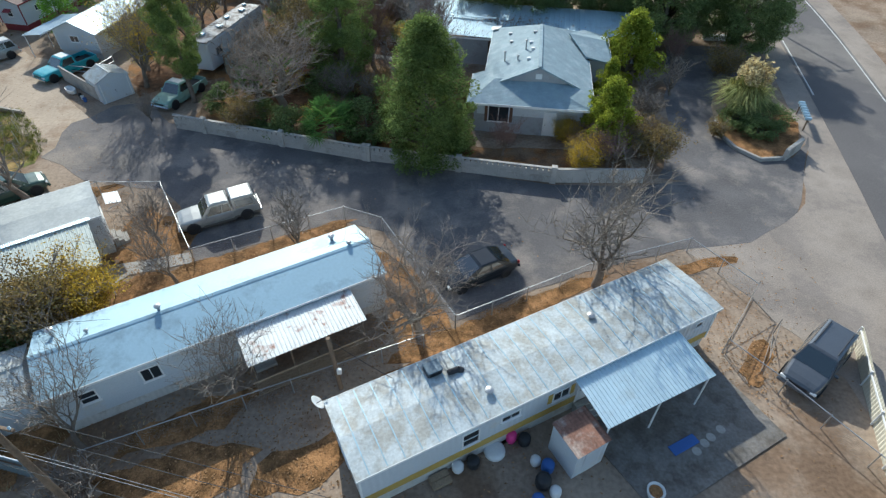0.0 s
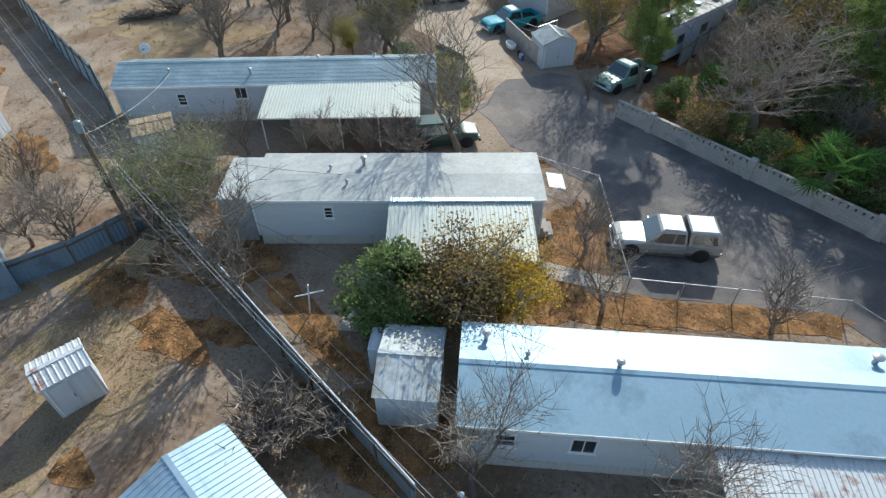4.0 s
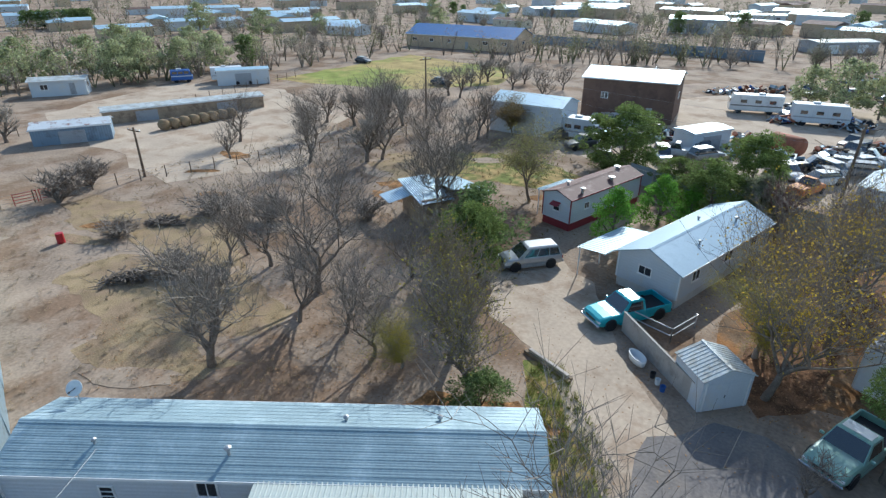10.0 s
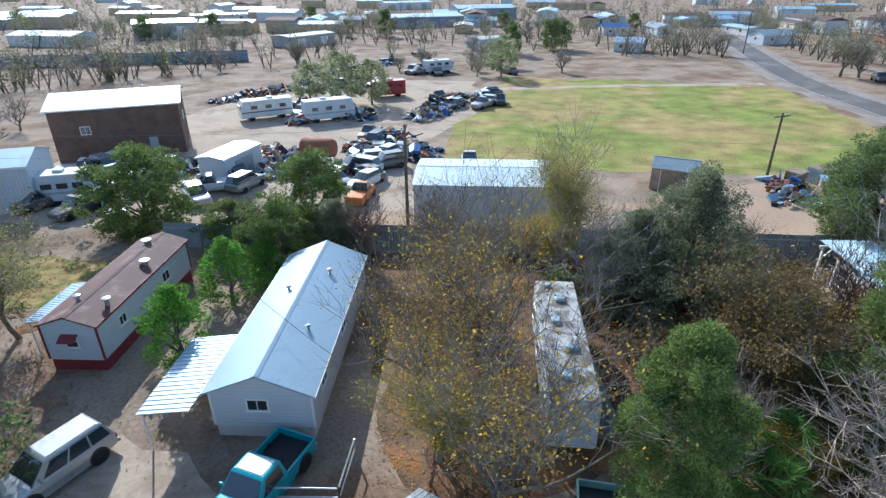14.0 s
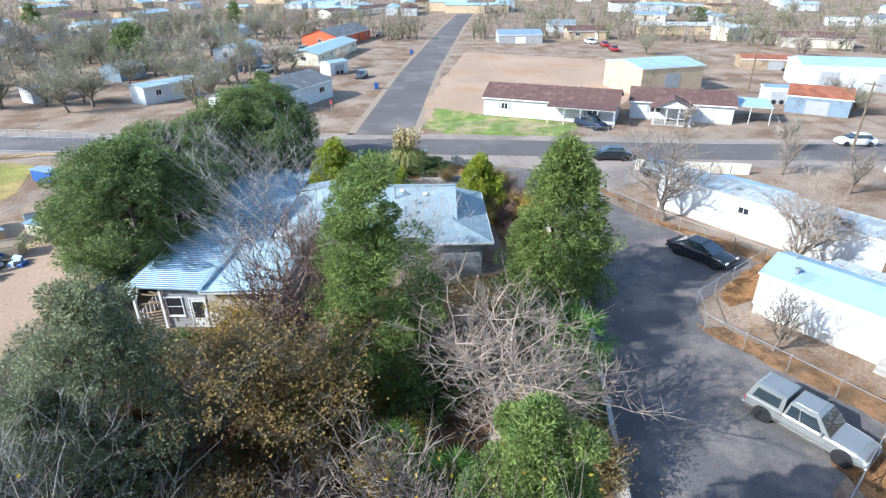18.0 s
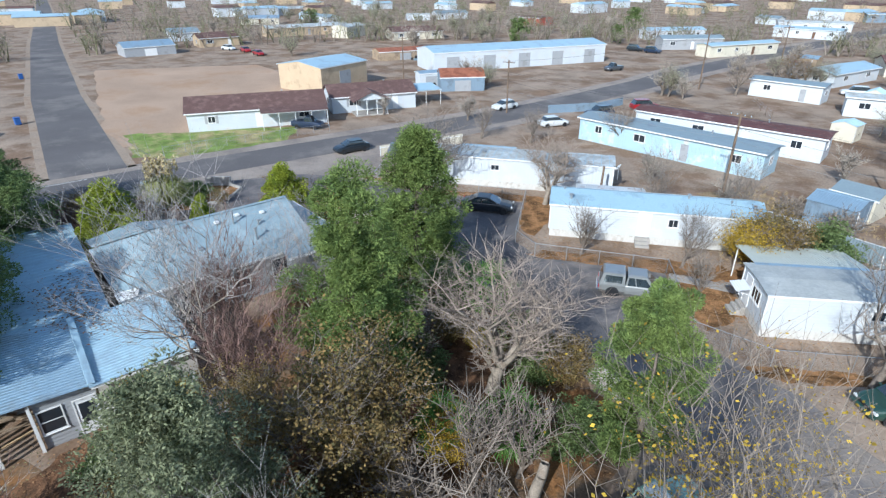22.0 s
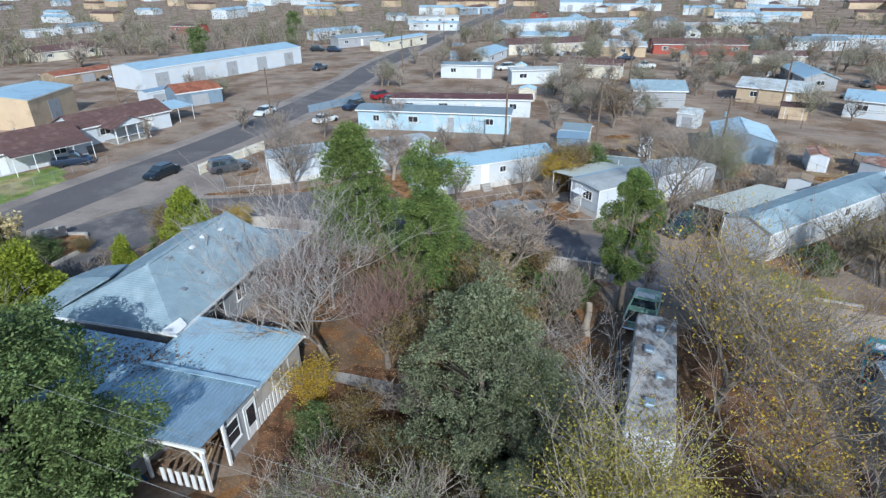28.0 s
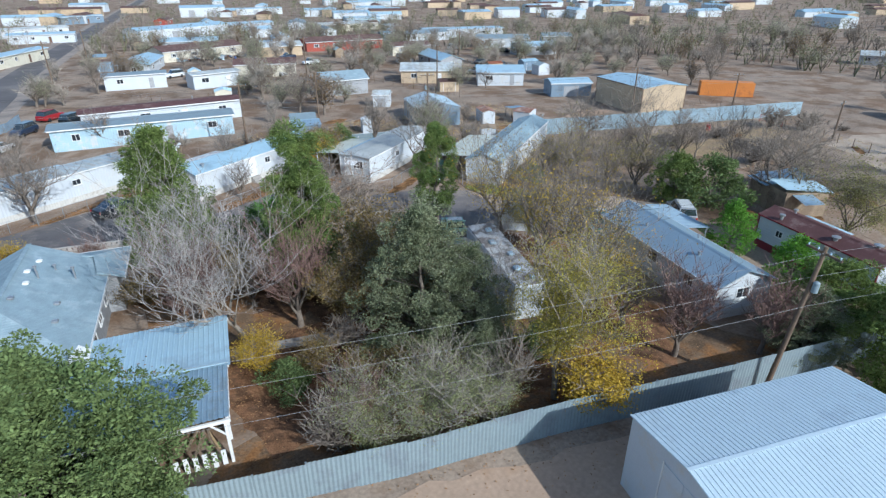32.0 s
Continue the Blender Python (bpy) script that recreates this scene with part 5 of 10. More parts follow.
WHITECAR = paint("white_car_paint", (0.68, 0.69, 0.68), 0.0)
SILVERTAN = paint("pewter_two_tone", (0.15, 0.145, 0.135), 0.4)
LIGHTSILVER = paint("light_silver_paint", (0.34, 0.35, 0.34), 0.45)
BLACKCAR = paint("black_car_paint", (0.018, 0.024, 0.03), 0.2)
SILVER = paint("silver_car_paint", (0.40, 0.41, 0.42), 0.5)
GREYCAR = paint("grey_car_paint", (0.12, 0.13, 0.145), 0.5)
TEAL = paint("teal_car_paint", (0.03, 0.36, 0.42), 0.1)
SEAGREEN = paint("faded_sea_green_paint", (0.25, 0.42, 0.36), 0.05)
DKGREEN = paint("dark_green_car_paint", (0.03, 0.075, 0.06), 0.2)
REDCAR = paint("red_car_paint", (0.33, 0.015, 0.02), 0.1)
NAVY = paint("navy_car_paint", (0.02, 0.035, 0.07), 0.2)

vehicle("pickup_truck", -15.05, 29.2, 207, "pickup_ext", LIGHTSILVER, "silver and pewter pickup truck with a silver bed topper", lower=SILVERTAN, roof_mat=LIGHTSILVER, category="pickup truck", L=5.25, W=1.86, topper=LIGHTSILVER)
vehicle("sedan", 2.1, 23.9, 208, "sedan", BLACKCAR, "glossy black four-door sedan parked beside the fence", L=4.8, W=1.84)
vehicle("suv", 19.3, 17.3, 221, "suv", GREYCAR, "dark grey sport utility vehicle with roof rails", L=4.8, W=1.9, rack=True)
vehicle("pickup_truck", -23.5, 46.0, 249, "pickup", SEAGREEN, "old faded sea-green pickup truck with cluttered bed", category="pickup truck", L=5.2, W=1.95, roof_mat=WHITECAR)
vehicle("pickup_truck", -36.1, 51.0, 239, "pickup", TEAL, "bright teal pickup truck with a white roof", category="pickup truck", L=5.5, W=2.0, roof_mat=WHITECAR)
vehicle("suv", -44.7, 53.5, 232, "suv", SILVER, "silver sport utility vehicle with a white roof", L=4.6, W=1.85, roof_mat=WHITECAR)
vehicle("suv", -30.3, 31.4, 42, "suv", DKGREEN, "dark green sport utility vehicle under a bare tree", L=4.5, W=1.8)

# ---- trees ----
def grow(seed, height, spread, r0, levels=5, trunk=0.25, split=4, up=0.35, wander=0.2, droop=0.0, thin=0.6, ratio=0.62, twig_r=0.012, tw=2):
    """A branching skeleton about height tall: returns shapes of the stout limbs and the fine twigs, and the twig tips."""
    rng = random.Random(seed)
    stout, fine, tips = Shape(), Shape(), []

    def limb(p, d, length, r, level):
        if level == levels:
            q = p + (d + Vector((rng.uniform(-0.3, 0.3), rng.uniform(-0.3, 0.3), rng.uniform(-0.1, 0.3) - droop))).normalized() * length
            fine.tube(p, q, r, r * 0.3, 3, False)
            tips.append((q, d))
            return
        target = stout if level <= 2 else fine
        sides = 7 if level == 0 else 5 if level <= 1 else 4 if level == 2 else 3
        segs = 4 if level <= 1 else 3 if level < levels - 1 else 2
        q, dirn, rad = p, d, r
        for i in range(segs):
            bend = Vector((rng.uniform(-1, 1), rng.uniform(-1, 1), rng.uniform(-0.7, 0.8))) * wander
            dirn = (dirn + bend + Vector((0, 0, up * (0.3 if level < 2 else 0.14) - droop * 0.3 * (level > 2)))).normalized()
            nxt = q + dirn * (length / segs)
            nr = max(rad * (0.9 if level == 0 else 0.87), twig_r * 0.5)
            target.tube(q, nxt, rad, nr, sides, caps=False)
            if i >= (2 if level == 0 else 1 if level < levels - 1 else 0) and i < segs - 1 + (level > 0):
                for _ in range(1 if level < levels - 1 else tw):
                    side = Vector((rng.uniform(-1, 1), rng.uniform(-1, 1), rng.uniform(-0.2, 0.5))).normalized()
                    nd = (dirn * 0.55 + side * spread).normalized()
                    limb(nxt, nd, length * ratio * rng.uniform(0.7, 1.3), max(nr * thin, twig_r), level + 1)
            q, rad = nxt, nr
        if level < levels:
            turn = rng.uniform(0, 6.283)
            n = split if level == 0 else 2
            for k in range(n):
                a = turn + 6.283 * k / n + rng.uniform(-0.4, 0.4)
                side = Vector((math.cos(a), math.sin(a), rng.uniform(0.0, 0.5))).normalized()
                nd = (dirn * 0.75 + side * spread * 0.75).normalized()
                limb(q, nd, length * (ratio + (0.55 if level == 0 else 0.2)) * rng.uniform(0.8, 1.2), max(rad * 0.74, twig_r), level + 1)
    limb(Vector((0, 0, -0.15)), Vector((rng.uniform(-0.08, 0.08), rng.uniform(-0.08, 0.08), 1)).normalized(), height * trunk, r0, 0)
    top = max(v[2] for v in stout.v + fine.v)
    k = height / top
    for s in (stout, fine):
        s.v = [(x * k, y * k, z * k) for x, y, z in s.v]
    return stout, fine, [(p * k, d) for p, d in tips]


def leaf(sh, p, size, rng, long=1.6, d=None):
    u = Vector((rng.gauss(0, 1), rng.gauss(0, 1), rng.gauss(0, 0.7)))
    if d is not None:
        u = u * 0.5 + d
    u = u.normalized()
    w = u.orthogonal().normalized()
    w = (Matrix.Rotation(rng.uniform(0, 6.28), 3, u) @ w) * size * 0.5
    u = u * size * long * 0.5
    sh.add([p - u, p + w, p + u, p - w], [(0, 1, 2, 3)])


def leaves_at(tips, per, size, scatter, seed, keep=1.0, long=1.6, lower=None):
    rng = random.Random(seed)
    sh = Shape()
    for p, d in tips:
        if rng.random() > keep or (lower and p.z > lower * rng.uniform(0.7, 1.3)):
            continue
        for _ in range(per):
            leaf(sh, p + Vector((rng.gauss(0, scatter), rng.gauss(0, scatter), rng.gauss(0, scatter))), size * rng.uniform(0.6, 1.4), rng, long)
    return sh


def clumps(centres, per, size, seed, long=2.0, flat=0.8):
    """Foliage in many small clumps: centres are (point, radius)."""
    rng = random.Random(seed)
    sh = Shape()
    for c, r in centres:
        for _ in range(per):
            v = Vector((rng.gauss(0, 1), rng.gauss(0, 1), rng.gauss(0, 1))).normalized() * (r * rng.uniform(0.6, 1.0))
            v.z *= flat
            leaf(sh, c + v, size * rng.uniform(0.6, 1.4), rng, long, v.normalized() * 0.9 if v.length > 0 else None)
    return sh


def tree(name, proto, x, y, rz=0.0, s=1.0, sz=None, label=None, group=""):
    ob = copy_thing(proto, pose(x, y, 0, 0, 0, rz) @ Matrix.Diagonal((s, s, sz or s, 1)))
    ob.name = name
    return tagged(ob, label or "", group=group)


PROTOS = []


def proto(name, label, category, **parts):
    """A tree kept as a pattern; the first placing takes it over."""
    ob = tagged(new(name), label, category)
    for key, (shape, material, smooth) in parts.items():
        if shape.f:
            part(key, shape, material, ob, smooth=smooth)
    PROTOS.append(ob)
    return ob


def light_proto(ob):
    """The same pattern with its trunk as the thing itself, carrying the crown."""
    trunk = next(c for c in ob.children if c.name.startswith("trunk"))
    tagged(trunk, ob["label"], ob["category"])
    for c in list(ob.children):
        c.parent = None if c is trunk else trunk
    name = ob.name.split(".")[0]
    PROTOS.remove(ob)
    bpy.data.objects.remove(ob)
    trunk.name = name
    PROTOS.append(trunk)
    return trunk


def bare(name, label, seed, h, mats=None, leaf_spec=None, category="tree", **kw):
    st, fi, tips = grow(seed, h, kw.pop("spread", 0.75), kw.pop("r0", 0.022 * h), **kw)
    bark, twig = mats or (BARK, TWIG)
    parts = dict(trunk=(st, bark, True), crown=(fi, twig, False))
    if leaf_spec:
        per, size, scatter, keep, lm, lower = leaf_spec
        parts["foliage"] = (leaves_at(tips, per, size, scatter, seed + 7, keep, lower=lower), lm, False)
    return proto(name, label, category, **parts)


def evergreen(name, label, seed, h, rad, trunk_h, n, per, size, leaf_m, shape="oval", bark=None, base=0.5, category="tree", long=2.0, rough=0.0):
    """A trunk with limbs to clumps that fill an uneven crown."""
    rng = random.Random(seed)
    # one connected mesh: rings of the stem, with limbs that grow out of them
    verts, faces, levels = [], [], []
    axis = Vector((0, 0, -0.15))
    for i in range(9):
        r_i = 0.028 * h * (1 - i / 9.5)
        for k in range(8):
            verts.append((axis.x + r_i * math.cos(k * math.pi / 4), axis.y + r_i * math.sin(k * math.pi / 4), axis.z))
        if i:
            o = 8 * i
            faces += [(o - 8 + k, o - 8 + (k + 1) % 8, o + (k + 1) % 8, o + k) for k in range(8)]
        levels.append(axis.z)
        axis = Vector((rng.gauss(0, 0.006) * h, rng.gauss(0, 0.006) * h, h * 0.86 * (i + 1) / 9))
    cs = []
    for i in range(n):
        u = rng.uniform(0, 1)
        z = trunk_h + (h - trunk_h) * u
        if rough:
            u = min(1.0, max(0.0, u + rng.gauss(0, 0.04)))
        if shape == "cone":
            rr = rad * (1 - u) ** 0.75 * (0.35 + 0.65 * min(1, u * 6))
        elif shape == "pine":
            rr = rad * (0.45 + 0.55 * math.sin(math.pi * min(1, u * 0.75 + 0.3)) ** 0.8) * (0.72 + 0.28 * math.sin(u * 24 + seed))
        elif shape == "drop":
            rr = rad * math.sin(math.pi * (0.1 + 0.9 * u) ** 0.6) ** 0.7
        else:
            rr = rad * math.sqrt(max(0.03, 1 - (2 * u - 0.85) ** 2 * 0.78))
        a = rng.uniform(0, 2 * math.pi)
        lobes = 1 + 0.2 * math.sin(3 * a + seed + 2 * u) + 0.14 * math.sin(5 * a - 3 * u * 4 + seed)
        lobes += rough * (math.sin(7 * a + 9 * u + seed) * 0.5 + rng.gauss(0, 0.5))
        k = math.sqrt(rng.uniform(0.30 if u < 0.6 else 0.02, 1.0)) * rr * lobes
        c = Vector((k * math.cos(a), k * math.sin(a), z + rng.gauss(0, 0.12 + rough * 1.6)))
        cs.append((c, base * rng.uniform(0.6, 1.25)))
        if i % 4 == 0 and u < 0.75:
            zb = max(trunk_h * 0.7, z - k * 0.5)
            ring = min(range(1, 9), key=lambda g: abs(levels[g] - zb))
            k0 = int(a / (math.pi / 4)) - 1
            e = len(verts)
            tip = 0.005 * h * 0.4
            verts += [(c.x - math.sin(a) * tip, c.y + math.cos(a) * tip, c.z), (c.x, c.y, c.z + tip), (c.x + math.sin(a) * tip, c.y - math.cos(a) * tip, c.z)]
            root = [8 * ring + (k0 + g) % 8 for g in (2, 1, 0)]
            faces += [(root[g], root[(g + 1) % 3], e + (g + 1) % 3, e + g) for g in range(3)]
    st = Shape().add(verts, faces)
    return proto(name, label, category, trunk=(st, bark or BARK, True), crown=(clumps(cs, per, size, seed + 3, long), leaf_m, False))


# bare trees
B_BIG = bare("bare_tree", "tall leafless tree with a forked grey trunk", 3, 11.0, levels=5, split=3, trunk=0.17, spread=0.82, up=0.34, ratio=0.66, wander=0.3, thin=0.66, twig_r=0.012, tw=1)
B_WIDE = bare("bare_tree", "broad leafless tree with many fine twigs", 11, 9.5, levels=5, split=4, trunk=0.13, spread=0.9, wander=0.28, thin=0.66, twig_r=0.011, tw=1)
B_MID = bare("bare_tree", "slender leafless tree with upswept twigs", 23, 7.5, levels=5, split=3, trunk=0.18, spread=0.7, up=0.45, twig_r=0.010, wander=0.28, tw=1)
B_SMALL = bare("bare_tree", "small multi-stemmed leafless tree", 31, 5.5, levels=4, split=5, trunk=0.1, spread=0.72, r0=0.08, up=0.5, twig_r=0.009, tw=1)
B_PALE = bare("bare_tree", "pale-barked leafless tree with lopped limbs and dense twigs", 43, 9.2, mats=(PALEBARK, mat("pinkish_twigs", (0.33, 0.265, 0.215), 0.95, var=0.22, islands=0.25)), levels=5, split=5, trunk=0.2, spread=0.95, r0=0.34, droop=0.1, thin=0.7, twig_r=0.009, tw=4, ratio=0.6)
B_TALLPALE = bare("bare_tree", "tall pale-grey leafless tree with dense twigs", 47, 13.0, mats=(PALEBARK, mat("silver_grey_twigs", (0.36, 0.33, 0.31), 0.95, var=0.22, islands=0.25)), levels=5, split=4, trunk=0.26, spread=0.74, up=0.46, ratio=0.66, wander=0.3, thin=0.68, twig_r=0.012)
B_RED = bare("bare_tree", "leafless tree with reddish-brown fine twigs", 53, 8.5, mats=(BARK, mat("reddish_twigs", (0.20, 0.125, 0.105), 0.95, var=0.25, islands=0.25)), levels=5, split=5, trunk=0.12, spread=0.68, up=0.5, twig_r=0.010, tw=1)
ELMTWIG = mat("elm_twigs", (0.24, 0.20, 0.165), 0.95, var=0.25, islands=0.25)
Y_BIG = bare("elm_tree", "half-bare elm tree with sparse yellow leaves", 61, 13.0, mats=(BARK, ELMTWIG), leaf_spec=(4, 0.085, 0.34, 0.6, YELLEAF, 8.0), levels=5, split=4, trunk=0.13, spread=0.86, up=0.46, ratio=0.68, wander=0.3, thin=0.66, twig_r=0.009, tw=1, r0=0.22)
Y_LOW = bare("elm_tree", "slender tree with thin yellow-green leaves", 67, 12.4, mats=(PALEBARK, PALETWIG), leaf_spec=(20, 0.052, 0.30, 0.9, LIMELEAF, 8.8), levels=5, split=4, trunk=0.12, spread=0.62, up=0.5, ratio=0.66, wander=0.32, twig_r=0.008, r0=0.2)
BR_TREE = bare("oak_tree", "tree with withered brown leaves", 71, 8.7, leaf_spec=(9, 0.085, 0.27, 0.8, BROWNLEAF, None), levels=5, split=4, trunk=0.16, twig_r=0.011)
WILLOW = bare("willow_tree", "willow with thin pale yellow-green foliage", 79, 9.0, leaf_spec=(5, 0.08, 0.25, 0.8, leaf_mat("willow_leaf", (0.32, 0.30, 0.12), (0.26, 0.24, 0.10)), None), levels=5, split=4, trunk=0.22, droop=0.3, twig_r=0.009)
MIXED = bare("young_elm", "young elm with sparse dull green and yellow leaves", 83, 9.0, mats=(BARK, ELMTWIG), leaf_spec=(2, 0.08, 0.26, 0.55, leaf_mat("dull_elm_leaf", (0.36, 0.30, 0.06), (0.26, 0.26, 0.075)), None), levels=5, split=4, trunk=0.12, spread=0.78, up=0.42, wander=0.28, twig_r=0.012, tw=1)
HAZY = bare("salt_cedar", "feathery pale green salt cedar on thin stems", 89, 8.0, mats=(BARK, PALETWIG), leaf_spec=(12, 0.048, 0.26, 0.65, leaf_mat("salt_cedar_sprays", (0.37, 0.39, 0.185), (0.30, 0.325, 0.15)), None), levels=5, split=5, trunk=0.1, spread=0.8, twig_r=0.008, tw=1)

# evergreens
PINE = evergreen("pine_tree", "tall pine with layered bright green foliage", 5, 12.3, 2.9, 1.4, 92, 1000, 0.046, PINELEAF, "pine", base=0.92, long=3.6, rough=0.12)
SPINE = evergreen("pine_tree", "young rounded bright green pine on a bare stem", 15, 10.4, 2.15, 3.6, 62, 1000, 0.044, PINELEAF, "oval", base=0.8, long=3.6, rough=0.12)
CONE = evergreen("cypress_tree", "dense dark green cone-shaped conifer", 25, 10.3, 2.6, 0.15, 270, 280, 0.062, CONELEAF, "drop", base=0.7, long=2.8, rough=0.06)
LOAK = evergreen("live_oak", "large live oak with dense glossy green leaves", 35, 11.2, 5.2, 1.4, 420, 330, 0.082, OAKLEAF, "oval", base=0.95, rough=0.12)
OLIVE = evergreen("olive_tree", "grey-green evergreen with small dull leaves", 45, 9.6, 3.7, 0.8, 230, 290, 0.062, OLIVELEAF, "drop", base=0.72, rough=0.26)
GREEN = evergreen("ash_sapling", "young tree in fresh light green leaf", 55, 5.2, 1.9, 0.6, 110, 80, 0.08, FRESHLEAF, "drop", base=0.45)
JUNI = evergreen("juniper_tree", "dark bluish juniper tree", 65, 7.2, 3.2, 0.4, 150, 230, 0.075, CONELEAF, "oval", base=0.7, long=2.6, rough=0.14)
BALL = evergreen("arborvitae", "clipped rounded arborvitae in yellow-green", 75, 4.6, 1.9, 0.1, 150, 150, 0.085, HEDGELEAF, "drop", base=0.5, category="shrub")
BUSH = evergreen("bush", "leafy green evergreen bush", 85, 3.2, 1.8, 0.15, 80, 90, 0.08, OAKLEAF, "oval", base=0.5, category="bush")
DRYBUSH = bare("bush", "twiggy bush with withered brown leaves", 91, 3.6, leaf_spec=(14, 0.06, 0.2, 0.9, BROWNLEAF, None), category="bush", levels=4, split=6, trunk=0.08, r0=0.06, spread=0.85, twig_r=0.007)
YBUSH = bare("bush", "rounded bush in golden yellow leaf", 93, 3.8, leaf_spec=(16, 0.065, 0.2, 0.95, YELLEAF, None), category="bush", levels=4, split=6, trunk=0.08, r0=0.06, spread=0.85, twig_r=0.007)
SCRUB = bare("scrub", "low tangle of bare grey scrub", 97, 3.0, category="bush", mats=(BARK, TWIG), levels=4, split=7, trunk=0.06, r0=0.05, spread=0.9, twig_r=0.006)


def palm(seed):
    rng = random.Random(seed)
    t = tagged(new("palm"), "low fan palm with drooping green fronds", "palm")
    part("trunk", Shape().tube((0, 0, -0.1), (0, 0, 1.5), 0.28, 0.22, 9), BARK, t)
    fr = Shape()
    for i in range(46):
        a, e = rng.uniform(0, 6.283), rng.uniform(-0.35, 1.15)
        d = Vector((math.cos(a) * math.cos(e), math.sin(a) * math.cos(e), math.sin(e)))
        c = Vector((0, 0, 1.55)) + d * rng.uniform(1.0, 1.35)
        fr.tube((0, 0, 1.5), c, 0.02, 0.015, 3, False)
        side = d.cross(Vector((0, 0, 1))).normalized()
        upv = side.cross(d)
        for k in range(13):
            b = radians(-105 + k * 17.5)
            tip = c + (d * math.cos(b) + side * math.sin(b)) * rng.uniform(0.65, 0.95) + Vector((0, 0, -0.16))
            mid = c + (tip - c) * 0.5 + upv * 0.03
            wv = (tip - c).cross(upv).normalized() * 0.035
            fr.add([c, mid + wv, tip, mid - wv], [(0, 1, 2, 3)])
    part("crown", fr, PALMLEAF, t)
    PROTOS.append(t)
    return t


PALM = palm(7)


def pampas():
    rng = random.Random(9)
    t = tagged(new("pampas_grass"), "big pampas grass clump with cream plumes", "ornamental grass")
    bl, pl = Shape(), Shape()
    for i in range(900):
        a, r = rng.uniform(0, 6.283), rng.uniform(0.0, 0.5)
        b = Vector((r * math.cos(a), r * math.sin(a), 0))
        out = Vector((math.cos(a), math.sin(a), 0)) * rng.uniform(0.5, 1.9)
        m1 = b + out * 0.45 + Vector((0, 0, rng.uniform(1.1, 1.9)))
        tip = b + out + Vector((0, 0, rng.uniform(0.5, 1.5)))
        w = Vector((-math.sin(a), math.cos(a), 0)) * 0.022
        bl.add([b - w, b + w, m1 + w, m1 - w, tip], [(0, 1, 2, 3), (3, 2, 4)])
    for i in range(46):
        a, r = rng.uniform(0, 6.283), rng.uniform(0.1, 1.1)
        p = Vector((r * math.cos(a), r * math.sin(a), rng.uniform(2.0, 2.6)))
        bl.tube((p.x * 0.3, p.y * 0.3, 0.5), p, 0.012, 0.01, 3, False)
        for _ in range(26):
            leaf(pl, p + Vector((rng.gauss(0, 0.06), rng.gauss(0, 0.06), rng.uniform(-0.1, 0.75))), 0.11, rng, 2.2)
    part("tuft", bl, leaf_mat("pampas_blades", (0.40, 0.40, 0.16), (0.30, 0.33, 0.12)), t)
    part("plume", pl, PLUME, t)
    PROTOS.append(t)
    return t


PAMPAS = pampas()

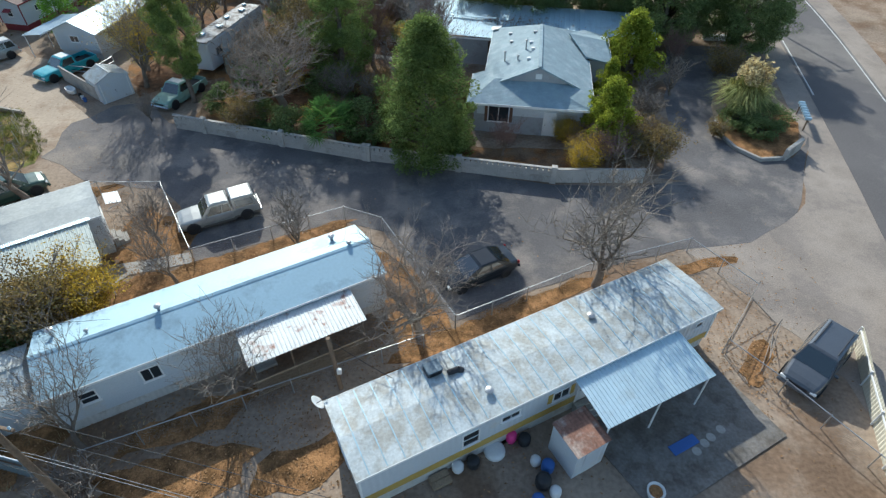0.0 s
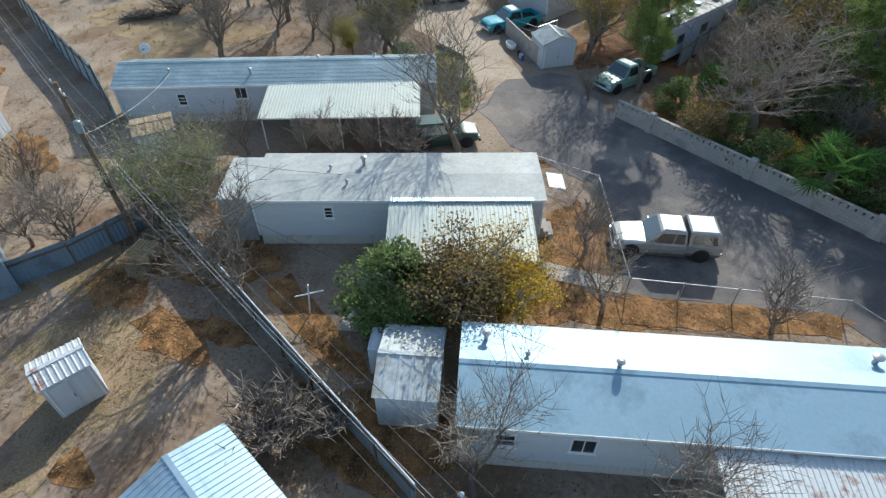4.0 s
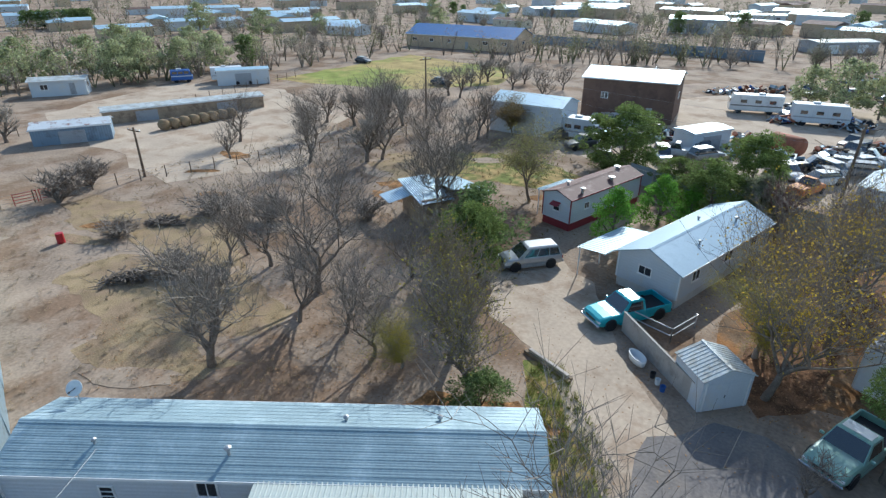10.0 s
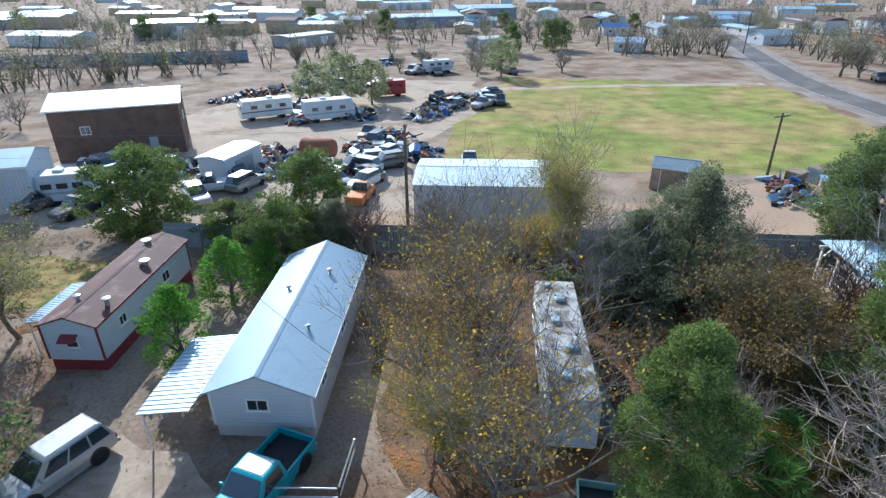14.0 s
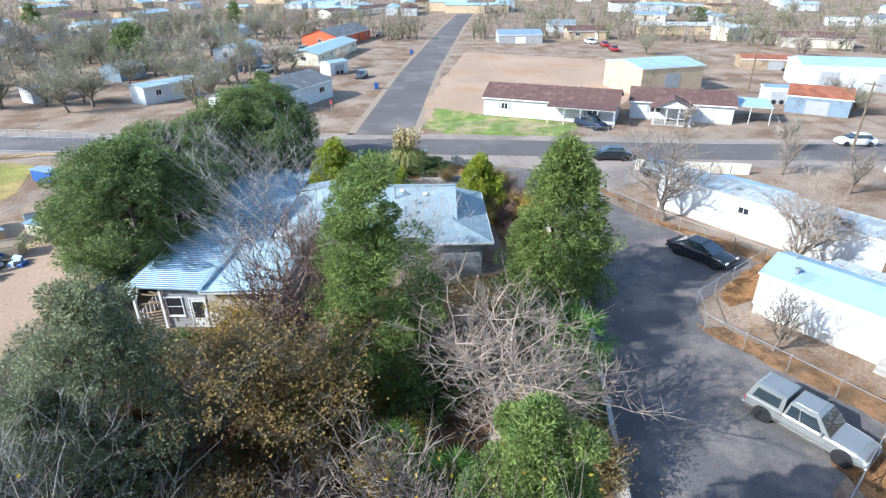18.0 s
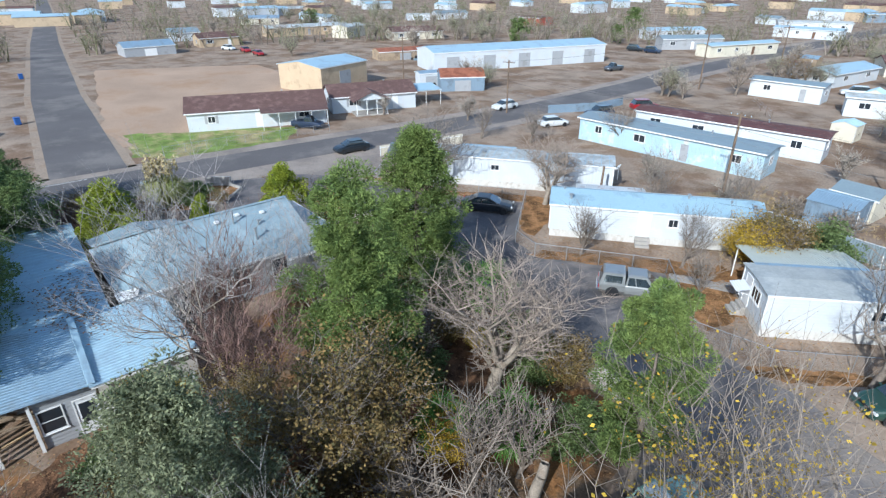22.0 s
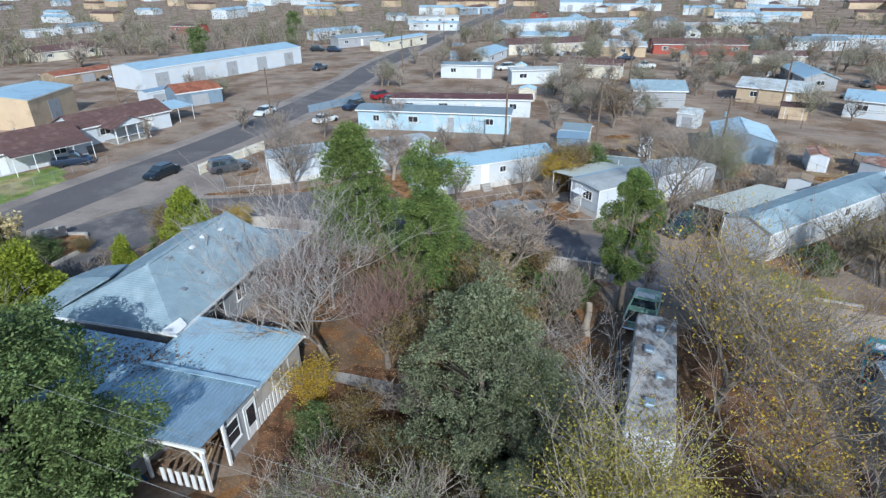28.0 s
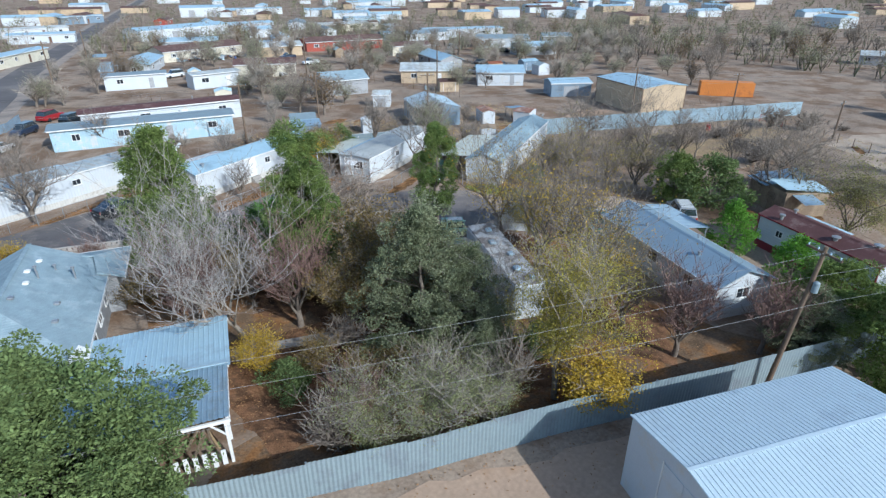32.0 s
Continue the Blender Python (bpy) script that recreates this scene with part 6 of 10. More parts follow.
PLANT = [
    # by the first homes
    (B_MID, -10.6, 15.9, 40, 0.95, 6.8), (B_PALE, -1.2, 19.2, 10, 0.92, 9.2), (B_WIDE, 9.1, 23.0, 70, 1.02, 9.4), (B_MID, -16.4, 12.6, 200, 0.85, 7.6), (B_WIDE, -30.1, 14.0, 120, 0.8, 8.3),
    (HAZY, -37.4, 16.0, 0, 0.95, 7.2), (HAZY, -37.9, 18.4, 140, 0.7, 5.8), (B_SMALL, -36.9, 15.2, 40, 1.1, 5.6), (B_BIG, -28.7, 30.7, 20, 1.0, 11.6), (B_MID, -15.9, 23.2, 300, 0.75, 6.0), (B_SMALL, -9.1, 26.4, 50, 0.95, 4.9), (B_SMALL, -18.2, 26.8, 10, 0.85, 4.2),
    (BUSH, -23.9, 17.6, 0, 1.25, 4.6), (DRYBUSH, -21.6, 19.2, 30, 1.5, 5.4), (YBUSH, -19.9, 20.6, 80, 1.15, 4.6), (BUSH, -22.6, 16.9, 120, 0.9, 3.2),
    (B_SMALL, -39.8, 23.2, 20, 0.85, 4.4), (B_SMALL, -36.3, 25.1, 90, 0.6, 3.6), (B_SMALL, -34.7, 25.7, 150, 0.75, 4.4), (B_SMALL, -33.1, 26.9, 240, 0.65, 4.0), (B_SMALL, -31.9, 28.4, 40, 0.6, 3.8), (B_WIDE, -40.2, 11.8, 40, 0.62, 6.0), (SCRUB, -31.0, 27.6, 0, 1.1, 3.0), (SCRUB, -40.8, 20.6, 60, 1.2, 3.4),
    (B_MID, -42.6, 10.8, 70, 0.7, 5.4), (B_SMALL, -45.6, 13.0, 0, 0.9, 5.0), (SCRUB, -23.8, 9.6, 0, 1.1, 3.0), (SCRUB, -19.0, 8.0, 90, 1.0, 2.6), (SCRUB, -15.2, 10.4, 90, 0.9, 2.4), (SCRUB, -22.2, 11.4, 40, 0.9, 2.2),
    # west field
    (B_MID, -60.0, 41.2, 0, 1.1, 8.4), (B_MID, -52.2, 37.6, 130, 0.95, 7.2), (B_MID, -59.6, 58.1, 60, 1.0, 8.0), (B_MID, -63.0, 41.3, 290, 0.8, 6.0), (SCRUB, -86.8, 36.3, 0, 1.5, 3.6), (SCRUB, -89.0, 40.4, 60, 1.4, 3.2), (B_SMALL, -86.4, 55.0, 0, 1.0, 5.0), (B_MID, -86.6, 68.3, 0, 0.95, 7.0), (B_MID, -84.0, 77, 80, 1.0, 7.0), (B_BIG, -56.9, 58.1, 80, 0.9, 11.0), (B_MID, -46.0, 38.0, 20, 0.85, 6.6),
       (B_WIDE, -52.6, 31.7, 0, 0.98, 9.2), (B_BIG, -54.1, 40.9, 110, 1.08, 11.8), (B_BIG, -55.4, 55.4, 200, 1.0, 11.3), (B_MID, -60.5, 48.5, 20, 1.2, 9.5),
    (B_BIG, -72, 66, 140, 0.9, 10), (B_MID, -70, 72, 0, 1.1, 8.2), (B_WIDE, -78, 60, 30, 0.85, 7.8), (B_BIG, -79, 72, 260, 0.9, 9.6),
    (B_MID, -50.5, 46.5, 10, 0.9, 6.6), (B_MID, -62.5, 39.5, 210, 0.8, 6.2), (B_SMALL, -57, 35, 0, 0.9, 4.8), (B_MID, -49.0, 38.6, 100, 0.95, 7.0), (SCRUB, -67, 46, 0, 1.5, 2.6), (SCRUB, -72, 44, 60, 1.6, 2.2), (SCRUB, -64, 36, 60, 1.4, 2.0),
    (SCRUB, -74, 36, 20, 1.3, 1.8), (SCRUB, -60, 52, 80, 1.3, 2.4), (B_WIDE, -86, 66, 10, 0.8, 7.0), (B_WIDE, -92, 60, 110, 0.85, 7.3), (B_MID, -84, 76, 0, 1.1, 8), (B_WIDE, -88, 84, 0, 0.9, 8), (B_BIG, -76, 82, 0, 0.8, 9), (B_MID, -68, 82, 50, 1, 7.5),
    (MIXED, -39.8, 39.0, 0, 0.75, 7.4), (MIXED, -42.2, 40.4, 90, 0.85, 9.0), (MIXED, -44.6, 43.6, 200, 0.7, 7.0), (Y_LOW, -44.0, 38.2, 30, 0.48, 4.4), (MIXED, -46.6, 46.2, 20, 0.8, 7.6), (BUSH, -38.6, 38.0, 0, 0.9, 2.6), (BUSH, -49.2, 53.2, 50, 1.7, 6.0),
    (JUNI, -47.8, 50.2, 0, 0.75, 5.6), (WILLOW, -51.4, 65.0, 0, 1.0, 9.1), (GREEN, -41.3, 60.9, 0, 1.0, 5.1), (GREEN, -39.6, 67.0, 80, 1.05, 4.8), (JUNI, -48.4, 80.6, 0, 1.3, 7.6), (JUNI, -34.6, 77.0, 100, 0.95, 7.4), (JUNI, -41.0, 76, 60, 0.7, 4.0),
    (BR_TREE, -65.5, 84.5, 0, 0.75, 6.0), (B_RED, -39.2, 75.2, 0, 0.7, 5.2),
    # by the shed and the old trailer
    (Y_BIG, -27.4, 48.0, 0, 0.92, 13.0), (Y_BIG, -25.4, 55.0, 120, 1.0, 14.0), (Y_BIG, -28.8, 55.8, 250, 0.75, 10.6), (Y_LOW, -28.6, 51.5, 70, 0.75, 7.2), (Y_BIG, -26.4, 61.0, 40, 0.85, 11.6), (MIXED, -25.6, 64.0, 0, 0.7, 6.4),
    (Y_LOW, -17.0, 67.2, 0, 0.95, 12.6), (YBUSH, -18.4, 68.4, 150, 1.3, 4.4), (B_RED, -25.9, 68.0, 0, 0.85, 8.2), (B_RED, -30.6, 70.6, 90, 0.75, 6.8), (B_TALLPALE, -18.4, 61.2, 60, 0.66, 9.2),
    (OLIVE, -12.8, 59.4, 0, 0.98, 10.6), (OLIVE, -15.2, 60.6, 120, 0.8, 7.8), (HAZY, -6.6, 65.2, 60, 0.8, 5.2), (HAZY, -9.6, 66.2, 0, 0.85, 5.8), (HAZY, -12.3, 66.9, 130, 0.7, 5.0), (B_SMALL, -4.7, 64.4, 0, 0.9, 4.4), (BR_TREE, -12.7, 52.7, 0, 1.0, 8.7), (BR_TREE, -9.8, 55.2, 90, 0.75, 6.6), (B_PALE, -13.7, 43.9, 20, 1.4, 10.4),
    (PINE, -9.2, 48.9, 0, 1.05, 13.0), (SPINE, -22.1, 45.3, 0, 0.84, 10.6), (CONE, -1.3, 36.7, 0, 1.22, 11.2),
    (LOAK, 7.0, 64.6, 0, 1.02, 10.2), (LOAK, 13.6, 64.4, 90, 0.85, 9.6), (LOAK, 20.2, 62.6, 40, 0.75, 8.8), (LOAK, 30.5, 57.6, 200, 0.85, 9.3), (LOAK, 23.0, 59.0, 300, 0.95, 10.4), (B_TALLPALE, -3.4, 53.3, 110, 0.98, 14.0), (B_TALLPALE, -1.9, 46.8, 40, 0.7, 9.4), (B_RED, -0.9, 51.2, 30, 0.9, 9.6), (B_RED, -7.0, 52.9, 0, 1.0, 9.6), (B_SMALL, -9.9, 54.3, 0, 1.0, 5.4), (B_SMALL, -16.8, 49.4, 90, 1.1, 6.4), (B_SMALL, -18.0, 47.6, 10, 1.0, 6.0), (DRYBUSH, -6.0, 45.8, 0, 1.2, 3.0), (BUSH, -11.0, 47.0, 30, 0.9, 2.4), (SCRUB, -15.6, 51.2, 0, 1.2, 3.0), (DRYBUSH, -17.2, 54.8, 60, 1.3, 3.4), (SCRUB, -10.6, 51.0, 70, 1.2, 2.8), (BUSH, -19.0, 44.0, 10, 0.9, 2.6),
    (B_TALLPALE, 10.6, 63.8, 30, 0.85, 11.4), (B_TALLPALE, 23.6, 61.6, 200, 0.75, 9.8), (B_RED, 4.6, 37.0, 0, 0.5, 3.8), (B_RED, 12.4, 35.4, 60, 0.6, 4.0), (YBUSH, 10.4, 35.2, 0, 0.8, 3.2), (DRYBUSH, 15.6, 36.6, 0, 1.2, 3.6), (DRYBUSH, 13.4, 38.6, 0, 1.0, 3.0),
    (BALL, 12.8, 38.6, 0, 1.1, 6.0), (BALL, 17.4, 50.8, 60, 1.35, 6.6), (BALL, 14.3, 45.2, 30, 0.6, 4.6),
    (PALM, -8.8, 38.4, 0, 1.25, 1.9), (PALM, -16.8, 46.6, 90, 1.0, 1.5), (PALM, -14.6, 48.6, 200, 0.9, 1.3), (PAMPAS, 25.4, 43.6, 0, 1.5, 1.1),
    (BUSH, -1.0, 38.6, 0, 1.1, 3.0), (BUSH, -6.2, 39.6, 60, 1.2, 3.6), (BUSH, -12.2, 39.8, 120, 1.0, 2.8), (DRYBUSH, -16.6, 41.0, 0, 1.1, 3.2), (BUSH, -14.8, 41.2, 0, 0.9, 2.6), (DRYBUSH, -4.0, 43.4, 0, 1.2, 3.4), (BUSH, -9.6, 45.6, 0, 1.0, 3.0),
    (DRYBUSH, 1.4, 44.6, 50, 1.0, 2.6), (YBUSH, -3.4, 56.8, 0, 0.8, 3.2), (BUSH, -4.4, 59.0, 0, 0.8, 2.2), (DRYBUSH, -8.6, 60.8, 0, 0.9, 2.6), (OLIVE, -14.4, 63.8, 200, 0.5, 4.4), (B_RED, -6.6, 64.0, 0, 0.6, 5.2), (B_SMALL, -10.4, 64.4, 0, 1.0, 5.2), (B_SMALL, -14.2, 66.4, 60, 1.0, 5.4),
    (B_RED, 12.0, 38.8, 0, 0.55, 3.2), (B_RED, 14.2, 39.8, 60, 0.5, 3.0), (B_RED, 10.8, 37.2, 130, 0.5, 2.8), (B_SMALL, 15.2, 36.8, 0, 0.8, 3.0), (B_SMALL, 13.2, 36.2, 80, 0.7, 2.6), (B_SMALL, 16.8, 37.2, 20, 0.7, 2.6), (SCRUB, 17.2, 42.4, 0, 1.1, 2.6), (B_RED, 19.4, 53.0, 0, 0.6, 3.6), (B_SMALL, 18.0, 46.0, 0, 0.8, 3.2), (YBUSH, 9.6, 39.4, 40, 0.7, 2.6), (BUSH, 16.0, 38.4, 0, 0.6, 1.4), (BUSH, 24.6, 41.8, 0, 0.9, 1.9), (BUSH, 27.2, 42.0, 60, 1.0, 2.0), (BUSH, 25.8, 40.4, 60, 0.9, 1.7), (SCRUB, 26.4, 42.8, 0, 0.8, 1.6), (DRYBUSH, 22.0, 40.0, 0, 0.6, 1.6), (B_SMALL, 20.6, 47.0, 0, 0.9, 4.0), (BUSH, 27.4, 47.0, 0, 0.9, 2.4),
    (B_RED, 22.0, 52.0, 0, 0.55, 5.0), (DRYBUSH, 26.0, 51.0, 0, 1.2, 3.4), (B_SMALL, -24.6, 42.0, 0, 0.6, 3.0), (OLIVE, -32.8, 72.0, 0, 0.65, 5.0), (JUNI, -36.6, 71.4, 200, 0.9, 5.6), (GREEN, -37.6, 69.4, 20, 0.7, 3.6),
]
for pr, x, y, rot, s, hh in PLANT:
    z0 = max(v[2] for c in pr.children for v in c.bound_box)
    tree(pr.name.split(".")[0], pr, x, y, rot, s, hh / z0 if hh > 2.0 or pr not in (PALM, PAMPAS) else s, group="")

# undergrowth of the wooded yard
ru = random.Random(29)
for i in range(46):
    x, y = ru.uniform(-19.0, -2.4), ru.uniform(40.5, 65.5)
    if y > 46 and x > -4.2 or -9 < x < -1 and 53 < y < 56 or y < 36.9 - 0.27 * (x + 6) + 2.2:
        continue
    pr = ru.choice((DRYBUSH, DRYBUSH, SCRUB, SCRUB, BUSH, B_SMALL, YBUSH))
    z0 = max(v[2] for c in pr.children for v in c.bound_box)
    hh = ru.uniform(1.3, 3.0) if pr is not B_SMALL else ru.uniform(3.0, 4.8)
    tree(pr.name.split(".")[0], pr, x, y, ru.uniform(0, 360), hh / z0 * ru.uniform(0.9, 1.25), hh / z0)

# ---- walls, fences, sheds and clutter ----
def run_of(points, step):
    """Evenly spaced stations (x, y, heading) along a line of points."""
    out = []
    for (x0, y0), (x1, y1) in zip(points, points[1:]):
        d = math.hypot(x1 - x0, y1 - y0)
        n = max(1, round(d / step))
        for i in range(n):
            out.append((x0 + (x1 - x0) * (i + 0.5) / n, y0 + (y1 - y0) * (i + 0.5) / n, math.degrees(math.atan2(y1 - y0, x1 - x0)), d / n))
    return out


def chain_link(points, h=1.15, label="chain-link fence on galvanised posts", spacing=2.4, group="chain-link fences", rail=True):
    t = thing("chain_link_fence", 0, 0, 0, 0, label, "fence", group)
    for (x0, y0), (x1, y1) in zip(points, points[1:]):
        d = math.hypot(x1 - x0, y1 - y0)
        n = max(1, round(d / spacing))
        for i in range(n + (1 if (x1, y1) == points[-1] else 0)):
            x, y = x0 + (x1 - x0) * i / n, y0 + (y1 - y0) * i / n
            part("post", Shape().tube((x, y, -0.05), (x, y, h + 0.05), 0.03, 0.03, 7).tube((x, y, h + 0.05), (x, y, h + 0.09), 0.036, 0.012, 7), GALVPIPE, t)
        if rail:
            part("top_rail", Shape().tube((x0, y0, h), (x1, y1, h), 0.024, 0.024, 6), GALVPIPE, t)
        u = Vector((x1 - x0, y1 - y0, 0)) / d
        mesh = Shape()
        k = int(d / 0.1)
        for i in range(-int(h / 0.1), k):
            for sg in (-1, 1):
                s0 = i * 0.1
                a, b = max(s0, 0.0), min(s0 + h, d)
                if b - a < 0.05:
                    continue
                za, zb = (a - s0, b - s0) if sg > 0 else (h - (a - s0), h - (b - s0))
                p, q = Vector((x0, y0, za)) + u * a, Vector((x0, y0, zb)) + u * b
                w = Vector((0, 0, 0.0022))
                mesh.add([p - w, q - w, q + w, p + w], [(0, 1, 2, 3)])
        part("wire_mesh", mesh, GALVPIPE, t)
    return t


def sheet_fence(points, h, material, label, pitch=0.2, depth=0.03, post_mat=None, lean=0.0, seed=0, name="sheet_fence", back=-1):
    """Upright ribbed sheets, one panel after another, on posts."""
    rng = random.Random(seed)
    t = thing(name, 0, 0, 0, 0, label, "fence")
    for x, y, a, w in run_of(points, 2.4):
        hh = h * rng.uniform(0.96, 1.03)
        m = pose(x, y, hh / 2, 0, 0, a) @ pose(0, 0, 0, 90 + rng.uniform(-1.5, 1.5) + lean, 0, 0)
        part("panel", Shape().sheet(w + 0.06, hh, pitch, depth, 0.008, m), material, t)
        m2 = pose(x, y, 0, 0, 0, a)
        part("post", Shape().tube(m2 @ Vector((-w / 2, back * 0.07, -0.05)), m2 @ Vector((-w / 2, back * 0.07, hh - 0.05)), 0.05, 0.05, 6), post_mat or POLEWOOD, t)
        part("rail", Shape().box(0, back * 0.05, hh * 0.8, w, 0.05, 0.09, m=m2), post_mat or POLEWOOD, t)
    return t


def gable_shed(x, y, rz, L, W, h, rise, wall_m, roof_m, label, name="shed", ribbed=True, doors="S", category="shed"):
    t = thing(name, x, y, 0, rz, label, category)
    prof = [(-W / 2, 0), (W / 2, 0), (W / 2, h), (0, h + rise), (-W / 2, h)]
    part("wall", Shape().add([(sx * L / 2, p[0], p[1]) for sx in (-1, 1) for p in prof], [(4, 3, 2, 1, 0), (5, 6, 7, 8, 9), (1, 2, 7, 6), (4, 0, 5, 9)]), wall_m, t)
    s, ang = math.hypot(W / 2 + 0.1, rise * (W / 2 + 0.1) / (W / 2)), math.degrees(math.atan2(rise, W / 2))
    for sg in (-1, 1):
        part("roof_slope", Shape().sheet(L + 0.2, s, 0.22 if ribbed else 0.5, 0.025, 0.02, pose(0, sg * (W / 2 + 0.1) / 2, h + rise / 2 - 0.02 + 0.03, -sg * ang, 0, 0), square=True), roof_m, t)
    part("ridge_cap", Shape().box(0, 0, h + rise + 0.03, L + 0.22, 0.18, 0.03), roof_m, t)
    m = side_pose(doors, L, W, 0, 0)
    span = L if doors in "SN" else W
    for sg in (-1, 1):
        part("door_leaf", Shape().box(sg * min(0.62, span * 0.21), 0.02, h * 0.46, min(1.15, span * 0.38), 0.03, h * 0.86, m=m), wall_m, t)
        part("corner_trim", Shape().box(sg * min(1.25, span * 0.43), 0.02, h * 0.46, 0.07, 0.05, h * 0.9, m=m), TRIM, t)
    part("handle", Shape().box(0.08, 0.05, h * 0.45, 0.03, 0.05, 0.18, m=m), DARKMETAL, t)
    return t


# block wall along the lane, each block laid singly; a pierced course under the cap
def block_wall(points, courses=6, label=""):
    t = thing("block_wall", 0, 0, 0, 0, label, "wall")
    full = Shape().box(0, 0, 0, 0.392, 0.19, 0.192).mesh("block", BLOCK)
    half = Shape().box(-0.13, 0, 0, 0.13, 0.19, 0.192).box(0.13, 0, 0, 0.13, 0.19, 0.192).mesh("pierced_block", BLOCK)
    cap = Shape().box(0, 0, 0, 0.41, 0.24, 0.07, bevel=0.012).mesh("cap_block", BLOCK)
    rng = random.Random(5)
    rest = Shape()
    count = 0
    for (x0, y0), (x1, y1) in zip(points, points[1:]):
        d, a = math.hypot(x1 - x0, y1 - y0), math.atan2(y1 - y0, x1 - x0)
        core = pose((x0 + x1) / 2, (y0 + y1) / 2, 0, 0, 0, math.degrees(a))
        part("mortar_core", Shape().box(0, 0, courses * 0.1 - 0.12, d, 0.15, courses * 0.2 - 0.24, m=core), MORTAR, t)
        n = int(d / 0.4)
        for c in range(courses + 1):
            z = 0.1 + 0.2 * c if c < courses else courses * 0.2 + 0.035
            for i in range(n):
                s = (i + 0.5 + (0.5 if c % 2 and c < courses else 0)) * d / n
                if s > d - 0.15:
                    continue
                m = pose(x0 + math.cos(a) * s, y0 + math.sin(a) * s, z, 0, 0, math.degrees(a) + rng.uniform(-0.6, 0.6))
                if c >= 3 and count < 290:
                    ob = new("block", cap if c == courses else half if c == courses - 1 else full)
                    ob.parent = t
                    ob.matrix_basis = m
                    count += 1
                elif c == courses - 1:
                    rest.box(-0.13, 0, 0, 0.13, 0.19, 0.192, m=m).box(0.13, 0, 0, 0.13, 0.19, 0.192, m=m)
                else:
                    rest.box(0, 0, 0, 0.392 if c < courses else 0.41, 0.19 if c < courses else 0.24, 0.192 if c < courses else 0.07, m=m)
        for s in range(0, int(d) + 1, 7):
            part("pier", Shape().box(x0 + math.cos(a) * s, y0 + math.sin(a) * s, courses * 0.1 + 0.1, 0.42, 0.42, courses * 0.2 + 0.2, math.degrees(a), bevel=0.02), BLOCK, t)
    tagged(part("block_rest", rest, BLOCK, t), kind="stuff")
    return t


block_wall([(8.0, 33.5), (-6.0, 36.3), (-22.1, 40.9)], label="long pale concrete block wall with a pierced top course")
bw = thing("block_wall", 0, 0, 0, 0, "low pale block wall by the yard corner", "wall")
part("wall", Shape().box(11.3, 33.55, 0.55, 6.6, 0.2, 1.1, 0, bevel=0.015), BLOCK, bw)
part("cap", Shape().box(11.3, 33.55, 1.13, 6.7, 0.26, 0.07, 0, bevel=0.012), BLOCK, bw)

# planting bed by the street
bed = thing("planter_wall", 0, 0, 0, 0, "curved low masonry wall round a planting bed", "wall")
edge = [(23.1, 42.4), (22.6, 40.0), (23.1, 38.0), (24.4, 36.4), (26.4, 36.6), (28.1, 38.3)]
for (x0, y0), (x1, y1) in zip(edge, edge[1:]):
    part("segment", Shape().box((x0 + x1) / 2, (y0 + y1) / 2, 0.14, math.hypot(x1 - x0, y1 - y0) + 0.15, 0.25, 0.32, math.degrees(math.atan2(y1 - y0, x1 - x0)), bevel=0.04), CONCRETE, bed)
part("sign_wall", Shape().box(27.2, 37.3, 0.5, 2.6, 0.3, 1.0, 40, bevel=0.03), BLOCK, bed)
region("bed_soil", edge + [(30, 42), (29.5, 45), (25, 45)], 0.05, LITTER, "planting bed soil with litter", "soil", jag=0.1)
mb = thing("mailbox_row", 30.2, 42.3, 0, 75, "row of grey mailboxes on a post frame", "mailboxes")
part("frame", Shape().box(0, 0, 0.95, 3.4, 0.08, 0.08).box(-1.4, 0, 0.5, 0.1, 0.1, 1.0).box(1.4, 0, 0.5, 0.1, 0.1, 1.0), POLEWOOD, mb)
for i in range(7):
    part("mailbox", Shape().prism([(-0.1, 0), (0.1, 0), (0.1, 0.14), (0.06, 0.22), (-0.06, 0.22), (-0.1, 0.14)], -0.24, 0.24, m=pose(-1.4 + i * 0.46, 0, 1.0)), GALV, mb)
# the trough is a low white bench, built as one plain block
tg = thing("trough", 29.7, 59.5, 0, -3, "long low white bench", "trough")
part("body", Shape().box(0, 0, 0.25, 3.8, 0.6, 0.5, bevel=0.06), PLASTIC, tg)

# fences
chain_link([(-1.0, 18.4), (-15.9, 11.9)])
chain_link([(0.7, 19.7), (9.0, 23.9), (15.5, 26.1), (18.1, 22.2)])
chain_link([(-15.4, 24.9), (-6.6, 29.1), (-4.0, 28.0), (0.7, 19.7)])
chain_link([(-34.6, 24.6), (-31.2, 27.0), (-24.2, 31.7), (-19.8, 31.8), (-15.4, 24.9)])
chain_link([(-36.0, 42.0), (-31.6, 34.6)], rail=False)
chain_link([(14.9, 18.2), (16.8, 15.7), (20.4, 10.0)])
chain_link([(42.0, 36.5), (40.5, 29.0), (36.0, 16.0)], 1.1)
chain_link([(48.8, 98), (44.8, 84), (37.8, 72)], 1.5, "wire mesh fence along the street", 3.0)
gt = thing("chain_link_gate", 16.6, 20.0, 0, 0, "open double pipe gate with wire mesh", "gate")
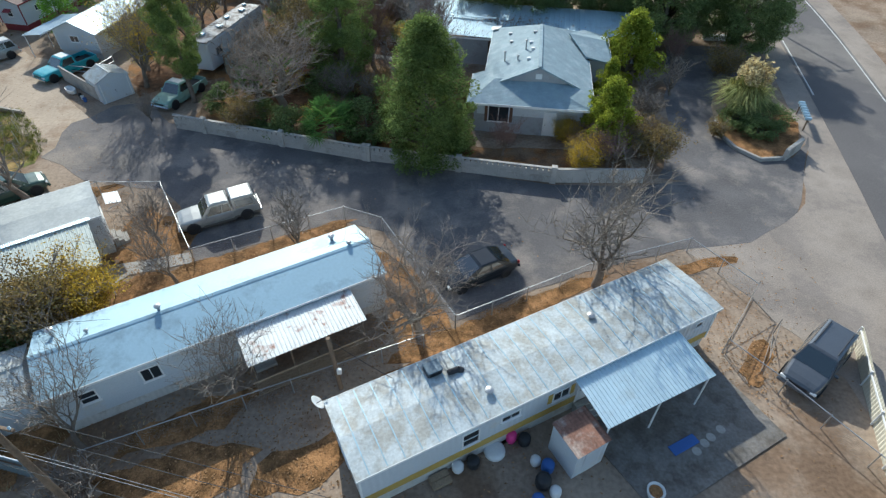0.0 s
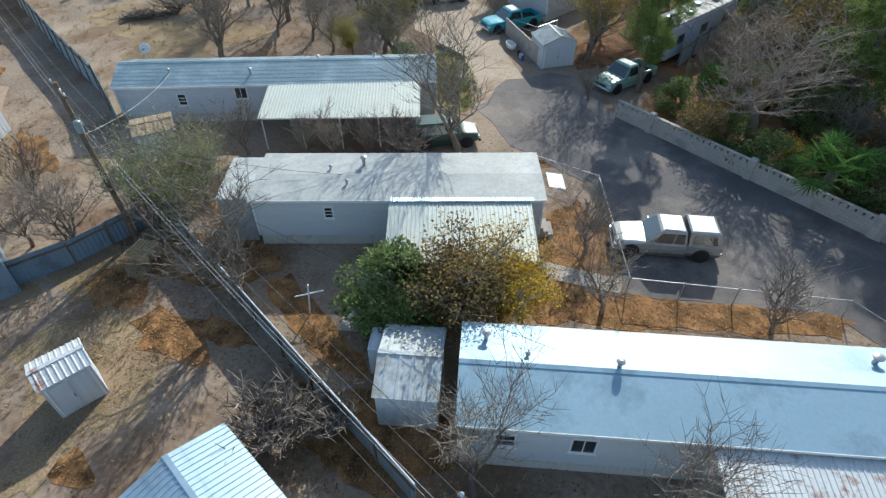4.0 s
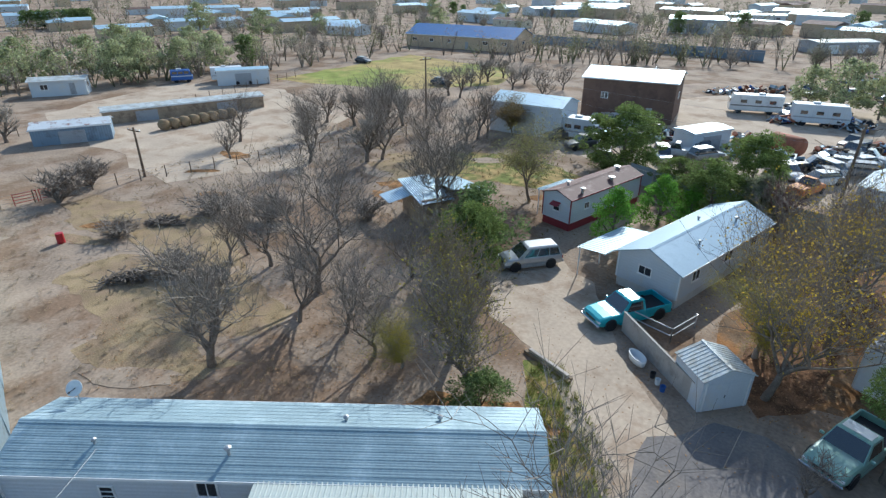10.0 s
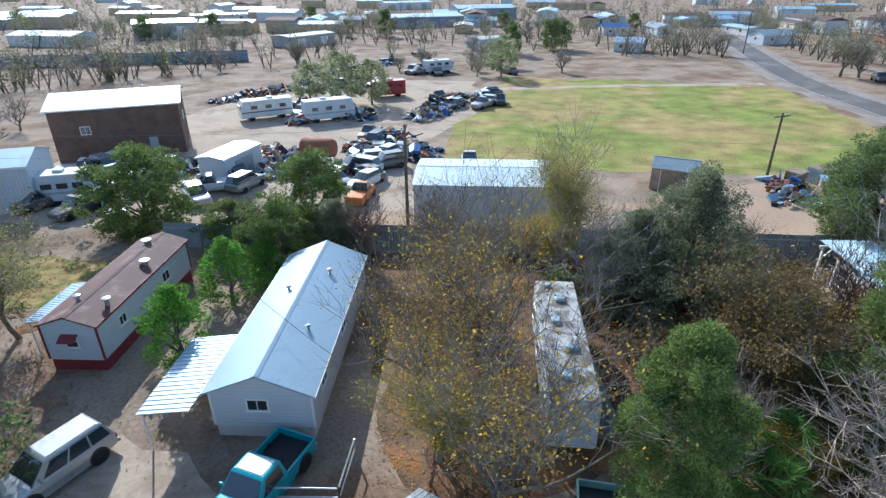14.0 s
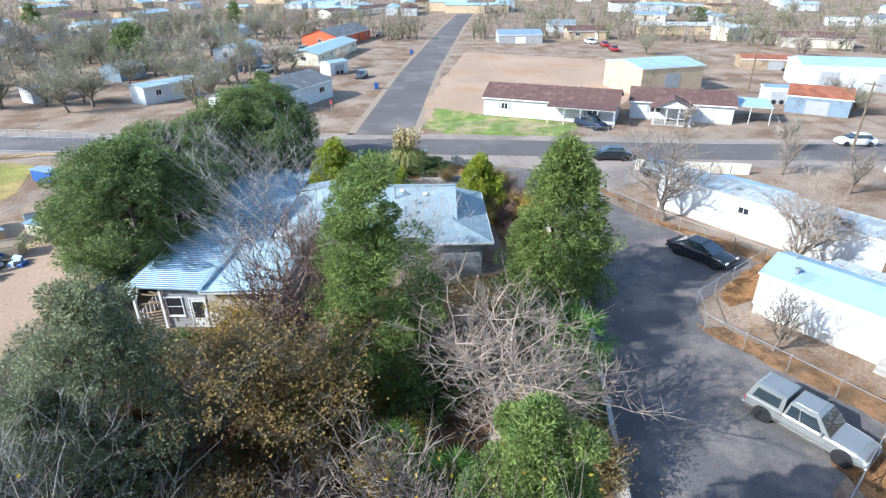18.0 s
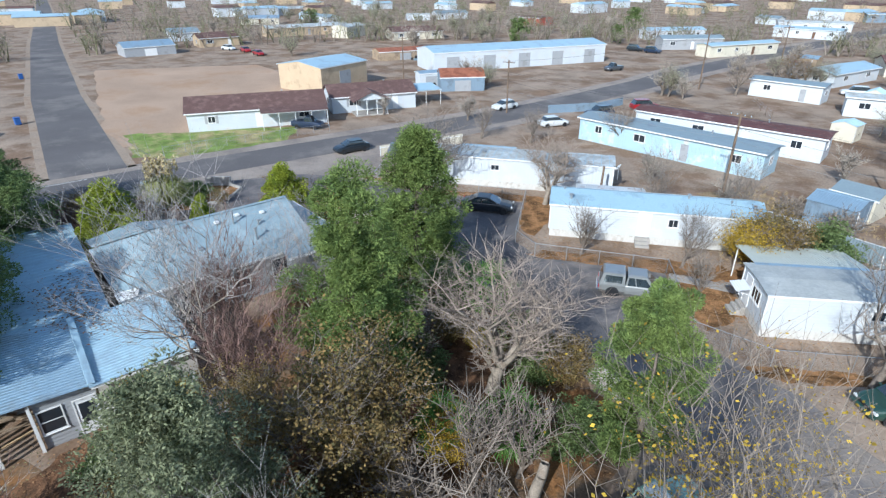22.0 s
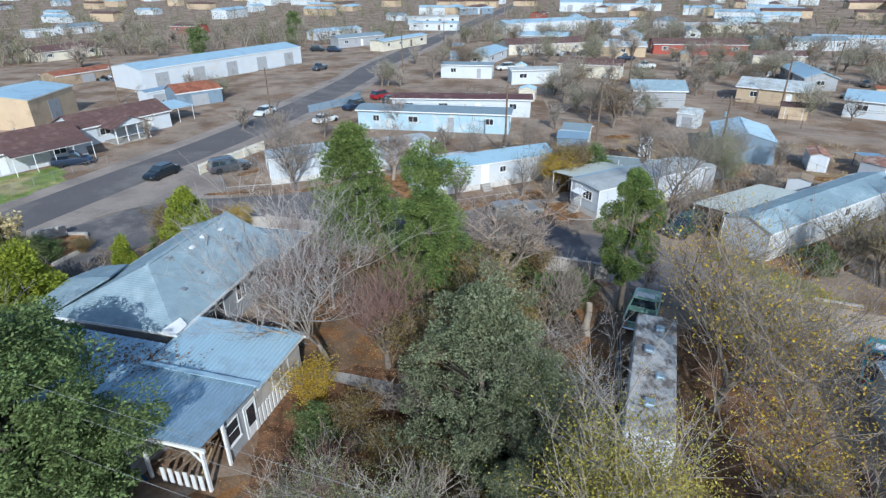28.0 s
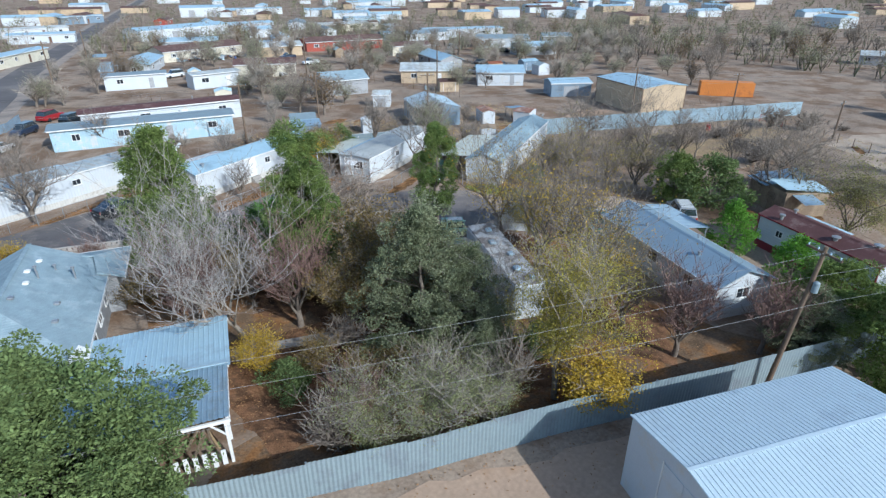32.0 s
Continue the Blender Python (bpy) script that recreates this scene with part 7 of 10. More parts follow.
for (x0, y0), (x1, y1) in (((15.0, 18.3), (18.1, 22.2)), ((18.1, 19.4), (16.4, 16.9))):
    x0, y0, x1, y1 = x0 - 16.6, y0 - 20, x1 - 16.6, y1 - 20
    gf = Shape()
    for z in (0.1, 1.25):
        gf.tube((x0, y0, z), (x1, y1, z), 0.02, 0.02, 6)
    for x, y in ((x0, y0), (x1, y1)):
        gf.tube((x, y, 0), (x, y, 1.35), 0.025, 0.025, 6)
    gf.tube((x0, y0, 0.1), (x1, y1, 1.25), 0.02, 0.02, 5)
    part("gate_frame", gf, mat("dull_gate_pipe", (0.22, 0.20, 0.185), 0.7, 0.3, var=0.2), gt)
sheet_fence([(-99, 34.3), (-78.7, 28.7), (-64.0, 24.8), (-55.2, 22.7), (-49.6, 20.6)], 2.3, GALV, "tall pale sheet metal fence with a dark shaded side", seed=1)
# dark sheets here put the shaded side of a pale fence into its colour
sheet_fence([(-39.4, 16.4), (-30.8, 14.3), (-24.2, 12.7), (-17.9, 11.2)], 1.6, GREYROOF, "corrugated sheet fence along the back lots, its shaded side coloured dark", seed=2)
fr = thing("fence_rail", 0, 0, 0, 0, "pale pipe rail along the sheet fence top", "rail")
for p, q in zip([(-39.4, 16.4), (-30.8, 14.3), (-24.2, 12.7)], [(-30.8, 14.3), (-24.2, 12.7), (-17.9, 11.2)]):
    part("rail", Shape().tube((p[0], p[1], 1.64), (q[0], q[1], 1.64), 0.035, 0.035, 6), WHITEV, fr)
sheet_fence([(-41.4, 2.5), (-40.6, 8.4), (-39.5, 11.4), (-39.0, 15.2)], 1.5, BLUESIDE, "blue-grey sheet fence between back yards", seed=3)
sheet_fence([(14.0, 62.0), (3.5, 64.9), (-7.4, 67.8), (-15.8, 69.5), (-25.7, 72.0), (-37.9, 74.6), (-46, 76.6)], 2.1, GREYROOF, "long weathered corrugated metal fence", seed=4, post_mat=GALVPIPE, back=1)
sheet_fence([(22.3, 19.0), (21.3, 16.2), (19.9, 11.8), (18.6, 8)], 1.25, CREAM, "cream painted sheet fence beside the parked car", seed=6, post_mat=TRIM)
sheet_fence([(-126, 184), (-54, 185)], 2.6, BLUESIDE, "distant blue-grey sheet fence round a dirt yard", seed=7, post_mat=GALVPIPE)
sheet_fence([(13.5, 26.5 - 54), (14.8, -20.5), (19.5, -14.0)], 1.3, BLUESIDE, "pale blue sheet fence by the street", seed=8, post_mat=TRIM)

# board wall, shed and odds by the trucks
bd = thing("tin_wall", 0, 0, 0, 0, "grey board wall leaning between drive and shed", "wall")
for x, y, a, w in run_of([(-35.7, 49.4), (-30.3, 45.2)], 0.9):
    part("panel", Shape().box(x, y, 0.68, w - 0.015, 0.07, 1.36, a, bevel=0.01), BLOCK, bd)
part("cap", Shape().box(-33.0, 47.3, 1.38, 6.9, 0.14, 0.05, -38), CONCRETE, bd)
gable_shed(-29.85, 46.6, -41, 2.4, 2.8, 1.95, 0.55, WHITEV, OLDROOF, "white metal shed with a grey ribbed gable roof and double doors", doors="E")
rl = thing("pipe_rail", 0, 0, 0, 0, "galvanised pipe railing round a small yard", "railing")
for p, q in (((-35.4, 50.4), (-32.9, 49.9)), ((-32.9, 49.9), (-32.2, 52.4))):
    for z in (0.5, 1.0):
        part("rail", Shape().tube((*p, z), (*q, z), 0.04, 0.04, 6), GALVPIPE, rl)
    for x, y in (p, q):
        part("post", Shape().tube((x, y, 0), (x, y, 1.05), 0.05, 0.05, 6), GALVPIPE, rl)
tb = thing("bathtub", -33.8, 46.9, 0, -38, "old white bathtub on the dirt", "bathtub")
part("shell", Shape().lathe([(0.02, 0.12), (0.30, 0.12), (0.36, 0.5), (0.42, 0.52), (0.44, 0.5), (0.40, 0.1), (0.3, 0.02), (0.02, 0.02)], 20, Matrix.Diagonal((1.65, 0.85, 0.9, 1))), PLASTIC, tb, smooth=True)
bm_ = thing("timber_beam", -37.6, 43.4, 0, -16, "weathered timber beams lying on the weeds", "timber")
for dy, dz, ln in ((-0.13, 0.1, 3.5), (0.13, 0.1, 3.3), (0.0, 0.29, 3.0)):
    part("beam", Shape().box(0.1 * dz, dy, dz, ln, 0.22, 0.18, 1.5 * dy, bevel=0.02), PLANK if dz < 0.2 else mat("pale_timber", (0.46, 0.41, 0.36), 0.9, var=0.2, scale=1.0, fine=14, bump=0.3), bm_)
for i, (x, y, c) in enumerate(((-32.2, 45.7, PLASTIC), (-31.8, 45.3, BLUEP), (-32.6, 46.1, BLACKP))):
    bk = thing("bucket", x, y, 0, 0, "plastic bucket beside the board wall", "bucket", "buckets")
    part("shell", Shape().lathe([(0.02, 0.02), (0.13, 0.0), (0.16, 0.34), (0.15, 0.34), (0.12, 0.04)], 14), c, bk)

# sheds of the back lots
gable_shed(-20.75, 14.9, 29, 2.3, 3.3, 2.05, 0.45, WHITEV, OLDROOF, "white shed with a grey gabled roof", ribbed=False, doors="W")
sb = thing("cooler_box", -22.6, 15.3, 0, 29, "boxy white side cupboard against the shed", "cupboard")
part("body", Shape().box(0, 0, 0.85, 0.9, 1.2, 1.7, bevel=0.04), WHITEV, sb)
gable_shed(-44.9, 20.4, 60, 2.3, 2.1, 1.9, 0.2, WHITEV, PLANK, "small white shed with a brown roof", ribbed=False)
gable_shed(-32.0, 7.2, 76, 1.8, 1.5, 2.0, 0.25, WHITEV, RUSTY, "narrow white shed with rust-streaked sheets")
gable_shed(-51.1, 10.8, 72, 3.9, 2.0, 1.9, 0.3, WHITEV, REDBROWN, "white shed with a rust-red ribbed roof", doors="E")
gable_shed(-56.4, 14.2, 124, 2.6, 3.6, 1.9, 0.2, WHITEV, REDBROWN, "white shed with a patched rusty roof", doors="E")
gable_shed(-44.2, 5.3, 76, 9.0, 6.9, 2.8, 0.9, BLUESIDE, GALV, "blue-grey workshop with a pale corrugated roof", name="workshop", category="workshop", doors="W")
gable_shed(-22.8, 6.7, -10, 3.8, 3.8, 2.4, 0.45, BLUESIDE, GALV, "workshop with a pale blue corrugated roof", name="workshop", category="workshop", doors="W")
ls = thing("lean_to", -57.0, 10.8, 0, -10, "low lean-to of pale metal sheets", "lean-to")
part("roof_sheet", Shape().sheet(2.6, 2.6, 0.2, 0.03, m=pose(0, 0, 1.7, 6, 0, 0)), GALV, ls)
for px in (-1.1, 1.1):
    for py in (-1.1, 1.1):
        part("post", Shape().tube((px, py, 0), (px, py, 1.65), 0.05, 0.05, 6), POLEWOOD, ls)
gable_shed(-20.3, 78.0, -13.5, 11.2, 7.0, 4.1, 0.45, WHITEV, PALEROOF, "white metal building with a ribbed bluish roof", name="metal_building", category="metal building", doors="E")
gable_shed(0.2, 82.0, -36, 4.2, 3.4, 2.2, 0.7, PLANK, GREYROOF, "weathered wooden hut with a grey roof", name="hut", category="hut")
cn = thing("shipping_container", -103.6, 17.0, 0, 135, "bright orange shipping container", "container")
part("body", Shape().box(0, 0, 1.35, 9.6, 2.45, 2.6, bevel=0.03), ORANGE, cn)
for s in (-1, 1):
    part("door_leaf", Shape().box(4.82, s * 0.6, 1.35, 0.05, 1.1, 2.4), ORANGE, cn)
home(-81.6, 14.8, 80, 13.0, 9.0, 4.4, 0.5, wall=TAN, roof=COOLROOF, skirt_h=0.01, windows=(), doors=(), name="metal_building", category="metal building", label="tan metal barn with a bright pale roof", trim=BROWNTRIM)

# old trailer among the trees, panel fence beside it
ot = thing("old_trailer", -21.6, 55.7, 0, 75, "derelict travel trailer with a stained peeling roof", "trailer")
part("body", Shape().box(0, 0, 1.75, 10.3, 2.25, 2.6, bevel=0.12), WHITEV, ot)
part("roof", Shape().box(0, 0, 3.1, 10.2, 2.2, 0.1, bevel=0.05), mat("peeling_trailer_roof", (0.52, 0.52, 0.51), 0.7, var=0.15, scale=1.0, bump=0.3, stain=(0.20, 0.17, 0.15), amount=0.7, stain_scale=0.9), ot)
for x, y, r in ((-3.6, 0.2, 0.35), (-1.4, -0.3, 0.4), (0.8, 0.3, 0.35), (3.0, -0.1, 0.4), (4.4, 0.4, 0.25)):
    part("roof_vent", Shape().box(x, y, 3.25, r * 1.5, r * 1.3, 0.22, bevel=0.06), GALV, ot)
for x in (-3.5, 0, 3.5):
    window(ot, side_pose("S", 10.3, 2.25, x, 1.9), 0.9, 0.6, CHROME)
    window(ot, side_pose("N", 10.3, 2.25, x, 1.9), 0.9, 0.6, CHROME)
wheel(ot, -0.5, -1.05, 0.35)
wheel(ot, -0.5, 1.05, 0.35)
part("hitch", Shape().box(5.9, 0, 0.45, 1.0, 0.12, 0.12), DARKMETAL, ot)
sheet_fence([(-20.9, 51.0), (-19.7, 58.8)], 1.9, COOLROOF, "upright white panel screen beside the trailer", pitch=0.4, seed=9, name="panel_screen")
for x, y, h, r in ((-19.4, 48.5, 4.4, 0.32), (-17.6, 46.8, 3.0, 0.26)):
    st, fi, _ = grow(int(h * 10), h, 0.5, r, levels=1, trunk=0.55, split=4, twig_r=0.11, ratio=0.35)
    lp = thing("lopped_trunk", x, y, 0, 0, "pale lopped tree trunk with stub limbs", "tree trunk")
    part("trunk", st, PALEBARK, lp, smooth=True)

# open storage shelter and clutter in the wooded yard
sl = thing("carport", -13.4, 48.6, 0, 60, "low rusting sheet shelter under the trees", "carport")
part("roof_sheet", Shape().sheet(2.6, 2.0, 0.2, 0.03, m=pose(0, 0, 1.5, 5, 0, 0)), RUST, sl)
for px in (-1.1, 1.1):
    for py in (-0.8, 0.8):
        part("post", Shape().tube((px, py, 0), (px, py, 1.45), 0.05, 0.05, 6), POLEWOOD, sl)
region("walk", [(-7.5, 55.5), (-2.5, 54.2), (-2.4, 53.4), (-8.2, 54.6), (-11, 57.6), (-10.4, 58)], 0.05, CONCRETE, "narrow concrete walk in the yard", "path", jag=0.03, step=2)

# roof units and dishes
ec = thing("roof_cooler", -0.45, 14.75, 3.1, 27, "low dark weathered cooler box on the roof", "cooler")
part("case", Shape().box(0, 0, 0.2, 0.72, 0.62, 0.3, bevel=0.04), mat("dark_weathered_metal", (0.075, 0.085, 0.095), 0.6, 0.3, var=0.2), ec)
part("lid", Shape().box(0.02, 0, 0.37, 0.76, 0.66, 0.05, bevel=0.02), mat("faded_blue_metal", (0.16, 0.21, 0.25), 0.6, 0.3, var=0.2), ec)
for z in (0.13, 0.2, 0.27):
    part("louvre", Shape().box(0, -0.32, z, 0.55, 0.03, 0.03), DARKMETAL, ec)
d2 = thing("roof_duct", 0.55, 14.75, 3.1, 27, "black duct elbow lying on the roof", "duct")
part("elbow", Shape().tube((-0.35, 0, 0.16), (0.15, -0.05, 0.18), 0.13, 0.15, 10).tube((0.13, -0.04, 0.18), (0.32, -0.1, 0.02), 0.15, 0.17, 10), DARKMETAL, d2)


def dish(x, y, z, rz, label, pole=0.6):
    t = thing("satellite_dish", x, y, z, rz, label, "satellite dish")
    part("mast", Shape().tube((0, 0, -0.1), (0, 0, pole), 0.03, 0.03, 8), GALVPIPE, t)
    part("reflector", Shape().lathe([(0.01, 0.0), (0.2, 0.03), (0.34, 0.09), (0.36, 0.1), (0.34, 0.11), (0.2, 0.05), (0.01, 0.02)], 20, pose(0, 0, pole, 50, 0, 0)), PLASTIC, t, smooth=True)
    part("feed_arm", Shape().tube((0, 0.05, pole), (0, -0.42, pole + 0.12), 0.018, 0.018, 6).box(0, -0.44, pole + 0.12, 0.06, 0.08, 0.06), DARKMETAL, t)
    return t


dish(-5.4, 13.1, 2.0, 120, "white satellite dish on a bracket by the roof edge", 1.1)
dish(-51.0, 24.9, 3.1, 40, "grey satellite dish on the roof ridge", 0.6)

# yard clutter by the south home
ck = thing("half_barrel_planter", 9.2, 10.6, 0, 0, "white tub planter with dead plants", "planter")
part("tub", Shape().lathe([(0.02, 0.0), (0.3, 0.0), (0.4, 0.45), (0.36, 0.45), (0.3, 0.36), (0.02, 0.36)], 18), PLASTIC, ck)
part("soil", Shape().lathe([(0.01, 0.36), (0.3, 0.37), (0.01, 0.39)], 14), LITTER, ck)
for x, y in ((12.2, 13.0), (12.6, 13.3), (13.2, 13.7), (11.7, 12.6)):
    ss = thing("stepping_stone", x, y, 0.0, 0, "round concrete stepping stone", "stepping stone", "stepping stones")
    part("stone", Shape().lathe([(0.01, 0.0), (0.24, 0.0), (0.24, 0.05), (0.2, 0.07), (0.01, 0.07)], 14), CONCRETE, ss)
for x, y, r, h, m_, nm, lb in ((3.2, 13.1, 0.25, 0.7, PINKP, "toy_chair", "pink plastic toy lying by the wall"), (2.4, 12.5, 0.5, 0.35, PLASTIC, "wash_tub", "white plastic tub"), (0.7, 11.7, 0.28, 0.5, PLASTIC, "bucket", "white bucket"),
                                (1.4, 11.9, 0.3, 0.6, BLACKP, "rubbish_bag", "black rubbish bag"), (3.8, 13.0, 0.3, 0.6, BLACKP, "rubbish_bag", "black rubbish bag"), (4.4, 11.0, 0.35, 0.8, BLACKP, "rubbish_bin", "black rubbish bin"),
                                (4.7, 11.7, 0.3, 0.7, BLUEP, "rubbish_bin", "blue rubbish bin"), (4.1, 10.2, 0.3, 0.6, BLUEP, "barrel", "blue plastic barrel"), (4.9, 10.6, 0.26, 0.5, PLASTIC, "bucket", "white bucket"), (4.2, 12.0, 0.24, 0.5, PLASTIC, "bucket", "white bucket")):
    cl = thing(nm, x, y, 0, 0, lb + " beside the home", nm.replace("_", " "))
    part("shell", Shape().lathe([(0.02, 0.0), (r * 0.8, 0.0), (r, h * 0.3), (r * 0.96, h * 0.85), (r * 0.7, h), (0.02, h)], 14), m_, cl, smooth=True)
st_ = thing("wooden_steps", 0.0, 11.0, 0, 27, "small wooden step platform by the wall", "steps")
for i in range(2):
    part("step", Shape().box(0, 0.3 - 0.3 * i, 0.18 + 0.0 - i * 0.0, 0.9, 0.28, 0.36 - 0.18 * i), PLANK, st_)
for k in range(4):
    wl = thing("lumber_length", 2.9 + 0.1 * k, 12.9 + 0.14 * k, 0.0, 30 + k * 3, "weathered length of lumber on the ground", "lumber", "loose lumber")
    part("plank", Shape().box(0, 0, 0.06, 2.6, 0.12, 0.1), PLANK, wl)
bl = thing("dog_mat", 11.2, 12.9, 0, 27, "blue mat on the patio edge", "mat")
part("mat", Shape().box(0, 0, 0.09, 1.5, 0.5, 0.05, bevel=0.01), BLUEP, bl)

# pallets and timber by the back fence
pb = thing("pallet_stack", -36.9, 13.7, 0, 18, "stack of pale pallets against the fence", "pallets")
for lv in range(5):
    for k in range(6):
        part("slat", Shape().box(-0.5 + 0.2 * k, 0, 0.14 * lv + 0.11, 0.12, 1.1, 0.02), FRESHWOOD, pb)
    for k in (-0.45, 0, 0.45):
        part("bearer", Shape().box(0, k, 0.14 * lv + 0.05, 1.15, 0.08, 0.09), FRESHWOOD, pb)
for k in range(7):
    wl = thing("timber", -37.6 - 0.12 * k, 15.0 + 0.05 * k, 0.0, 60 + k * 2, "leaning weathered timber by the fence", "timber", "timbers")
    part("plank", Shape().box(0, 0, 0.08 + 0.02 * k, 2.4, 0.16, 0.06), PLANK, wl)
cp = thing("clothes_prop", -27.2, 15.6, 0, 40, "bent white pipe frame in the yard", "pipe frame")
part("pipe", Shape().tube((0, 0, 0), (0.2, 0, 1.9), 0.04, 0.04, 6).tube((-0.5, 0, 1.2), (0.8, 0.2, 1.25), 0.035, 0.035, 6), TRIM, cp)
wp = thing("timber_post", -5.1, 15.9, 0, 0, "short weathered post with a meter box", "post")
part("post", Shape().tube((0, 0, 0), (-0.15, 0.1, 3.9), 0.13, 0.11, 8), POLEWOOD, wp)
part("meter_box", Shape().box(0.12, -0.1, 1.6, 0.22, 0.16, 0.36, bevel=0.02), PLASTIC, wp)


# ---- utility poles and wires ----
def pole(x, y, h, rz=0.0, lean=(0, 0), arms=1, can=False, label="weathered wooden utility pole with a crossarm", group="utility poles"):
    t = thing("utility_pole", x, y, 0, rz, label, "utility pole", group)
    top = Vector((lean[0], lean[1], h))
    part("mast", Shape().tube((0, 0, -0.1), top, 0.15, 0.1, 10), POLEWOOD, t)
    for i in range(arms):
        z = h - 0.35 - 0.7 * i
        o = top * (z / h)
        part("crossarm", Shape().box(o.x, o.y, z, 2.0, 0.09, 0.11), POLEWOOD, t)
        for s in (-0.9, -0.35, 0.35, 0.9):
            part("insulator", Shape().lathe([(0.02, 0), (0.05, 0.03), (0.03, 0.07), (0.05, 0.1), (0.01, 0.14)], 8, pose(o.x + s, o.y, z + 0.05)), GALV, t)
    if can:
        o = top * 0.8
        part("transformer", Shape().lathe([(0.02, 0), (0.16, 0.02), (0.16, 0.55), (0.1, 0.6), (0.02, 0.62)], 12, pose(o.x + 0.28, o.y, h * 0.74)), GREYROOF, t)
    return t


def wire(name, pts, r=0.014, sag=0.5, material=None, label="sagging overhead cable between wooden utility poles"):
    """One cable, hung in shallow curves from point to point."""
    line = [Vector(pts[0])]
    for a, b in zip(pts, pts[1:]):
        a, b = Vector(a), Vector(b)
        for i in range(1, 15):
            p = a.lerp(b, i / 14)
            p.z -= sag * 4 * (i / 14) * (1 - i / 14)
            line.append(p)
    side = (line[-1] - line[0]).cross(Vector((0, 0, 1))).normalized() * r
    up = Vector((0, 0, r))
    n = len(line) - 1
    faces = [(4 * i + k, 4 * i + (k + 1) % 4, 4 * i + 4 + (k + 1) % 4, 4 * i + 4 + k) for i in range(n) for k in range(4)]
    sh = Shape().add([p + o for p in line for o in (side, up, -side, -up)], faces + [(3, 2, 1, 0), (4 * n, 4 * n + 1, 4 * n + 2, 4 * n + 3)])
    return solid(name, sh, material or WIRE, label, "cable", group="overhead cables")


pole(-27.4, 72.9, 9.5, 75, (0.75, 0.15), arms=1, can=True, label="leaning wooden utility pole with a transformer")
pole(24.0, 60.2, 9.5, 75)
pole(-81.0, 85.0, 9.0, 75)
for off, z in ((0, 9.2), (-0.5, 7.6), (0.2, 6.4)):
    wire("power_cable", [(-81.0, 85.0 + off, z), (-27.2, 73.7 + off, z), (24.0, 60.2 + off, z), (60, 51 + off, z)], 0.007, 0.7, PALECABLE)
# the line over the back lots
pole(-38.6, 14.3, 9.0, -12, (0.0, -0.2), can=True)
pole(-14.0, 8.9, 9.0, -12)
pole(-71.0, 23.0, 8.4, -12)
pole(-88.0, 29.0, 7.0, -12)
for off, z in ((0.0, 8.7), (0.5, 8.6), (-0.6, 7.4), (0.1, 6.5), (0.4, 5.9)):
    wire("power_cable", [(-110, 35 + off, z), (-71.0, 23.0 + off, z), (-38.6, 14.2 + off, z), (-14.0, 8.9 + off, z), (20, 1.0 + off, z)], 0.010, 0.45, PALECABLE if z < 7 else WIRE)
wire("service_drop", [(-38.6, 14.2, 6.4), (-47.0, 24.0, 3.4)], 0.012, 0.4, PALECABLE)
wire("service_drop", [(-38.6, 14.2, 6.6), (-30.0, 21.5, 3.3)], 0.011, 0.4)
wire("service_drop", [(-38.6, 14.2, 6.2), (-16.0, 17.4, 3.5)], 0.011, 0.5)
wire("service_drop", [(-5.25, 16.0, 3.8), (-2.2, 14.2, 3.4)], 0.014, 0.1)
wire("service_drop", [(-31.9, 54.0, 3.4), (-39.2, 62, 6.0)], 0.014, 0.3)
for x, y, h in ((9.0, -50.0, 10.2), (2.5, -79, 9.8), (51.5, 106.3, 8.9), (73, 173, 10.5), (75.9, 103.9, 7.0), (-26.8, 0.8, 8.1), (-87.9, 45.4, 5.4), (10.5, 82.0, 6.9), (35.6, 66, 9.0), (24.6, 20 - 30, 8), (-60, -20, 8.5), (-78, -40, 9), (-40, -45, 9), (58, -20, 8.5)):
    pole(x, y, h, 10)
wire("power_cable", [(73, 173, 10.0), (51.5, 106.3, 8.6), (35.6, 66, 8.7), (24.0, 60.2, 9.2)], 0.014, 0.8)
wire("power_cable", [(24.6, -10, 7.8), (9.0, -50.0, 9.8), (2.5, -79, 9.4)], 0.014, 0.8)

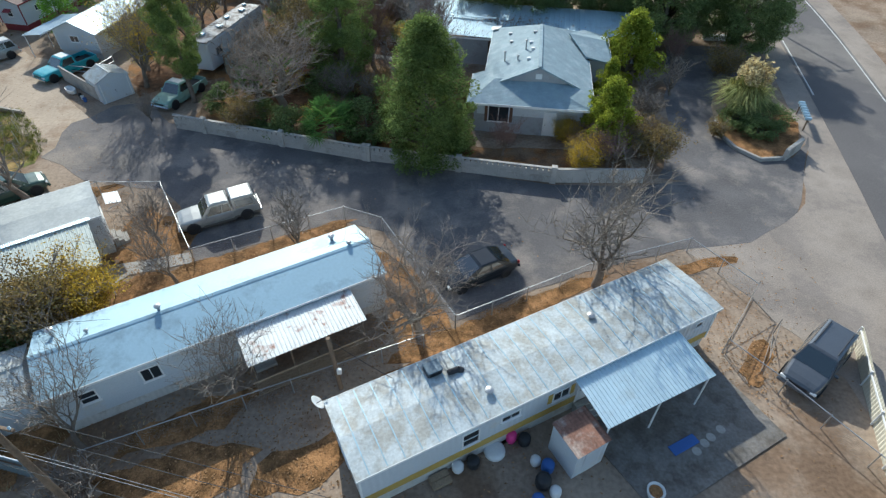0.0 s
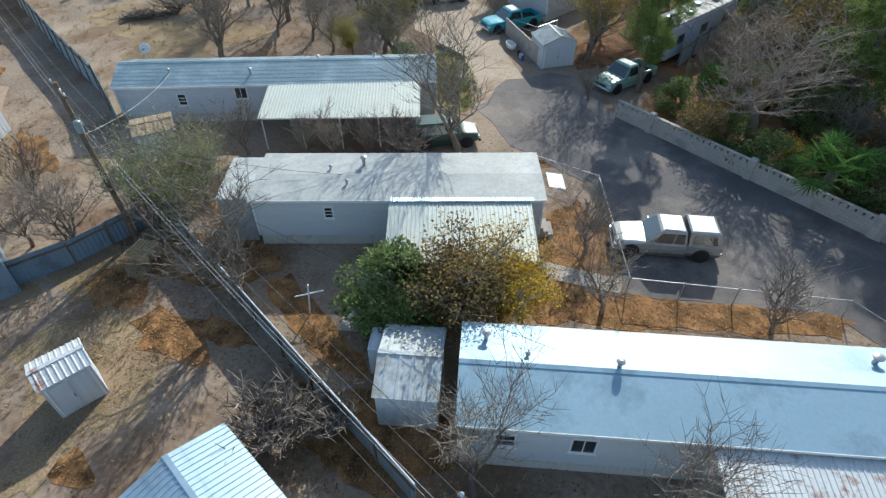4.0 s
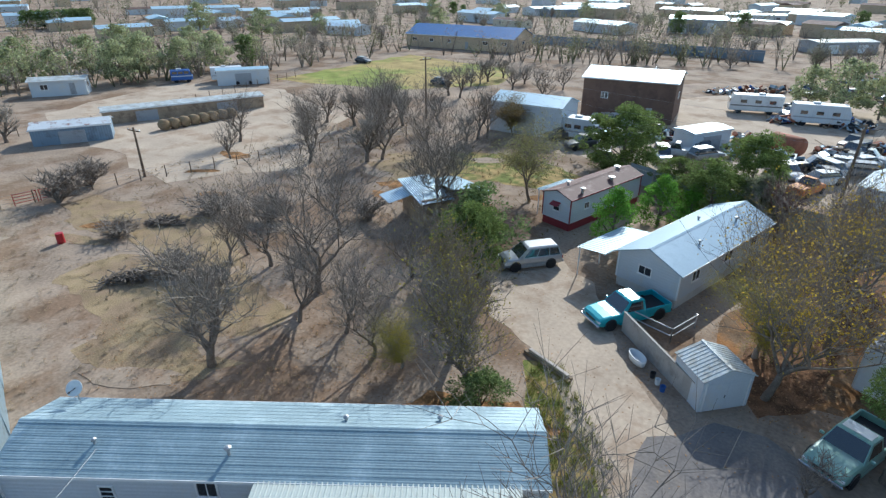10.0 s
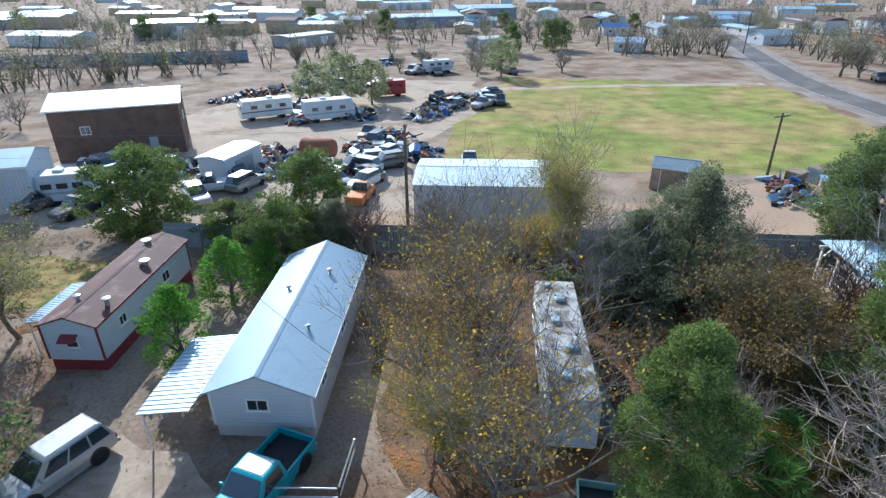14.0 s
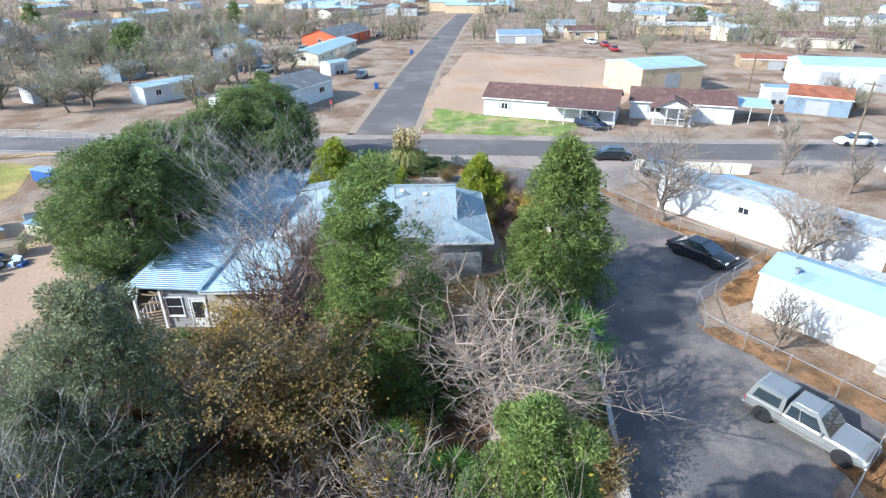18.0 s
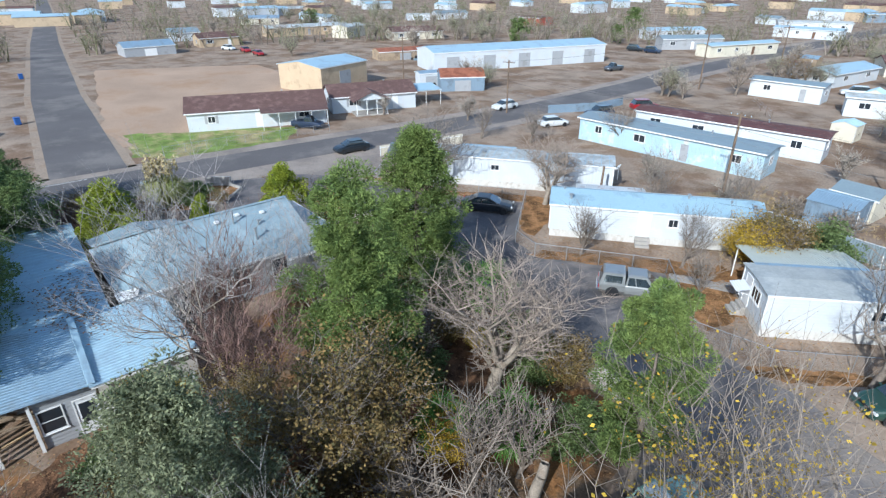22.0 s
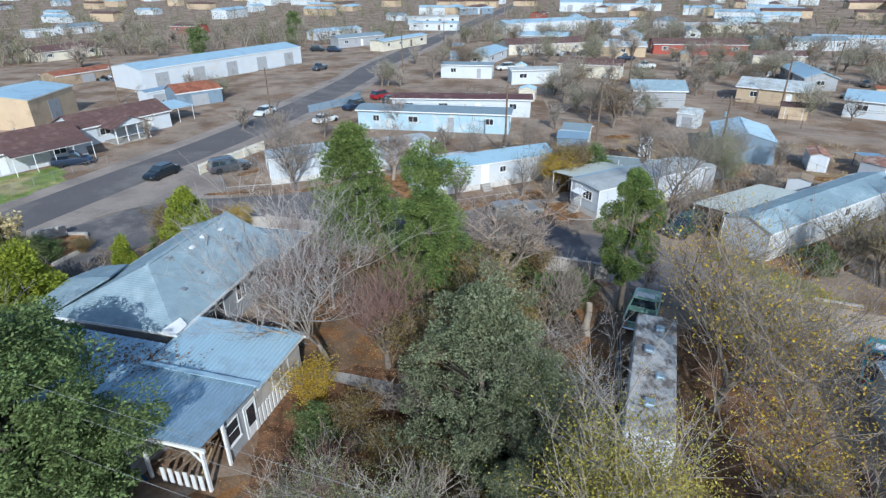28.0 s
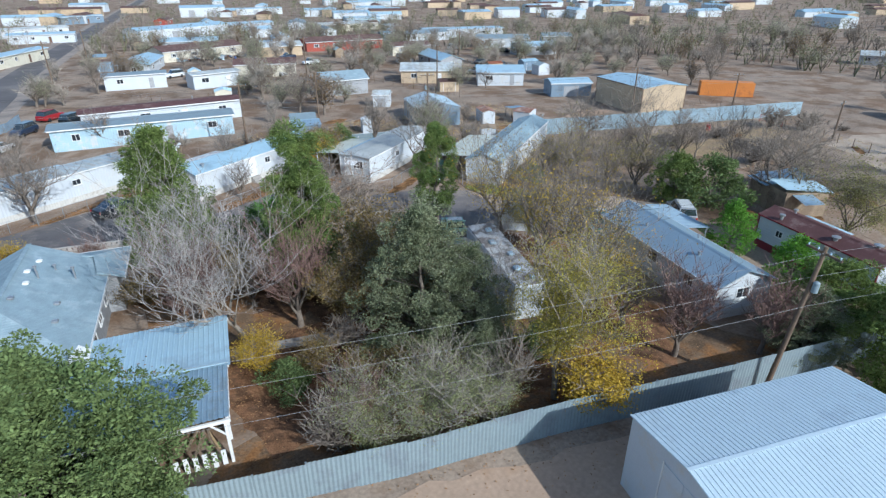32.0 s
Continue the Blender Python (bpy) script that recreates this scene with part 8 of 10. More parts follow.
# ---- the town around ----
TOWN = [
    (49.1, 19.0, -120, 19.0, 8.0, 2.7, 1.5, WHITE, BROWNROOF, "house", "white bungalow with a long brown shingled roof"),
    (44.5, 1.1, -117, 13.7, 7.0, 2.6, 1.4, WHITE, BROWNROOF, "house", "white house with brown roof and deep porch"),
    (65.1, -5.4, -81, 12.7, 11.0, 4.6, 0.8, TAN, COOLROOF, "metal_building", "tall tan metal workshop with a pale roof"),
    (139.9, -2.7, -98, 12.8, 8.0, 2.4, 1.2, GREYSIDE, GALV, "carport_building", "open-sided building under a pale green roof"),
    (166.7, -25.6, -101, 8.8, 7.0, 2.6, 1.3, WHITE, GREYROOF, "house", "small white house with grey roof"),
    (144.8, -25.5, -101, 11.6, 7.0, 2.6, 1.3, TAN, BROWNROOF, "garage", "brown garage with an open front"),
    (152.5, -63.7, -106, 29.6, 8.0, 3.0, 0.6, TAN, OLDROOF, "house", "long tan building with flat pale roof"),
    (203.5, -77.1, -125, 15.4, 8.0, 2.6, 1.0, CREAM, GALV, "house", "distant pale house"),
    (134.5, -68.9, -73, 11.4, 6.0, 3.6, 0.6, CREAM, OLDROOF, "shed", "tall cream shed"),
    (113.4, -79.4, -116, 17.4, 8.0, 2.6, 1.3, CREAM, BROWNROOF, "house", "tan and white cottage"),
    (82.0, -42.8, -113, 13.7, 6.0, 2.2, 0.6, PLANK, RUST, "carport", "low rusty-roofed carport full of clutter"),
    (54.7, -53.8, -116, 45.1, 11.0, 4.2, 0.9, WHITEV, COOLROOF, "metal_building", "long white metal warehouse with a pale blue roof"),
    (43.6, -21.1, -131, 8.2, 6.0, 2.6, 1.2, BLUESIDE, RUST, "shed", "grey shed with a rusty roof"),
    (-3.3, -5.1, 175, 23.0, 4.3, 3.0, 0.3, PALEBLUE, GREYROOF, "mobile_home", "long pale blue mobile home with a grey roof"),
    (-6.7, -15.0, -180, 22.8, 4.3, 3.0, 0.3, WHITE, MAROON, "mobile_home", "long white mobile home with a maroon roof"),
    (-23.8, 2.3, 166, 3.6, 3.2, 2.3, 0.6, CREAM, GREYROOF, "shed", "small cream shed with a bluish roof"),
    (-5.5, -51.9, 175, 11.5, 4.2, 3.0, 0.3, WHITE, GREYROOF, "mobile_home", "white mobile home with grey roof"),
    (-19.8, -45.6, -169, 9.8, 4.2, 3.0, 0.3, WHITE, OLDROOF, "mobile_home", "white mobile home among bare trees"),
    (-24.7, -97.3, -160, 23.8, 9.0, 2.8, 1.2, CREAM, BROWNROOF, "house", "cream house with a long cluttered porch"),
    (-68.5, -95.8, 176, 24.8, 8.0, 2.8, 1.2, REDSIDE, BROWNROOF, "house", "red-sided house with brown roof"),
    (-40.6, -25.0, 177, 8.7, 7.0, 3.0, 1.2, GREYSIDE, SHINGLE, "house", "grey gabled house"),
    (19.5, -107.0, -117, 23.4, 5.0, 3.0, 0.4, CREAM, COOLROOF, "mobile_home", "cream mobile home by the street"),
    (34.1, -111.4, -134, 17.5, 5.0, 3.0, 0.8, GREYSIDE, GREYROOF, "mobile_home", "sage grey mobile home"),
    (48.6, -135.5, -129, 20.2, 6.0, 2.8, 0.8, WHITE, COOLROOF, "mobile_home", "white mobile home by the street"),
    (19.5, -195.7, -158, 24.0, 6.0, 3.0, 0.6, WHITE, OLDROOF, "house", "white building with long roof"),
    (-29.1, -164.1, -151, 39.1, 10.0, 3.6, 1.0, WHITE, COOLROOF, "metal_building", "white commercial building with pale blue roof"),
    (168.5, -137.8, -127, 10.6, 6.0, 2.4, 0.5, WHITE, OLDROOF, "carport", "white flat carport"),
    (162.5, -153.3, -115, 15.7, 7.0, 2.6, 1.2, WHITE, GREYROOF, "house", "white cottage with grey roof"),
    (50.3, -19.4, -117, 4.5, 3.0, 2.6, 0.3, WHITE, GALV, "trailer", "white box trailer"),
    (-91.0, -109.7, -179, 5.3, 3.5, 2.8, 0.5, BLUESIDE, GALV, "shed", "small pale blue shed"),
    (-91.3, -158.7, -180, 25.7, 7.0, 2.8, 0.7, CREAM, OLDROOF, "house", "long cream house"),
    (-102.6, -103.7, -171, 19.5, 7.0, 2.8, 1.0, WHITE, GREYROOF, "house", "white house with pale roof"),
    (-59.2, -180.1, -165, 20.0, 7.0, 2.8, 0.8, WHITE, COOLROOF, "house", "white bungalow"),
    (-78.1, -0.0, 157, 8.0, 5.0, 2.6, 0.6, BLUESIDE, COOLROOF, "shed", "pale blue shed"),
    (-74.4, -17.8, 149, 9.7, 8.0, 2.8, 1.0, WHITE, COOLROOF, "house", "white and yellow house with blue-white roof"),
    (-62.3, -28.4, 149, 11.1, 8.0, 2.8, 1.1, TAN, OLDROOF, "house", "tan house with pale roof"),
    (-115.9, -74.0, 154, 16.8, 7.0, 2.8, 1.0, WHITE, GREYROOF, "house", "white house with dark porch"),
    (-122.8, -109.3, 165, 31.6, 6.0, 3.0, 0.5, WHITE, COOLROOF, "mobile_home", "long white mobile home"),
    (-138.0, -72.7, 149, 9.7, 6.0, 2.6, 0.9, GREYSIDE, GREYROOF, "house", "dark grey house in trees"),
    (-42.1, -9.0, 149, 3.0, 3.0, 2.2, 0.6, WHITE, OLDROOF, "shed", "small white shed"),
    (-96.9, -160.8, 167, 25.7, 6.0, 2.9, 0.6, CREAM, BROWNROOF, "house", "cream bungalow"),
    (15.0, -166.5, 175, 20.0, 6.0, 3.0, 0.5, WHITE, COOLROOF, "mobile_home", "white mobile home at the corner"),
    (3.1, -261.2, -152, 20.5, 6.0, 3.4, 0.4, BLUESIDE, COOLROOF, "shop", "bright blue and white roadside shop"),
    (-58.0, -283.1, 172, 23.8, 12.0, 5.0, 1.2, WHITE, COOLROOF, "metal_building", "large white barn"),
    (-88.3, -288.4, 179, 31.6, 8.0, 3.4, 0.5, WHITE, COOLROOF, "metal_building", "low white shop"),
    (-151.7, -259.1, 148, 17.3, 8.0, 3.6, 0.8, WHITE, COOLROOF, "metal_building", "white shed"),
    (-175.0, 10.2, 117, 5.8, 6.0, 2.6, 0.8, GREYSIDE, OLDROOF, "house", "grey house among trees"),
    (150.0, 50.5, -25, 24.0, 11.0, 2.8, 1.8, REDORANGE, DARKSHINGLE, "house", "bright red-orange house with a dark grey roof"),
    (118.2, 53.6, -19, 28.7, 7.0, 2.6, 0.8, CREAM, COOLROOF, "house", "low house with a wide white roof"),
    (62.5, 60.5, -33, 19.0, 9.0, 3.0, 1.4, WHITE, DARKSHINGLE, "house", "white house with a worn dark grey roof"),
    (71.5, 79.4, -42, 10.0, 4.0, 2.9, 0.3, WHITE, COOLROOF, "mobile_home", "white mobile home across the street"),
    (102.9, 71.8, -21, 10.5, 5.0, 2.5, 0.4, BLUESIDE, TARP, "shed", "shed with a bright blue roof"),
    (92.5, 51.4, -45, 5.2, 3.0, 2.5, 0.3, WHITE, COOLROOF, "trailer", "white box trailer"),
    (74.1, 99.7, -35, 5.2, 3.0, 2.4, 0.3, WHITE, COOLROOF, "trailer", "white utility trailer"),
    (94.0, 93.2, -27, 6.6, 5.0, 2.5, 0.8, BLUESIDE, GREYROOF, "shed", "blue-grey shed"),
    (145.9, 133.5, -40, 32.0, 9.0, 3.0, 0.8, BRICK, TARP, "house", "long house with a vivid blue metal roof"),
    (112.4, 143.5, -20, 22.5, 7.0, 2.7, 1.3, GREYSIDE, SHINGLE, "house", "grey house with gabled roof"),
    (165.4, 179.3, -25, 18.1, 8.0, 2.7, 0.6, CREAM, OLDROOF, "house", "pale flat-roofed house"),
    (159.4, 209.5, -26, 15.1, 9.0, 2.8, 1.4, GREYSIDE, TARP, "house", "house with a blue roof"),
    (96.3, 192.6, 1, 11.3, 7.0, 2.7, 1.3, WHITE, SHINGLE, "house", "white gabled cottage"),
    (203.7, 134.3, -32, 23.8, 8.0, 2.7, 0.8, WHITE, COOLROOF, "house", "white bungalow"),
    (172.4, 85.6, -26, 19.2, 7.0, 2.7, 0.6, WHITE, COOLROOF, "house", "white flat-roofed house"),
    (260.7, 41.6, -40, 47.5, 9.0, 2.8, 1.2, CREAM, BROWNROOF, "house", "long cream house"),
    (71.7, 269.0, -1, 14.0, 4.0, 2.9, 0.4, WHITE, COOLROOF, "mobile_home", "white mobile home beyond the field"),
    (62.2, 227.5, -6, 9.2, 6.0, 2.6, 1.2, WHITE, TARP, "house", "white cottage with blue roof"),
    (46.5, 184.2, -36, 7.4, 6.0, 2.6, 1.0, WHITE, GALV, "house", "white cottage by evergreens"),
    (119.4, 255.2, 6, 11.5, 6.0, 2.6, 1.0, WHITE, COOLROOF, "house", "small white house"),
    (-58.1, 107.8, 11, 13.3, 10.0, 6.0, 1.0, BRICK, COOLROOF, "workshop", "tall brown brick workshop with a bright metal roof"),
    (-65.0, 89.2, 6, 10.4, 6.0, 4.2, 0.9, WHITEV, COOLROOF, "metal_building", "pale blue-white metal barn"),
    (-130.1, 164.1, 9, 34.9, 14.0, 3.6, 2.4, TAN, TARP, "hall", "long stucco hall with a blue metal roof"),
    (-90.6, 254.7, 16, 19.5, 16.0, 5.0, 0.8, GREYSIDE, GALV, "metal_building", "distant grey-green warehouse"),
    (-83.8, 319.3, 16, 23.5, 8.0, 3.4, 0.5, WHITE, COOLROOF, "mobile_home", "distant white building"),
    (2.2, 279.2, 8, 31.8, 16.0, 4.0, 0.8, BLUESIDE, COOLROOF, "metal_building", "distant blue metal building"),
    (36.5, 314.8, 5, 28.6, 16.0, 5.0, 1.2, BLUESIDE, COOLROOF, "metal_building", "distant blue metal building"),
    (10.2, 197.7, 16, 9.8, 8.0, 3.0, 0.4, WHITE, OLDROOF, "shed", "distant grey sheds"),
    (-165.9, 304.9, 48, 29.7, 12.0, 3.6, 0.8, BLUESIDE, COOLROOF, "metal_building", "distant blue roofed building"),
    (-42.0, 219.4, 46, 18.4, 8.0, 3.0, 0.4, GREYSIDE, OLDROOF, "shed", "distant open shed"),
    (-186.6, 168.5, 5, 14.5, 8.0, 2.8, 0.8, WHITE, GALV, "house", "distant pale house"),
    (9.5, 402.5, 16, 29.9, 12.0, 4.0, 0.6, WHITE, COOLROOF, "metal_building", "distant pale warehouse"),
    (-172.3, 345.1, 32, 36.1, 12.0, 4.0, 0.6, WHITE, COOLROOF, "metal_building", "distant white shop"),
    (-43.8, 94.5, 63, 6.3, 3.2, 2.6, 0.2, WHITEV, GALV, "container", "white storage container with its doors shut"),
    (-110.1, 47.2, 64, 9.0, 4.0, 2.2, 0.5, BLUESIDE, RUSTY, "stable", "long low stable with a rusty pale roof"),
    (-112.8, 64.5, 70, 23.2, 3.5, 2.0, 0.3, PLANK, OLDROOF, "stable", "long open shed along the paddock"),
    (-145.2, 58.8, 59, 8.7, 4.0, 2.8, 0.4, WHITE, OLDROOF, "mobile_home", "white mobile home beyond the paddock"),
    (-128.7, 85.6, 58, 9.8, 2.6, 2.9, 0.3, WHITE, COOLROOF, "trailer", "green and white stock trailer"),
    (-198.0, 176.1, 58, 11.9, 9.0, 2.8, 1.0, BLUESIDE, COOLROOF, "house", "distant house with blue-white roof"),
    (-244.4, 158.1, 71, 8.6, 8.0, 2.8, 1.0, WHITE, GALV, "house", "distant pale house"),
    (-172.1, 320.4, 63, 59.2, 12.0, 3.5, 0.8, WHITE, COOLROOF, "metal_building", "distant white sheds"),
]


def building(x, y, rz, L, W, h, rise, wall_m, roof_m, name, label):
    """A further house or shed, with its openings on the long sides and gables."""
    rng = random.Random(int(x * 7 + y * 13))
    cat = name.replace("_", " ")
    opens = name not in ("metal_building", "container", "trailer", "stable", "shed", "carport", "carport_building")
    t = thing(name, x, y, 0, rz, label if len(label.split()) > 3 else label + " on bare ground", cat)
    prof = [(-W / 2, 0), (W / 2, 0), (W / 2, h), (0, h + rise), (-W / 2, h)]
    base = 0.0
    part("wall", Shape().add([(sx * L / 2, p[0], p[1]) for sx in (-1, 1) for p in prof], [(4, 3, 2, 1, 0), (5, 6, 7, 8, 9), (0, 1, 6, 5), (1, 2, 7, 6), (4, 0, 5, 9)]), wall_m, t)
    part("roof", roof_gable(L, W, h, rise, 0.35 if opens else 0.12), roof_m, t)
    for s in (-1, 1):
        part("eave_trim", Shape().box(0, s * (W / 2 + (0.36 if opens else 0.13)), h - 0.14, L + 0.5, 0.03, 0.16), TRIM, t)
    if opens:
        for side, n in (("S", max(2, int(L / 5))), ("N", max(1, int(L / 7))), ("E", 1), ("W", 1 if W > 5 else 0)):
            span = L if side in "SN" else W
            for i in range(n):
                pos = -span / 2 + (i + 0.5) * span / n
                if side == "S" and i == n // 2 and n > 1:
                    m = side_pose(side, L, W, pos, 0.15)
                    part("door", Shape().box(0, 0.02, 1.0, 0.9, 0.05, 2.0, m=m), rng.choice((TRIM, BROWNTRIM, GREYSIDE)), t)
                    continue
                m = side_pose(side, L, W, pos, h * 0.58)
                w = rng.choice((0.9, 1.1, 1.4))
                wn = part("window", Shape().box(0, 0.02, 0.44, w + 0.14, 0.05, 0.07).box(0, 0.02, -0.44, w + 0.14, 0.05, 0.07).box(-w / 2 - 0.035, 0.02, 0, 0.07, 0.05, 0.84).box(w / 2 + 0.035, 0.02, 0, 0.07, 0.05, 0.84).box(0, 0.02, 0, 0.05, 0.045, 1.1), TRIM, t)
                wn.matrix_basis = m
                part("pane", Shape().box(0, 0.012, 0, w, 0.02, 0.84), GLASS, wn)
                if roof_m is BROWNROOF and side == "S":
                    for sg in (-1, 1):
                        part("shutter", Shape().box(sg * (w / 2 + 0.26), 0.03, 0, 0.36, 0.04, 1.1, bevel=0.01), GREYSIDE, wn)
        vent_pipe(t, L * 0.2, W * 0.12, h + rise * 0.75, 0.07, 0.3)
    else:
        n = max(1, int(L / 9))
        for i in range(n):
            m = side_pose("S", L, W, -L / 2 + (i + 0.5) * L / n, 0)
            dw, dh = min(3.0, L / n * 0.5), h * 0.75
            part("roller_door", Shape().box(0, 0.02, dh / 2, dw, 0.05, dh, m=m), GREYSIDE if wall_m is not GREYSIDE else TRIM, t)
        if name == "trailer":
            for sx in (-0.2, 0.2):
                for sy in (-1, 1):
                    part("wheel", Shape().lathe([(0.05, -0.1), (0.36, -0.1), (0.36, 0.1), (0.05, 0.1)], 12, pose(L * sx * 0.6, sy * (W / 2 + 0.03), 0.36, 90, 0, 0)), RUBBER, t)
    return t


for row in TOWN:
    building(*row)
# porches of the two brown-roofed houses over the street
canopy(42.3, 17.2, -120, 9.4, 2.5, 2.78, 2.4, BROWNROOF, TRIM, "porch under a brown shingled roof on white posts", posts=5, name="porch_roof", category="porch roof", pitch=0.5, depth=0.01)
canopy(40.4, -7.0, -117, 5.6, 5.2, 2.7, 2.4, COOLROOF, TRIM, "bluish metal carport roof on white posts", posts=3, name="carport", category="carport", pitch=0.4)
gp = thing("porch", 40.5, 4.6, 0, -27, "front porch under a small brown gable with white posts", "porch")
part("roof", roof_gable(3.6, 5.4, 2.5, 1.2, 0.3), BROWNROOF, gp)
part("gable", Shape().prism([(-2.6, 2.44), (2.6, 2.44), (0, 3.58)], -0.06, 0.06, m=pose(-1.7, 0, 0, 0, 0, 90)), WHITE, gp)
part("floor", Shape().box(0, 0, 0.12, 3.5, 5.2, 0.24, bevel=0.02), CONCRETE, gp)
for y in (-2.4, -0.8, 0.8, 2.4):
    part("post", Shape().box(-1.6, y, 1.35, 0.12, 0.12, 2.3, bevel=0.01), TRIM, gp)
part("railing_rail", Shape().box(-1.6, 0, 1.0, 0.06, 4.9, 0.07), TRIM, gp)


def motor_home(x, y, rz, L, h, body_m, stripe, label, name="motor_home"):
    t = thing(name, x, y, 0, rz, label, name.replace("_", " "))
    part("body", Shape().prism([(-L / 2, 0.5), (-L / 2, h), (L / 2 - 0.5, h), (L / 2, h - 1.2), (L / 2, 0.5)], -1.15, 1.15, 0.03), body_m, t)
    part("stripe", Shape().box(0, 0, 1.3, L * 0.96, 2.33, 0.18), stripe, t)
    part("windscreen", Shape().box(L / 2 - 0.06, 0, 1.95, 0.2, 2.0, 0.7), CARGLASS, t)
    for i in range(3):
        part("side_window", Shape().box(-L * 0.3 + i * L * 0.27, 0, 1.95, 0.9, 2.35, 0.5), CARGLASS, t)
    for wx in (L * 0.3, -L * 0.28):
        for s in (-1, 1):
            wheel(t, wx, s * 1.02, 0.42)
    part("roof_unit", Shape().box(-L * 0.1, 0, h + 0.12, 0.9, 0.8, 0.26, bevel=0.06), PLASTIC, t)
    return t


motor_home(-43.0, 120.5, 200, 7.6, 2.9, WHITECAR, SILVERTAN, "cream motor home with brown stripes")
motor_home(-33.8, 117.5, 16, 7.4, 3.1, WHITEV, GREYSIDE, "white box trailer in the salvage yard", "box_trailer")
motor_home(-57.4, 88.6, 5, 4.8, 3.0, WHITEV, GREYSIDE, "white box truck by the barn", "box_truck")
motor_home(-11.0, 157.6, 16, 6.4, 2.7, WHITEV, GREYSIDE, "white box trailer at the lawn edge", "box_trailer")
motor_home(-24.0, 133.4, 190, 6.2, 2.8, REDCAR, MAROONP, "red lorry cab in the salvage yard", "lorry")
motor_home(-134, 85.6, 60, 6.5, 2.8, WHITEV, GREYSIDE, "white horse trailer by the paddock", "horse_trailer")
motor_home(-140, 79.0, 60, 4.0, 2.4, BLUEP, WHITEV, "blue horse trailer by the paddock", "horse_trailer")
tk = thing("tank", -34.8, 98.0, 0, -26, "rusty cylindrical tank on skids", "tank")
part("shell", Shape().lathe([(0.05, -2.0), (1.0, -1.95), (1.15, -1.7), (1.15, 1.7), (1.0, 1.95), (0.05, 2.0)], 20, pose(0, 0, 1.35, 0, 90, 0)), RUST, tk, smooth=True)
for s in (-1.2, 1.2):
    part("saddle", Shape().box(s, 0, 0.2, 0.3, 1.8, 0.45), DARKMETAL, tk)


def junk(x, y, rz, L, W, h, n, seed, label):
    """A heap of scrap: many small broken shapes lying on one another."""
    rng = random.Random(seed)
    t = tagged(thing("scrap_heap", x, y, 0, rz, label, "scrap heap"), kind="stuff")
    mats = (DARKMETAL, RUST, GALV, WHITEV, BLUEP, GREYROOF, PLANK, RUBBER)
    shapes = [Shape() for _ in mats]
    for i in range(n):
        px, py = rng.uniform(-L / 2, L / 2), rng.uniform(-W / 2, W / 2)
        top = h * (1 - (2 * px / L) ** 2 * 0.5) * (1 - (2 * py / W) ** 2 * 0.5)
        m = pose(px, py, max(0.1, rng.uniform(0, top)), rng.uniform(-35, 35), rng.uniform(-35, 35), rng.uniform(0, 180))
        sh = shapes[rng.randrange(len(mats))]
        k = rng.random()
        if k < 0.5:
            sh.box(0, 0, 0, rng.uniform(0.3, 1.8), rng.uniform(0.2, 0.9), rng.uniform(0.08, 0.6), m=m, bevel=0.02)
        elif k < 0.75:
            sh.tube(m @ Vector((-rng.uniform(0.4, 1.6), 0, 0)), m @ Vector((rng.uniform(0.4, 1.6), 0, 0)), rng.uniform(0.03, 0.09), None, 6)
        else:
            sh.lathe([(0.1, -0.1), (0.32, -0.1), (0.34, 0.0), (0.32, 0.1), (0.1, 0.1)], 10, m)
    for sh, m_ in zip(shapes, mats):
        if sh.f:
            part("scrap", sh, m_, t)
    return t


for i, (x, y, rz, L, W, h, n) in enumerate(((-15, 124, 56, 15, 6, 1.6, 170), (-27, 103, 45, 8, 4, 1.6, 90), (-36.5, 93.5, 0, 9, 4, 1.6, 100), (-30, 118, 0, 6, 4, 1.4, 70), (-40, 99, 20, 6, 3, 1.6, 70), (-20, 116, 30, 5, 3, 1.4, 50),
                                             (-50, 96, 0, 7, 4, 1.8, 90), (-53, 92, 60, 5, 3, 1.6, 60), (-38, 116.5, 20, 4, 3, 1.3, 40), (-45, 140, 40, 22, 3, 1.2, 120), (-28, 165, 40, 24, 3, 1.2, 120), (10, 78, 60, 8, 4, 1.0, 70),
                                             (74, -44, -20, 10, 6, 1.2, 90), (-26, -90, 0, 16, 5, 1.2, 110), (-30, 100, 0, 4, 3, 1.6, 50), (-23, 97, 60, 5, 3, 1.6, 60), (5, 61.2, 0, 3, 1.5, 0.6, 24))):
    junk(x, y, rz, L, W, h, n, i, "heap of scrap metal and discarded parts" if n > 60 else "small heap of discarded household things")
